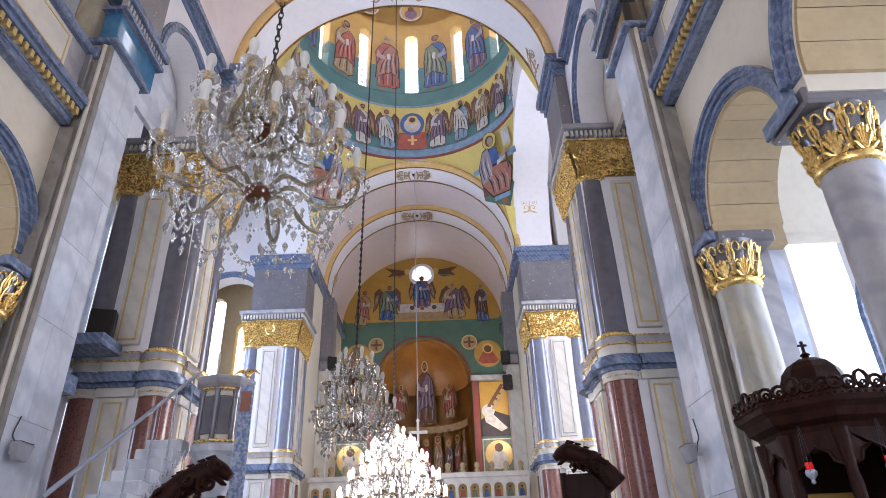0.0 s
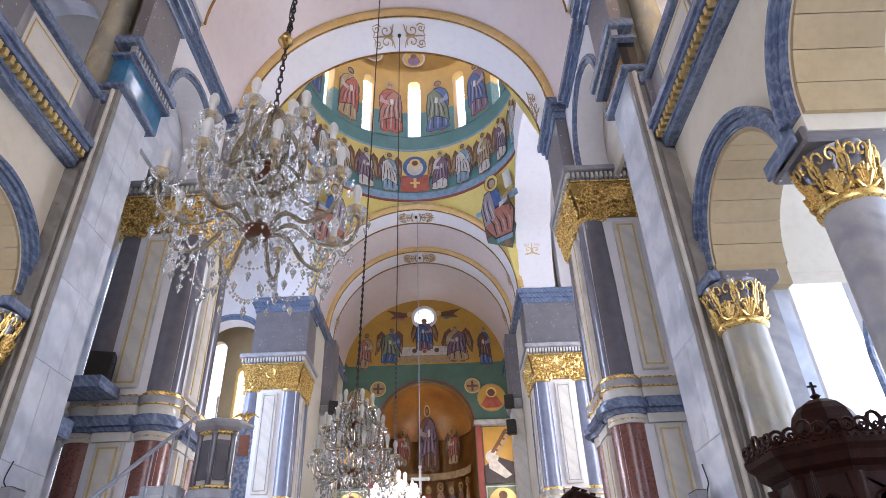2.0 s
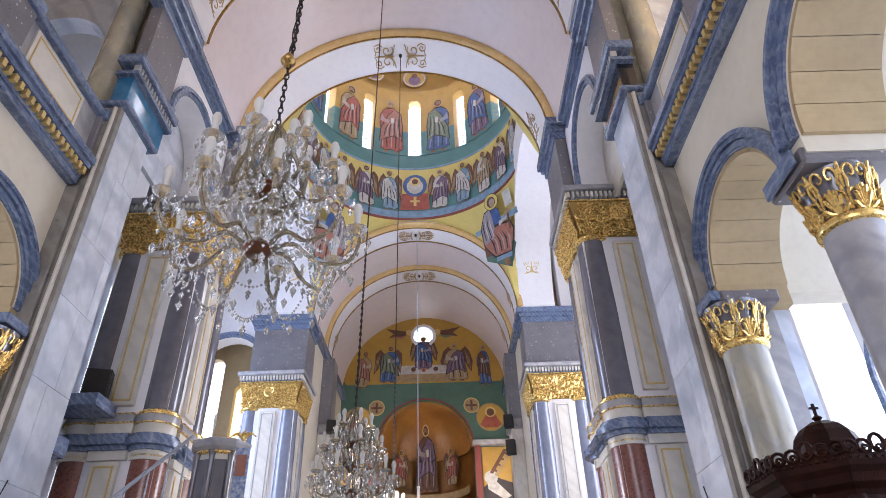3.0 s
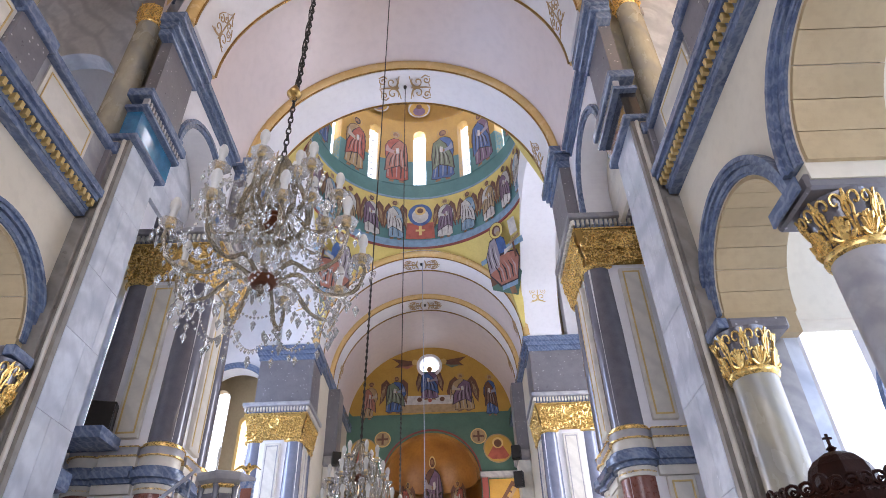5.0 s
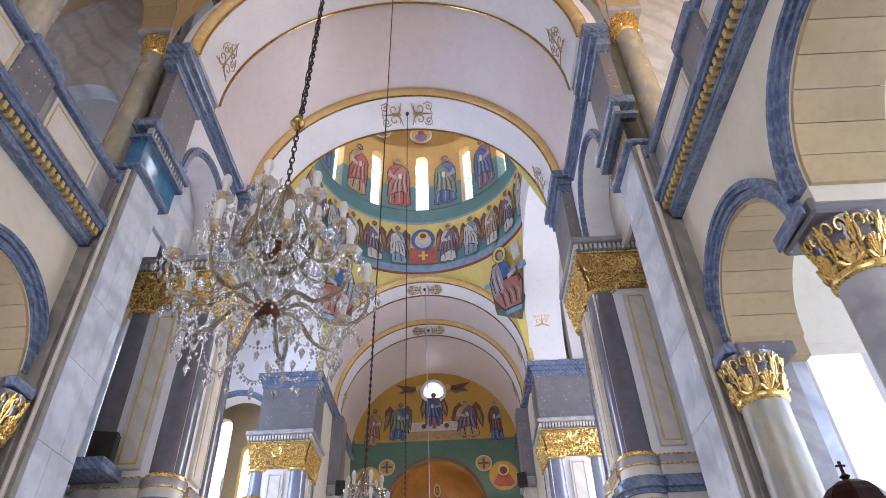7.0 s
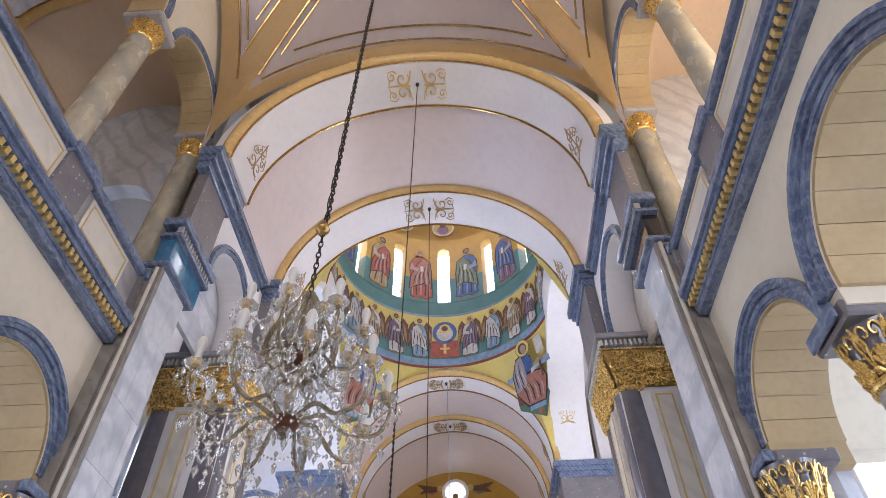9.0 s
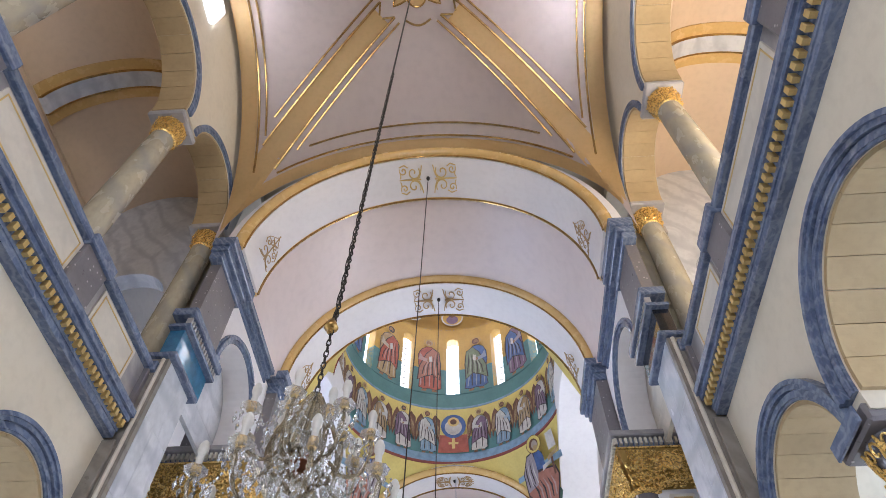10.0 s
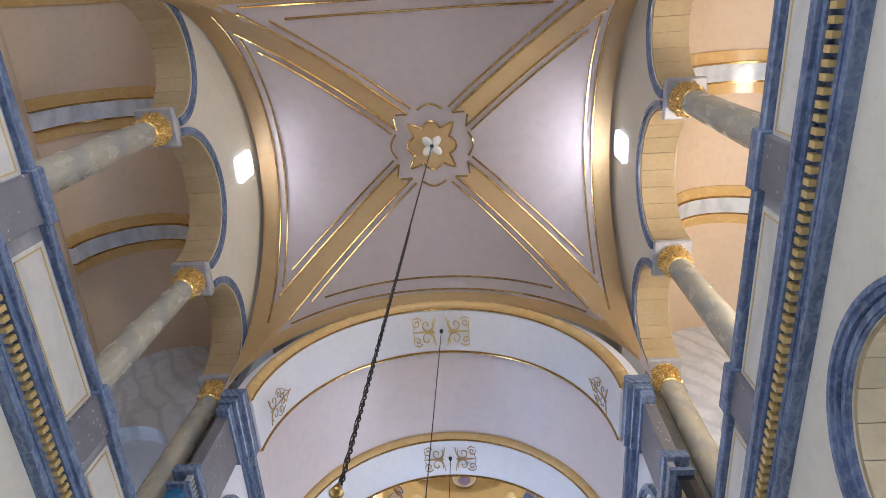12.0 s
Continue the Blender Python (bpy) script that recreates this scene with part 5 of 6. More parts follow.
# gold field with a round hole for the oculus, as wedge quads
N = 96
def lun(a):
    """Edge of the lunette seen from the oculus at angle a."""
    d = 0.62
    while d < 9:
        x, z = d * math.cos(a), 15.65 + d * math.sin(a)
        if z < 13.15 or x * x + (z - SPRING) ** 2 > (R + 0.16) ** 2:
            break
        d += 0.02
    return d
rim = [(0.60, lun(2 * math.pi * k / N)) for k in range(N)]
va = [bm.verts.new((0.60 * math.cos(2 * math.pi * k / N), EY - 0.03, 15.65 + 0.60 * math.sin(2 * math.pi * k / N))) for k in range(N)]
vb = [bm.verts.new((rim[k][1] * math.cos(2 * math.pi * k / N), EY - 0.03, 15.65 + rim[k][1] * math.sin(2 * math.pi * k / N))) for k in range(N)]
for k in range(N):
    bm.faces.new((va[k], va[(k + 1) % N], vb[(k + 1) % N], vb[k]))
part("lunette", bm, M["mural_gold"], east, "gold painted lunette field")
bm = bmesh.new()
ring_arch(bm, "y", 0, 15.65, 0.5, 0.64, EY - 0.08, EY + 0.3, 40, 0, 2 * math.pi)
part("oculus_rim", bm, M["arch_white"], east, "white oculus rim", True)
part("oculus_pane", B(-0.7, 0.7, EY + 0.31, EY + 0.35, 14.95, 16.35), M["window_day"], east, "bright round window pane")
# unseen shell of walls and slabs, added to keep sun and sky out
solid("wall_east_outer", B(-9.6, 9.6, 32.2, 32.6, 0, 19), M["plaster"], "plain unseen outer east wall that blocks sky light", "wall")
solid("wall_west", B(-9.6, 9.6, -8.4, -8, 0, 19), M["plaster"], "plain unseen west wall that blocks light behind the nave", "wall")
solid("ceiling_west", B(-9.6, 9.6, -8.4, -0.65, 18.2, 18.6), M["plaster"], "plain unseen west bay ceiling that blocks sky light", "ceiling")
solid("ceiling_roof", B(-9.6, 9.6, -8.4, 12.0, 19.0, 19.2), M["plaster"], "plain unseen roof slab that blocks light above the vaults", "ceiling")
solid("ceiling_roof_east", B(-9.6, 9.6, 21.3, 32.6, 19.0, 19.2), M["plaster"], "plain unseen roof slab that blocks light above the chancel", "ceiling")
for s in (-1, 1):
    solid("ceiling_roof_side", B(min(s * 5.0, s * 9.6), max(s * 5.0, s * 9.6), 12.0, 21.3, 19.0, 19.2), M["plaster"], "plain unseen roof slab that blocks light beside the dome", "ceiling")
flat = lambda y: (lambda u, v, lift: (u, y - lift, v))
def at(pieces, dx, dz):
    return [(m, [(u + dx, v + dz) for u, v in pts]) for m, pts in pieces]
em = flat(EY - 0.03)
mural("table_mural_shape", east, em, [("paint_sand", [(-1.55, 13.2), (1.55, 13.2), (1.45, 13.85), (-1.45, 13.85)]), ("paint_white", [(-1.5, 13.6), (1.5, 13.6), (1.35, 14.05), (-1.35, 14.05)]), ("paint_brown", disc(-0.5, 13.85, 0.12)), ("paint_brown", disc(0.6, 13.85, 0.12)), ("paint_red", disc(0, 13.8, 0.1))], "painted table with white cloth")
mural("winged_mural_shape", east, em, at(robe(1.7, 1.15, "paint_violet", "paint_blue", 0, "paint_brown", seed=70), 0, 13.85), "painted winged seated shape behind table")
mural("winged_mural_shape", east, em, at(robe(1.9, 1.2, "paint_blue", "paint_green", 0.12, "paint_brown", seed=71), -1.75, 13.2), "painted winged seated shape beside table")
mural("winged_mural_shape", east, em, at(robe(1.95, 1.25, "paint_sand", "paint_violet", -0.12, "paint_brown", seed=72), 1.65, 13.2), "painted winged seated shape beside table")
mural("robed_mural_shape", east, em, at(robe(1.9, 0.85, "paint_sand", "paint_rose", 0.18, seed=73), -3.05, 12.95), "painted bowing robed shape")
mural("robed_mural_shape", east, em, at(robe(2.1, 0.8, "paint_blue", "paint_brown", -0.05, seed=74), 3.0, 12.95), "painted dark robed shape")
for m in (-1, 1):
    mural("flying_mural_shape", east, em, [("paint_brown", [(m * 0.75, 15.9), (m * 1.9, 16.1), (m * 1.5, 15.8), (m * 1.75, 15.6), (m * 0.95, 15.6)]), ("paint_green" if m > 0 else "paint_rose", [(m * 0.7, 15.75), (m * 1.1, 15.65), (m * 1.6, 15.65), (m * 1.1, 15.5)]), ("gold_line", disc(m * 0.72, 15.85, 0.16))], "painted flying winged shape")
    mural("cross_roundel", east, em, [("gold_line", disc(m * 2.25, 11.95, 0.38, 24)), ("paint_sand", disc(m * 2.25, 11.95, 0.33, 24)), ("paint_brown", [(m * 2.25 - 0.05, 11.7), (m * 2.25 + 0.05, 11.7), (m * 2.25 + 0.05, 12.2), (m * 2.25 - 0.05, 12.2)]), ("paint_brown", [(m * 2.25 - 0.25, 11.9), (m * 2.25 + 0.25, 11.9), (m * 2.25 + 0.25, 12.0), (m * 2.25 - 0.25, 12.0)])], "painted gold roundel with a cross")
    mural("bust_roundel", east, em, [("paint_sand", disc(m * 3.12, 11.35, 0.68, 28)), ("mural_gold", disc(m * 3.12, 11.35, 0.62, 28)), ("paint_red", [(m * 3.12 - 0.5, 11.0), (m * 3.12 - 0.3, 10.85), (m * 3.12 + 0.3, 10.85), (m * 3.12 + 0.5, 11.0), (m * 3.12 + 0.2, 11.5), (m * 3.12 - 0.2, 11.5)]), ("gold_line", disc(m * 3.12, 11.6, 0.26)), ("paint_brown", disc(m * 3.12, 11.58, 0.18))], "painted roundel with robed bust shape")
    # framed panels beside the apse
    part("red_pilaster", B(m * 2.42 - 0.13, m * 2.42 + 0.13, EY - 0.2, EY, 4, 10.0), M["line_red"], east, "dark red marble pilaster")
    part("cornice", B(min(m * 2.2, m * 4.3), max(m * 2.2, m * 4.3), EY - 0.3, EY, 10.0, 10.25, bevel=0.03), M["grey_marble"], east)
    mural("panel_mural", east, em, [("mural_gold", [(m * 2.6, 7.45), (m * 4.05, 7.45), (m * 4.05, 9.95), (m * 2.6, 9.95)]), ("paint_dark", [(m * 2.6, 7.45), (m * 4.05, 7.45), (m * 4.05, 8.3), (m * 3.2, 8.6), (m * 2.6, 8.2)]), ("paint_white", [(m * 2.75, 8.6), (m * 3.2, 8.4), (m * 3.8, 7.8), (m * 3.5, 7.65), (m * 2.8, 8.1)]), ("paint_white", disc(m * 2.95, 8.6, 0.3)), ("paint_brown", [(m * 2.9, 8.8), (m * 3.05, 8.75), (m * 3.75, 9.8), (m * 3.6, 9.85)]), ("paint_sand", [(m * 3.1, 8.7), (m * 3.25, 8.65), (m * 3.9, 9.65), (m * 3.78, 9.7)])] + [("paint_brown", [(m * (3.0 + 0.17 * q), 8.92 + 0.25 * q), (m * (3.22 + 0.17 * q), 8.82 + 0.25 * q), (m * (3.25 + 0.17 * q), 8.9 + 0.25 * q), (m * (3.03 + 0.17 * q), 9.0 + 0.25 * q)]) for q in range(4)], "gold painted panel with a ladder and pale drapery")
    mural("icon_mural", east, em, [("paint_white", [(m * 2.6, 5.9), (m * 4.05, 5.9), (m * 4.05, 7.35), (m * 2.6, 7.35)]), ("paint_green", [(m * 2.65, 5.95), (m * 4.0, 5.95), (m * 4.0, 7.3), (m * 2.65, 7.3)]), ("gold_line", disc(m * 3.32, 6.65, 0.62, 24)), ("paint_white", [(m * 2.95, 6.05), (m * 3.7, 6.05), (m * 3.6, 6.8), (m * 3.05, 6.8)]), ("paint_brown", disc(m * 3.32, 6.95, 0.19))], "painted icon panel with robed bust shape")
# apse niche and conch
apse = thing("apse", "half-round apse with burnt gold painted conch", "apse", kind="structure")
bm = bmesh.new()
n = 24
rows = []
for z in (0, 4, 7.0, 8.2, 10.05):
    rows.append([bm.verts.new((2.25 * math.cos(math.pi * k / n), EY + 0.25 + 2.25 * math.sin(math.pi * k / n), z)) for k in range(n + 1)])
for p, q in zip(rows, rows[1:]):
    for k in range(n):
        bm.faces.new((p[k], p[k + 1], q[k + 1], q[k]))
bmesh.ops.solidify(bm, geom=bm.faces[:], thickness=0.15)
part("apse_wall", bm, M["mural_orange"], apse, "painted apse wall", True)
bm = bmesh.new()
rows = []
for j in range(13):
    ph = math.pi / 2 * j / 12
    rows.append([bm.verts.new((2.25 * math.cos(ph) * math.cos(math.pi * k / n), EY + 0.25 + 2.25 * math.cos(ph) * math.sin(math.pi * k / n), 10.05 + 2.25 * math.sin(ph))) for k in range(n + 1)])
for p, q in zip(rows, rows[1:]):
    for k in range(n):
        bm.faces.new((p[k], p[k + 1], q[k + 1], q[k]))
bmesh.ops.remove_doubles(bm, verts=bm.verts, dist=0.001)
bmesh.ops.solidify(bm, geom=bm.faces[:], thickness=0.15)
part("conch", bm, M["mural_orange"], apse, "burnt gold painted half dome", True)
def apse_map(z0):
    def f(u, v, lift):
        z = z0 + v
        r = 2.25 if z < 10.05 else math.sqrt(max(2.22 ** 2 - (z - 10.05) ** 2, 0.01))
        a = math.pi / 2 - u / 2.25
        return ((r - 0.2 - lift) * math.cos(a), EY + 0.25 + (r - 0.2 - lift) * math.sin(a), z)
    return f
part("conch_band", ring_arch(bmesh.new(), "y", 0, 10.05, 2.25, 2.32, EY - 0.04, EY, 40), M["line_red"], apse, "dark red painted arch border", True)
mural("throned_mural_shape", apse, apse_map(8.6), [("paint_brown", [(-0.6, 0.0), (0.6, 0.0), (0.55, 1.5), (-0.55, 1.5)])] + robe(3.0, 1.35, "paint_brown", "paint_violet", 0, halo="gold_line", seed=80), "painted dark robed throned shape")
for m in (-1, 1):
    mural("winged_mural_shape", apse, apse_map(8.6), at(robe(1.7, 0.9, "paint_sand", "paint_red", 0, "paint_brown", seed=83 + m), m * 1.5, 0.15), "painted winged shape beside throne")
mural("band_mural", apse, apse_map(8.15), [("paint_sand", [(-3.2, 0), (-1.6, 0), (0, 0), (1.6, 0), (3.2, 0), (3.2, 0.32), (1.6, 0.32), (0, 0.32), (-1.6, 0.32), (-3.2, 0.32)])], "pale lettering band without words")
for k in range(9):
    mural("robed_mural_shape", apse, apse_map(5.8), at(robe(1.95 + 0.12 * ((k * 7) % 3), 0.7, ["paint_red", "paint_rose", "paint_violet", "paint_green"][k % 4], ["paint_brown", "paint_red", "paint_sand"][k % 3], 0, seed=90 + k), -2.6 + 0.65 * k, 0), "painted robed shape")

# ---- hanging lamps ----
def chain_links(bm, x, y, z0, z1, size=0.05, wire=0.009):
    n = int((z1 - z0) / (size * 1.45))
    for i in range(n):
        c = Vector((x, y, z0 + (z1 - z0) * (i + 0.5) / n))
        side = Vector((1, 0, 0)) if i % 2 else Vector((0, 1, 0))
        pts = [c + side * (size * 0.42 * math.cos(t)) + Vector((0, 0, size * math.sin(t))) for t in [2 * math.pi * q / 8 for q in range(9)]]
        tube(bm, pts, wire, 4)

def smooth_path(pts, n=18):
    """Catmull-Rom through the points."""
    P = [Vector(p) for p in pts]
    P = [P[0] * 2 - P[1]] + P + [P[-1] * 2 - P[-2]]
    out = []
    segs = len(P) - 3
    for s in range(segs):
        a, b, c, d = P[s:s + 4]
        m = max(n // segs, 2)
        for k in range(m + (s == segs - 1)):
            t = k / m
            out.append(0.5 * ((2 * b) + (c - a) * t + (2 * a - 5 * b + 4 * c - d) * t * t + (3 * b - a - 3 * c + d) * t ** 3))
    return out

def strand(bm, a, b, sag, beads, r=0.009, drop=0.0):
    a, b = Vector(a), Vector(b)
    for i in range(beads + 1):
        t = i / beads
        p = a.lerp(b, t) - Vector((0, 0, sag * 4 * t * (1 - t)))
        gem(bm, p, r, r * 2.6)
    if drop:
        gem(bm, a.lerp(b, 0.5) - Vector((0, 0, sag + drop)), r * 1.9, r * 7)

def chandelier(x, y, z, scale, top, label, tiers, lit=False, link_chain=False, extra=0, seed=1):
    """tiers: (hub height, arms, reach, cup height above hub, turn). z: height of the lowest hub."""
    rnd = random.Random(seed)
    ch = thing("chandelier", label, "chandelier", "chandeliers over the nave axis", at=(x, y, z))
    hi = max(t[0] + t[3] for t in tiers) * scale
    stem_top = hi + 0.22 * scale
    part("stem", lathe(bmesh.new(), [(0.02 * scale, -0.12 * scale), (0.045 * scale, -0.05 * scale), (0.03 * scale, 0.1 * scale), (0.05 * scale, 0.2 * scale), (0.022 * scale, 0.3 * scale), (0.04 * scale, 0.42 * scale), (0.03 * scale, 0.6 * scale), (0.045 * scale, 0.7 * scale), (0.015 * scale, stem_top)], 12), M["glass_arm"], ch, "moulded glass stem", True)
    candle_mat = M["lamp_lit"] if lit else M["candle"]
    drops = M["crystal"]
    for hub, arms, reach, rise, turn in tiers:
        hz = hub * scale
        part("hub", lathe(bmesh.new(), [(0.02, hz - 0.06 * scale), (0.07 * scale, hz - 0.045 * scale), (0.1 * scale, hz), (0.085 * scale, hz + 0.03 * scale), (0.03 * scale, hz + 0.07 * scale)], 20), M["bronze"], ch, "red-brown bronze hub", True)
        tips = []
        for k in range(arms):
            a = turn + 2 * math.pi * k / arms + rnd.uniform(-0.05, 0.05)
            d = Vector((math.cos(a), math.sin(a), 0))
            rc = reach * scale * rnd.uniform(0.96, 1.04)
            pts = smooth_path([d * 0.07 * scale + Vector((0, 0, hz)), d * rc * 0.35 + Vector((0, 0, hz + 0.06 * scale)), d * rc * 0.62 + Vector((0, 0, hz - 0.07 * scale)), d * rc * 0.92 + Vector((0, 0, hz - 0.05 * scale)), d * rc * 1.03 + Vector((0, 0, hz + rise * 0.45 * scale)), d * rc + Vector((0, 0, hz + rise * scale * 0.75))], 20)
            arm = part("arm", tube(bmesh.new(), pts, [scale * (0.0165 * (1 - 0.3 * i / len(pts)) + 0.003 * math.sin(i * 2.1)) for i in range(len(pts))], 7), M["glass_arm"], ch, "twisted clear glass arm", True)
            tip = d * rc + Vector((0, 0, hz + rise * scale * 0.75))
            tips.append(tip)
            part("bobeche", lathe(bmesh.new(), [(0.012 * scale, -0.01 * scale), (0.05 * scale, 0.008 * scale), (0.072 * scale, 0.032 * scale), (0.075 * scale, 0.036 * scale), (0.045 * scale, 0.016 * scale), (0.02 * scale, 0.012 * scale)], 16, tip, 8, 0.05), M["crystal"], arm, "scalloped glass candle dish", True)
            part("candle_cup", lathe(bmesh.new(), [(0.012 * scale, 0), (0.03 * scale, 0.02 * scale), (0.026 * scale, 0.06 * scale)], 10, tip), M["gold"], arm, "bright brass candle cup", True)
            part("candle", lathe(bmesh.new(), [(0.021 * scale, 0.04 * scale), (0.022 * scale, 0.14 * scale), (0.033 * scale, 0.165 * scale), (0.033 * scale, 0.2 * scale), (0.02 * scale, 0.235 * scale), (0.004 * scale, 0.25 * scale)], 10, tip), candle_mat, arm, "ivory candle tube with bulb" if not lit else "glowing candle bulb", True)
            bm = bmesh.new()
            for q in range(7):
                t = 2 * math.pi * q / 7
                p = tip + Vector((math.cos(t), math.sin(t), 0)) * 0.085 * scale
                gem(bm, p - Vector((0, 0, 0.03 * scale)), 0.008 * scale, 0.022 * scale)
                gem(bm, p - Vector((0, 0, 0.075 * scale)), 0.016 * scale, 0.075 * scale)
            for q in range(3):
                gem(bm, tip - Vector((0, 0, (0.08 + 0.05 * q) * scale)) - d * 0.03 * scale, 0.011 * scale, 0.045 * scale)
            low = pts[len(pts) // 2]
            for q in range(4):
                gem(bm, low - Vector((0, 0, (0.05 + 0.045 * q) * scale)), 0.010 * scale, 0.03 * scale)
            gem(bm, low - Vector((0, 0, 0.26 * scale)), 0.02 * scale, 0.085 * scale)
            for q in range(7):
                gem(bm, pts[3 + 2 * q] - Vector((0, 0, 0.05 * scale)), 0.013 * scale, 0.05 * scale)
            tagged(part("crystal_pendant", bm, drops, arm, "hanging cut crystal drops"), kind="stuff")
        bm = bmesh.new()
        for k in range(arms):
            a, b = tips[k], tips[(k + 1) % arms]
            strand(bm, a * 0.98, b * 0.98 if k % 2 else b * 0.97, 0.13 * scale, 14, 0.011 * scale, 0.05 * scale)
            lo, lp = Vector((a.x * 0.8, a.y * 0.8, hz - 0.12 * scale)), Vector((b.x * 0.8, b.y * 0.8, hz - 0.12 * scale))
            strand(bm, lo, lp, 0.16 * scale, 12, 0.012 * scale, 0.07 * scale)
            strand(bm, (0, 0, hz + 0.25 * scale), a, 0.08 * scale, 16, 0.0075 * scale)
        tagged(part("bead_swag", bm, drops, ch, "strings of crystal beads between the arms"), kind="stuff")
    if link_chain:
        bm = bmesh.new()
        for k in range(9):
            a = 0.2 + 2 * math.pi * k / 9
            d, e = Vector((math.cos(a), math.sin(a), 0)), Vector((math.cos(a + 0.7), math.sin(a + 0.7), 0))
            strand(bm, d * 0.42 + Vector((0, 0, -0.1)), e * 0.42 + Vector((0, 0, -0.1)), 0.2, 22, 0.009, 0.06)
            strand(bm, d * 0.3 + Vector((0, 0, 0.36)), e * 0.5 + Vector((0, 0, 0.1)), 0.12, 20, 0.008, 0.05)
            gem(bm, d * 0.6 + Vector((0, 0, -0.17)), 0.024, 0.1)
            gem(bm, d * 0.25 + Vector((0, 0, -0.28)), 0.022, 0.09)
        tagged(part("bead_swag", bm, drops, ch, "strings of crystal beads under the arms"), kind="stuff")
    # crown of bent glass ribs
    for k in range(6):
        a = 2 * math.pi * k / 6 + 0.3
        d = Vector((math.cos(a), math.sin(a), 0))
        pts = smooth_path([d * 0.05 * scale + Vector((0, 0, hi * 0.35)), d * 0.22 * scale + Vector((0, 0, hi * 0.55)), d * 0.2 * scale + Vector((0, 0, hi * 0.85)), d * 0.04 * scale + Vector((0, 0, stem_top))], 12)
        part("rib", tube(bmesh.new(), pts, 0.02 * scale, 6), M["glass_arm"], ch, "curved clear glass rib", True)
    if extra:
        bm = bmesh.new()
        for k in range(extra):
            a, u = rnd.uniform(0, 6.283), rnd.random()
            rr = scale * (tiers[0][2] * 0.95) * (1 - 0.55 * u) * math.sqrt(rnd.uniform(0.3 if link_chain else 0.55, 1))
            gem(bm, (rr * math.cos(a), rr * math.sin(a), (-0.15 + u * (tiers[-1][0] + 0.35)) * scale), 0.017 * scale, rnd.uniform(0.05, 0.1) * scale)
        # on a lit chandelier the drops themselves glow, in place of caught lamplight
        tagged(part("crystal_curtain", bm, drops if not lit else [M["lamp_lit"]], ch, "dense curtain of crystal drops"), kind="stuff")
    # suspension
    up = top - z
    if link_chain:
        fz = 5.55 - z
        bm = bmesh.new()
        chain_links(bm, 0, 0, stem_top - 0.02, fz, 0.042, 0.006)
        chain_links(bm, 0.012, 0, fz + 0.1, fz + 6.0, 0.038, 0.008)
        tube(bm, [(0, 0, fz + 6.0), (0, 0, up)], 0.016, 6)
        for k in range(2):
            tube(bm, [(0.014 * math.cos(i * 0.9 + 3 * k), 0.014 * math.sin(i * 0.9 + 3 * k), fz + 0.1 + 5.9 * i / 80) for i in range(81)], 0.006, 4)
        for v in bm.verts:
            v.co.x -= x * (v.co.z - stem_top) / (up - stem_top)
        part("chain", bm, M["iron"], ch, "dark iron chain with cable")
        part("ceiling_bell", lathe(bmesh.new(), [(0.01, fz - 0.05), (0.028, fz - 0.035), (0.022, fz - 0.015), (0.056, fz + 0.015), (0.06, fz + 0.028), (0.048, fz + 0.036), (0.05, fz + 0.05), (0.035, fz + 0.09), (0.015, fz + 0.13)], 18), M["brass"], ch, "polished brass bell on the chain", True)
    else:
        bm = bmesh.new()
        tube(bm, [(0, 0, stem_top - 0.02), (0.006, 0, (stem_top + up) / 2), (0, 0, up)], 0.011, 6)
        chain_links(bm, 0, 0, stem_top, stem_top + 2.5, 0.035, 0.005)
        for v in bm.verts:
            v.co.x -= x * (v.co.z - stem_top) / (up - stem_top)
        part("chain", bm, M["iron"], ch, "thin dark suspension cable")
    return ch

chandelier(-0.18, BAY, 3.77, 1.0, 17.9, "unlit crystal chandelier with glass arms and ivory candles", [(0.0, 9, 0.62, 0.24, 0.2), (0.46, 8, 0.43, 0.28, 0.0), (0.5, 5, 0.24, 0.34, 0.5)], link_chain=True, extra=60, seed=3)
chandelier(-0.18, 7.85, 3.27, 0.88, 16.5, "dense crystal chandelier with hanging drops, unlit", [(0.05, 10, 0.56, 0.26, 0.1), (0.42, 8, 0.42, 0.3, 0.3), (0.72, 6, 0.24, 0.3, 0.0)], extra=420, seed=8)
chandelier(-0.02, 12.08, 2.6, 1.0, 16.5, "large lit crystal chandelier glowing white", [(0.1, 20, 0.98, 0.26, 0.1), (0.42, 17, 0.82, 0.26, 0.3), (0.72, 13, 0.62, 0.26, 0.0), (1.0, 9, 0.38, 0.28, 0.2), (1.2, 5, 0.18, 0.28, 0.2)], lit=True, extra=1100, seed=9)
bulb = bpy.data.lights.new("chandelier_light", "POINT")
bulb.energy, bulb.shadow_soft_size, bulb.color = 120, 0.5, (1.0, 0.97, 0.93)
new("chandelier_light", bulb).location = (0, 12.08, 4.75)

lamp = thing("hanging_cross_lamp", "small hanging lamp with gilded cross on a thin cable", "lamp", at=(0.05, 21.15, 6.0))
part("cable", tube(bmesh.new(), [(0, 0, 0.45), (0, 0, 10.5)], 0.014, 6), M["steel"], lamp)
bm = bmesh.new()
box(bm, -0.04, 0.04, -0.02, 0.02, -0.35, 0.45, bevel=0.01)
box(bm, -0.26, 0.26, -0.021, 0.021, 0.02, 0.12, bevel=0.01)
for p in ((-0.26, 0.07), (0.26, 0.07), (0, 0.45), (0, -0.35)):
    bmesh.ops.create_icosphere(bm, subdivisions=1, radius=0.065, matrix=Matrix.Translation((p[0], 0, p[1])))
part("cross", bm, M["panel"], lamp, "pale cross with knobbed ends")

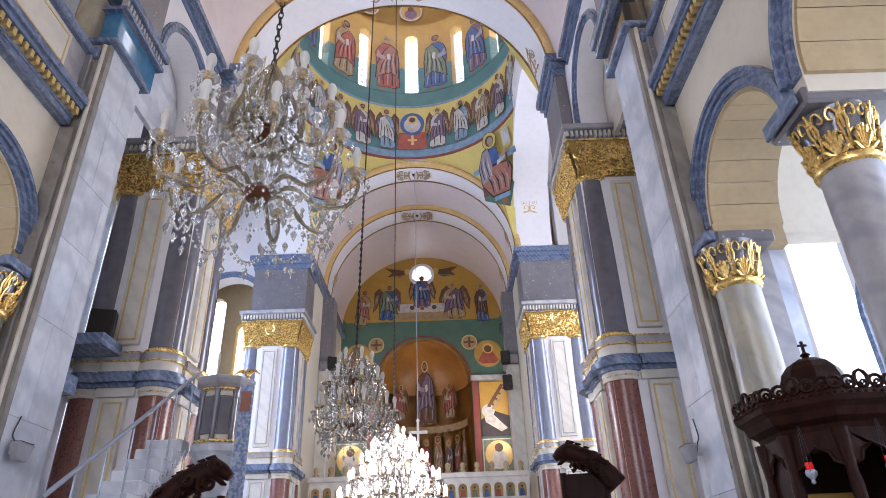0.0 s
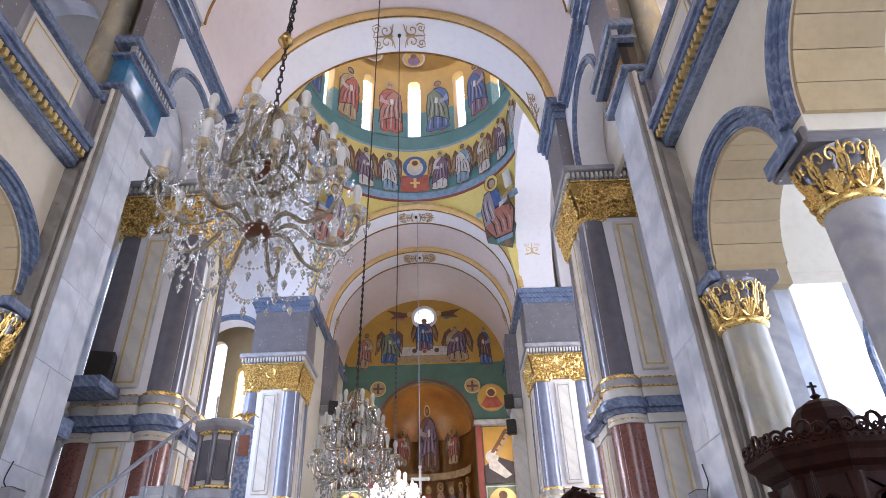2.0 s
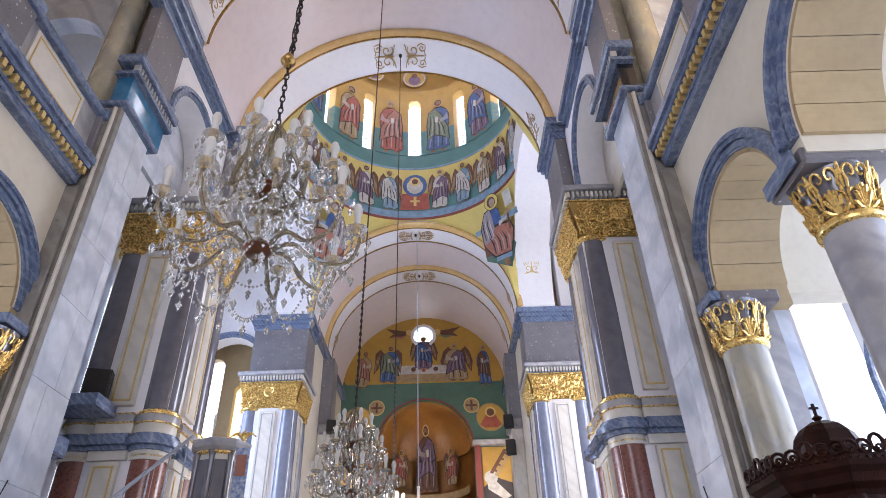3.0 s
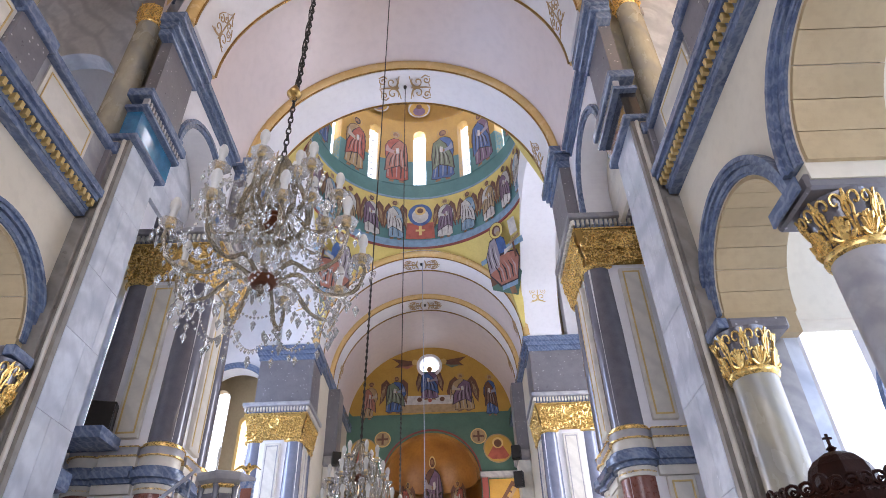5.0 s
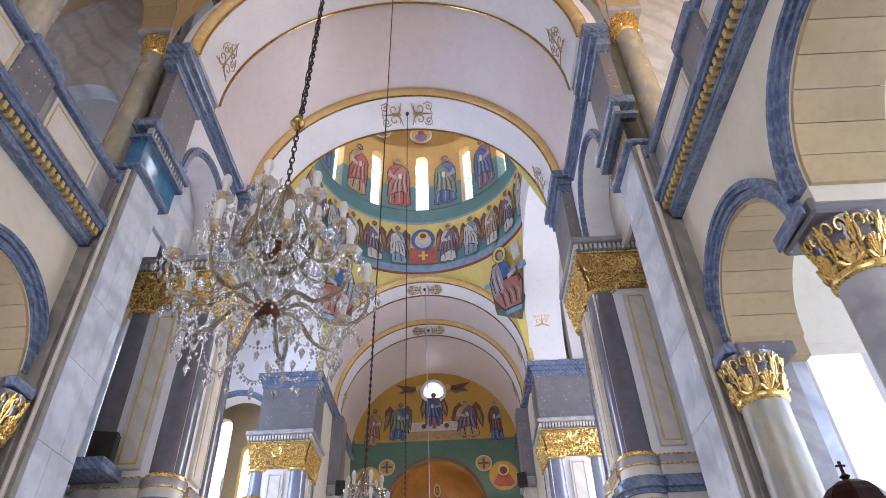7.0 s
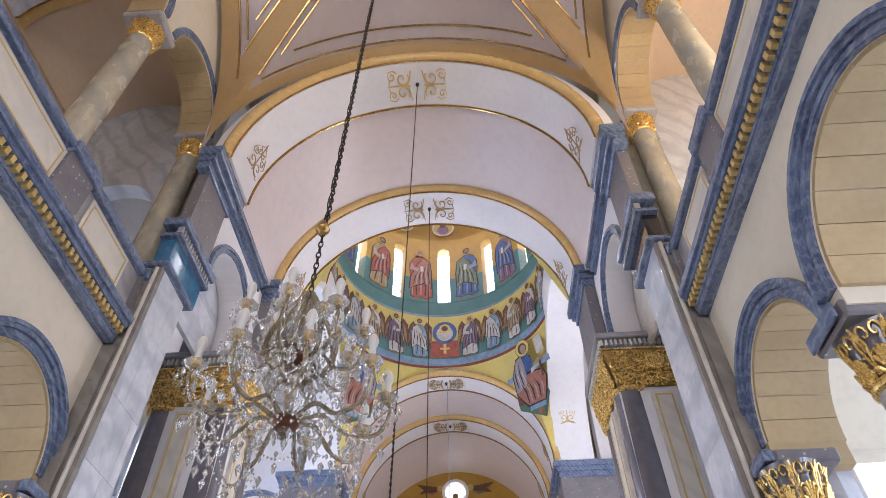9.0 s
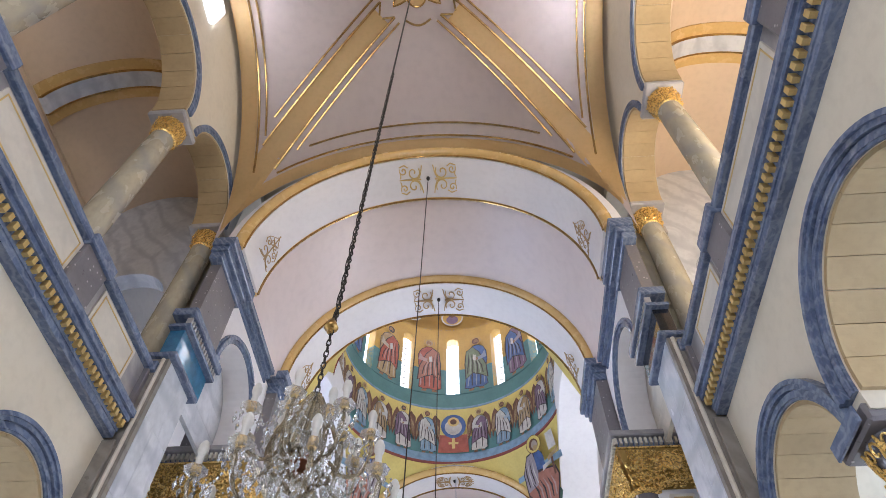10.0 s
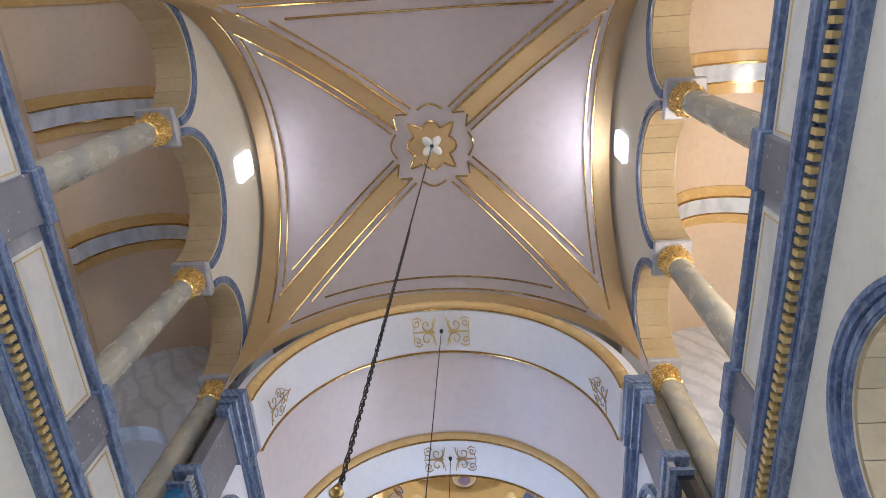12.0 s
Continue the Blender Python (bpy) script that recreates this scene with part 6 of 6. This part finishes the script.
# ---- icon kiosk of dark carved wood ----
kiosk = thing("icon_kiosk", "dark carved wooden icon kiosk with domed canopy", "kiosk", at=(4.08, 5.02, 0))
kiosk.scale = (1.22, 1.22, 0.978)
def octa(bm, prof, n=8, turn=math.pi / 8):
    rings = [[bm.verts.new((r * math.cos(turn + 2 * math.pi * k / n), r * math.sin(turn + 2 * math.pi * k / n), z)) for k in range(n)] for r, z in prof]
    for p, q in zip(rings, rings[1:]):
        for k in range(n):
            bm.faces.new((p[k], p[(k + 1) % n], q[(k + 1) % n], q[k]))
    bm.faces.new(list(reversed(rings[0]))), bm.faces.new(rings[-1])
    return bm
part("plinth", octa(bmesh.new(), [(0.5, 0), (0.5, 0.12), (0.46, 0.16), (0.44, 0.95), (0.5, 1.0), (0.5, 1.06)]), M["wood"], kiosk)
part("back_panel", B(-0.3, 0.3, 0.26, 0.31, 1.05, 2.5), M["wood"], kiosk)
part("icon_board", B(-0.24, 0.24, 0.2, 0.25, 1.3, 2.12, bevel=0.01), M["mural_gold"], kiosk, "gold-ground icon board")
for k in range(8):
    a = math.pi / 8 + math.pi / 4 * k
    part("post", lathe(bmesh.new(), [(0.045, 1.05), (0.03, 1.2), (0.038, 1.5), (0.028, 1.8), (0.04, 2.1), (0.03, 2.2), (0.05, 2.5)], 10, (0.42 * math.cos(a), 0.42 * math.sin(a), 0)), M["wood"], kiosk, "turned wooden post", True)
    # cusped arch between posts
    b = math.pi / 4 * (k + 1)
    u = Vector((-math.sin(b), math.cos(b), 0))
    c = Vector((math.cos(b), math.sin(b), 0)) * 0.395
    bm = bmesh.new()
    pts = [c + u * x + Vector((0, 0, z)) for x, z in ((-0.15, 2.12), (-0.14, 2.24), (-0.09, 2.27), (-0.07, 2.34), (0, 2.39), (0.07, 2.34), (0.09, 2.27), (0.14, 2.24), (0.15, 2.12))]
    tube(bm, pts, 0.014, 5)
    top = [c + u * x + Vector((0, 0, 2.5)) for x in (-0.16, 0.16)]
    vs = [bm.verts.new(p) for p in pts] + [bm.verts.new(p) for p in reversed(top)]
    bmesh.ops.triangulate(bm, faces=[bm.faces.new(vs)])
    part("cusped_arch", bm, M["wood"], kiosk, "cusped wooden arch panel")
    if math.sin(b) > -0.3:
        bm = B(-0.155, 0.155, -0.012, 0.012, 1.06, 2.5, bevel=0.006)
        bmesh.ops.transform(bm, verts=bm.verts, matrix=Matrix.Translation(c * 0.93) @ Matrix.Rotation(b + math.pi / 2, 4, "Z"))
        part("side_panel", bm, M["wood"], kiosk, "dark wooden side panel")
    # carved cresting on the eave
    bm = bmesh.new()
    e = Vector((math.cos(b), math.sin(b), 0)) * 0.5
    for q in range(5):
        x = -0.17 + 0.085 * q
        h = 0.13 if q == 2 else 0.09
        loop = [e + u * (x + 0.04 * math.sin(t)) + Vector((0, 0, 2.77 + h * 0.5 - h * 0.5 * math.cos(t))) for t in [2 * math.pi * j / 10 for j in range(11)]]
        tube(bm, loop, 0.014, 5)
        curl = [e + u * (x + 0.022 * (1 - t) * math.cos(6 * t)) + Vector((0, 0, 2.80 + 0.03 * (1 - t) * math.sin(6 * t))) for t in [j / 8 for j in range(9)]]
        tube(bm, curl, 0.01, 4)
    part("cresting", bm, M["wood"], kiosk, "openwork carved cresting", True)
    bm = bmesh.new()
    for q in range(9):
        bmesh.ops.create_icosphere(bm, subdivisions=1, radius=0.014, matrix=Matrix.Translation(e * 1.03 + u * (-0.19 + 0.0475 * q) + Vector((0, 0, 2.735))))
    tagged(part("bead_row", bm, M["wood"], kiosk, "carved bead row"), kind="stuff")
part("eave", octa(bmesh.new(), [(0.42, 2.48), (0.44, 2.54), (0.49, 2.58), (0.51, 2.64), (0.55, 2.68), (0.56, 2.72), (0.54, 2.77), (0.3, 2.80)]), M["wood"], kiosk, "stepped octagonal eave")
part("drum", octa(bmesh.new(), [(0.3, 2.78), (0.27, 2.84), (0.25, 2.88)]), M["wood"], kiosk)
part("cupola", octa(bmesh.new(), [(0.2, 2.84), (0.214, 2.91), (0.208, 2.99), (0.185, 3.07), (0.14, 3.135), (0.075, 3.18), (0.025, 3.195)]), M["wood"], kiosk, "faceted wooden cupola")
bm = lathe(bmesh.new(), [(0.02, 3.15), (0.035, 3.18), (0.018, 3.2), (0.035, 3.225), (0.012, 3.25), (0.008, 3.27)], 10)
box(bm, -0.008, 0.008, -0.008, 0.008, 3.26, 3.35)
box(bm, -0.03, 0.03, -0.0085, 0.0085, 3.305, 3.32)
part("finial_cross", bm, M["wood"], kiosk, "small turned finial with cross")
for dx, dy in ((-0.36, -0.3), (0.02, -0.47)):
    ol = thing("oil_lamp", "hanging silver oil lamp with red glass cup", "oil lamp", "oil lamps on the kiosk", at=(4.08 + dx * 1.22, 5.02 + dy * 1.22, 2.14))
    ol.scale = (0.75, 0.75, 0.75)
    part("cup", lathe(bmesh.new(), [(0.01, -0.09), (0.022, -0.075), (0.016, -0.05), (0.05, -0.01), (0.055, 0.02), (0.045, 0.04)], 14), M["steel"], ol, "silver lamp bowl", True)
    part("red_glass", lathe(bmesh.new(), [(0.03, 0.03), (0.035, 0.06), (0.036, 0.11)], 14), M["ruby"], ol, "glowing red glass")
    for k in range(3):
        a = 2.1 * k
        part("chain", tube(bmesh.new(), [(0.05 * math.cos(a), 0.05 * math.sin(a), 0.02), (0.01 * math.cos(a), 0.01 * math.sin(a), 0.46)], 0.003, 4), M["iron"], ol)

# ---- pulpit with stair ----
pulpit = thing("pulpit", "marble pulpit with dark granite panels and gilded rings", "pulpit", at=(-2.37, 9.3, -0.03))
part("foot", lathe(bmesh.new(), [(0.3, 0), (0.3, 0.2), (0.16, 0.35), (0.14, 2.6), (0.22, 2.9), (0.36, 3.3)], 20), M["marble"], pulpit, "marble pulpit stem", True)
part("floor_plate", lathe(bmesh.new(), [(0.36, 3.28), (0.42, 3.34), (0.42, 3.42), (0.38, 3.46)], 8), M["marble"], pulpit)
part("body", lathe(bmesh.new(), [(0.33, 3.45), (0.33, 4.28)], 8), M["panel"], pulpit)
for k in range(8):
    a = 2 * math.pi * k / 8
    part("corner_column", lathe(bmesh.new(), [(0.055, 3.46), (0.04, 3.52), (0.04, 4.18), (0.06, 4.26)], 12, (0.34 * math.cos(a), 0.34 * math.sin(a), 0)), M["dark_granite"], pulpit, "small dark granite column", True)
    b = a + math.pi / 8
    bm = B(-0.085, 0.085, -0.012, 0.012, 3.58, 4.14, bevel=0.008)
    bmesh.ops.transform(bm, verts=bm.verts, matrix=Matrix.Translation((0.318 * math.cos(b), 0.318 * math.sin(b), 0)) @ Matrix.Rotation(b + math.pi / 2, 4, "Z"))
    part("granite_panel", bm, M["dark_granite"], pulpit, "polished dark granite panel")
for z in (3.46, 4.22):
    part("gold_ring", lathe(bmesh.new(), [(0.37, z), (0.395, z + 0.015), (0.395, z + 0.035), (0.37, z + 0.05)], 8), M["gold"], pulpit, "gilded ring")
part("cornice", lathe(bmesh.new(), [(0.36, 4.27), (0.42, 4.32), (0.45, 4.38), (0.45, 4.42), (0.4, 4.44)], 8), M["grey_marble"], pulpit, "grey marble rim")
bm = bmesh.new()
lathe(bm, [(0.02, 4.43), (0.05, 4.46), (0.025, 4.5), (0.05, 4.58), (0.03, 4.64), (0.01, 4.68)], 10, (0.28, 0.1, 0))
for m in (-1, 1):
    tube(bm, smooth_path([(0.28, 0.1, 4.56), (0.28 + m * 0.1, 0.08, 4.62), (0.28 + m * 0.2, 0.06, 4.56)], 8), [0.03, 0.035, 0.03, 0.03, 0.025, 0.02, 0.015, 0.01, 0.008][:9], 6)
part("bookrest_bird", bm, M["gold"], pulpit, "gilded bird-shaped bookrest", True)
part("candle", lathe(bmesh.new(), [(0.035, 4.43), (0.012, 4.5), (0.012, 4.7), (0.02, 4.72), (0.02, 4.86), (0.004, 4.9)], 10, (-0.15, -0.05, 0)), M["candle"], pulpit, "thin candle on a holder", True)
cloth = thing("pulpit_cloth", "blue and white patterned cloth hanging with small icon", "cloth", at=(-1.96, 9.05, -0.03))
part("cloth", B(-0.1, 0.1, -0.012, 0.012, 2.4, 4.3), M["cloth"], cloth)
part("icon", B(-0.075, 0.075, -0.02, -0.013, 3.9, 4.2), M["paint_rose"], cloth, "small rose and gold icon patch")
stair = thing("pulpit_stair", "white marble stair to the pulpit with steel railing", "stair", at=(0, 0, 0))
def rail_at(t):
    return Vector((-2.77, 6.3 + 2.85 * t, 2.58 + 1.92 * t))
n = 11
for k in range(n):
    t = (k + 0.5) / n
    p = rail_at(t)
    part("step", B(p.x - 0.5, p.x + 0.02, p.y - 0.14, p.y + 0.16, p.z - 1.12, p.z - 0.94, bevel=0.015), M["marble"], stair, "white marble step")
    bm = bmesh.new()
    for i, (yy, zz) in enumerate(((-0.1, -0.2), (0.02, -0.14))):
        tube(bm, [(p.x + 0.03, p.y + yy + 0.05 * math.cos(u), p.z - 0.98 + zz + 0.05 * math.sin(u)) for u in [0.7 * j for j in range(8)]], 0.014, 5)
    part("scroll_bracket", bm, M["marble"], stair, "scrolled step bracket")
    if k % 2 == 0:
        part("baluster", lathe(bmesh.new(), [(0.016, 0), (0.013, 0.05), (0.013, 0.42), (0.02, 0.44), (0.013, 0.47), (0.012, 0.96)], 8, (p.x, p.y, p.z - 0.95)), M["steel"], stair, "steel baluster", True)
part("stringer", tube(bmesh.new(), [rail_at(0) - Vector((0.3, 0, 1.35)), rail_at(1) - Vector((0.3, 0, 1.35))], 0.2, 4), M["marble"], stair)
part("handrail", tube(bmesh.new(), [rail_at(-0.12), rail_at(0.5), rail_at(1.0)], 0.026, 8), M["steel"], stair, "grey steel handrail", True)
for k in range(3):
    p = rail_at(0)
    part("post", B(p.x - 0.4 - 0.1, p.x - 0.3, 6.4 + k * 1.15, 6.5 + k * 1.15, 0, p.z - 1.3 + 0.78 * k), M["marble"], stair)

# ---- carved wooden thrones ----
def throne(x, y, h, turn, label, seed, g):
    """A carved bishop's seat: panelled box, posts, and a crest of curling leaves and a beast's neck and head."""
    rnd = random.Random(seed)
    t = thing("carved_throne", label, "throne", "carved thrones", at=(x, y, 0))
    t.rotation_euler = (0, 0, turn)
    part("seat", B(-0.33, 0.33, -0.3, 0.3, 0, 0.5, bevel=0.03), M["wood"], t)
    part("backrest", B(-0.3, 0.3, 0.2, 0.3, 0.5, h - 0.42, bevel=0.03), M["wood"], t)
    for m in (-1, 1):
        part("post", lathe(bmesh.new(), [(0.05, 0.5), (0.035, 0.8), (0.05, 1.4), (0.035, 1.8), (0.05, h - 0.4)], 10, (m * 0.3, 0.25, 0)), M["wood"], t, "turned post", True)
    for k in range(18):
        u = rnd.random()
        c = Vector((g * (-0.24 + 0.66 * u), rnd.uniform(0.04, 0.16), h - 0.2 - 0.34 * u + rnd.uniform(-0.1, 0.14)))
        q = rnd.uniform(0.05, 0.09)
        a0 = rnd.uniform(0, 6.28)
        bm = tube(bmesh.new(), [c + Vector((q * (1 - i / 13) * math.cos(a0 + 0.5 * i), -0.03 + 0.004 * i, q * (1 - i / 13) * math.sin(a0 + 0.5 * i))) for i in range(12)], [0.032 * (1 - 0.05 * i) for i in range(12)], 6)
        part("curling_leaf", bm, M["wood"], t, "carved curling leaf", True)
    neck = smooth_path([(g * 0.46, 0.25, h - 0.62), (g * 0.3, 0.24, h - 0.42), (g * 0.1, 0.22, h - 0.25), (g * -0.12, 0.2, h - 0.14), (g * -0.26, 0.18, h - 0.12), (g * -0.4, 0.17, h - 0.2)], 20)
    n = len(neck)
    beast = part("beast", tube(bmesh.new(), neck, [0.17 - 0.05 * i / n if i < 0.72 * n else 0.12 - 0.08 * (i / n - 0.72) / 0.28 for i in range(n)], 10), M["wood"], t, "carved beast neck and head", True)
    for k in range(9):
        p = Vector(neck[int(n * (0.06 + 0.08 * k))])
        part("mane_tuft", tube(bmesh.new(), [p + Vector((0, 0, 0.1)), p + Vector((g * 0.03, -0.01, 0.155)), p + Vector((g * 0.09, 0.0, 0.15))], [0.05, 0.035, 0.008], 6), M["wood"], beast, "", True)
    part("jaw", tube(bmesh.new(), [(g * -0.24, 0.16, h - 0.2), (g * -0.31, 0.15, h - 0.27), (g * -0.36, 0.15, h - 0.29)], [0.045, 0.032, 0.012], 6), M["wood"], beast, "", True)
    part("ear", tube(bmesh.new(), [(g * -0.2, 0.14, h - 0.06), (g * -0.17, 0.13, h + 0.0), (g * -0.13, 0.13, h + 0.01)], [0.035, 0.025, 0.006], 6), M["wood"], beast, "", True)
    return t
throne(-1.98, 7.5, 2.95, 0.2, "dark carved wooden throne with curling crest below pulpit", 4, -1)
throne(2.93, 9.3, 3.33, -0.2, "dark carved wooden throne with beast head beside pier", 6, 1)

# ---- sanctuary screen ----
scr = thing("sanctuary_screen", "pale marble sanctuary screen with arched icon row", "screen", at=(0, 22.3, 0))
for m in (-1, 1):
    part("wall_panel", B(min(m * 0.9, m * 3.7), max(m * 0.9, m * 3.7), 0, 0.25, 0, 4.1), M["panel"], scr)
    part("beam", B(min(m * 0.75, m * 3.75), max(m * 0.75, m * 3.75), -0.12, 0.3, 4.74, 4.92, bevel=0.03), M["panel"], scr, "moulded marble beam")
    part("beam", B(min(m * 0.8, m * 3.7), max(m * 0.8, m * 3.7), -0.05, 0.26, 4.66, 4.74), M["panel"], scr)
    bm = bmesh.new()
    cs = [m * (1.08 + 0.4 * k) for k in range(7)]
    pierced(bm, "y", -0.05, 0.1, min(m * 0.85, m * 3.7), max(m * 0.85, m * 3.7), 4.1, 4.66, [(c, 0.15, 4.42, 4.12) for c in cs], 12)
    part("arcade", bm, M["panel"], scr, "row of small marble arches")
    for k, c in enumerate(cs):
        part("icon_panel", B(c - 0.16, c + 0.16, 0.09, 0.12, 4.1, 4.6), M["mural_gold"], scr, "small gold icon panel")
        mural("icon_shape", scr, lambda u, v, lift, c=c: (c + u, 0.088 - lift, 4.12 + v), [(["paint_blue", "paint_red", "paint_green"][k % 3], [(-0.1, 0.0), (0.1, 0.0), (0.06, 0.25), (-0.06, 0.25)]), ("paint_sand", disc(0, 0.32, 0.07, 12)), ("paint_brown", disc(0, 0.32, 0.04, 10))], "")
    for k in range(6):
        c = m * (1.0 + 0.5 * k)
        part("finial", lathe(bmesh.new(), [(0.1, 4.92), (0.1, 5.02), (0.06, 5.05), (0.1, 5.14), (0.09, 5.22), (0.03, 5.27)], 10, (c, 0.08, 0)), M["stone"], scr, "small carved stone finial", True)
part("gate_block", B(-0.9, 0.9, 0.02, 0.2, 0, 4.3), M["wood"], scr, "dark wooden gate")

# ---- loudspeakers and floodlights ----
def loudspeaker(x, y, z, w, h, turn, label):
    sp = thing("loudspeaker", label, "loudspeaker", "loudspeakers", at=(x, y, z))
    sp.rotation_euler = (0, 0, turn)
    part("cabinet", B(-w / 2, w / 2, -0.12, 0.14, -h / 2, h / 2, bevel=0.015), M["plastic_black"], sp)
    part("grille", B(-w / 2 + 0.02, w / 2 - 0.02, -0.132, -0.118, -h / 2 + 0.02, h / 2 - 0.02), M["iron"], sp, "dark metal grille")
    part("bracket", B(-0.03, 0.03, 0.13, 0.4, -0.03, 0.03), M["steel"], sp)
for m in (-1, 1):
    loudspeaker(m * 3.42, 23.8, 9.42, 0.34, 0.5, -m * 0.3, "black loudspeaker on chancel pilaster")
    loudspeaker(m * 3.42, 23.72, 8.4, 0.34, 0.55, -m * 0.3, "black loudspeaker on chancel pilaster")
loudspeaker(-5.1, 10.3, 5.85, 0.42, 0.5, 0.3, "black loudspeaker on marble ledge beside pier")
part("ledge", B(-5.8, -4.75, 9.8, 10.5, 5.3, 5.5), M["blue_marble"], bpy.data.objects["wall_bay_north"], "blue-grey ledge")
part("ledge", B(-5.8, -4.85, 8.3, 9.6, 4.35, 4.65, bevel=0.03), M["blue_marble"], bpy.data.objects["wall_bay_north"], "blue-grey ledge")
for s, y, z in ((1, 7.86, 2.85), (-1, 7.34, 3.05)):
    fl = thing("floodlight", "small grey floodlight fixed to marble pier", "floodlight", "floodlights", at=(s * 3.98, y, z))
    bm = B(-0.09, 0.06, -0.15, 0.15, -0.1, 0.1, bevel=0.02)
    for v in bm.verts:
        if v.co.z < 0:
            v.co.x *= 0.55
            v.co.y *= 0.75
    part("housing", bm, M["plastic_grey"], fl)
    part("glass", B(-0.08, 0.05, -0.13, 0.13, 0.1, 0.108), M["glass_arm"], fl, "clear front glass")
    part("arm", B(min(0.03 * s, 0.14 * s), max(0.03 * s, 0.14 * s), -0.02, 0.02, -0.02, 0.02), M["steel"], fl)
    part("cable", tube(bmesh.new(), smooth_path([(0.1 * s, 0.05, 0), (0.11 * s, 0.0, 0.12), (0.12 * s, -0.06, 0.2), (0.12 * s, 0.0, 0.42)], 12), 0.008, 5), M["plastic_black"], fl)
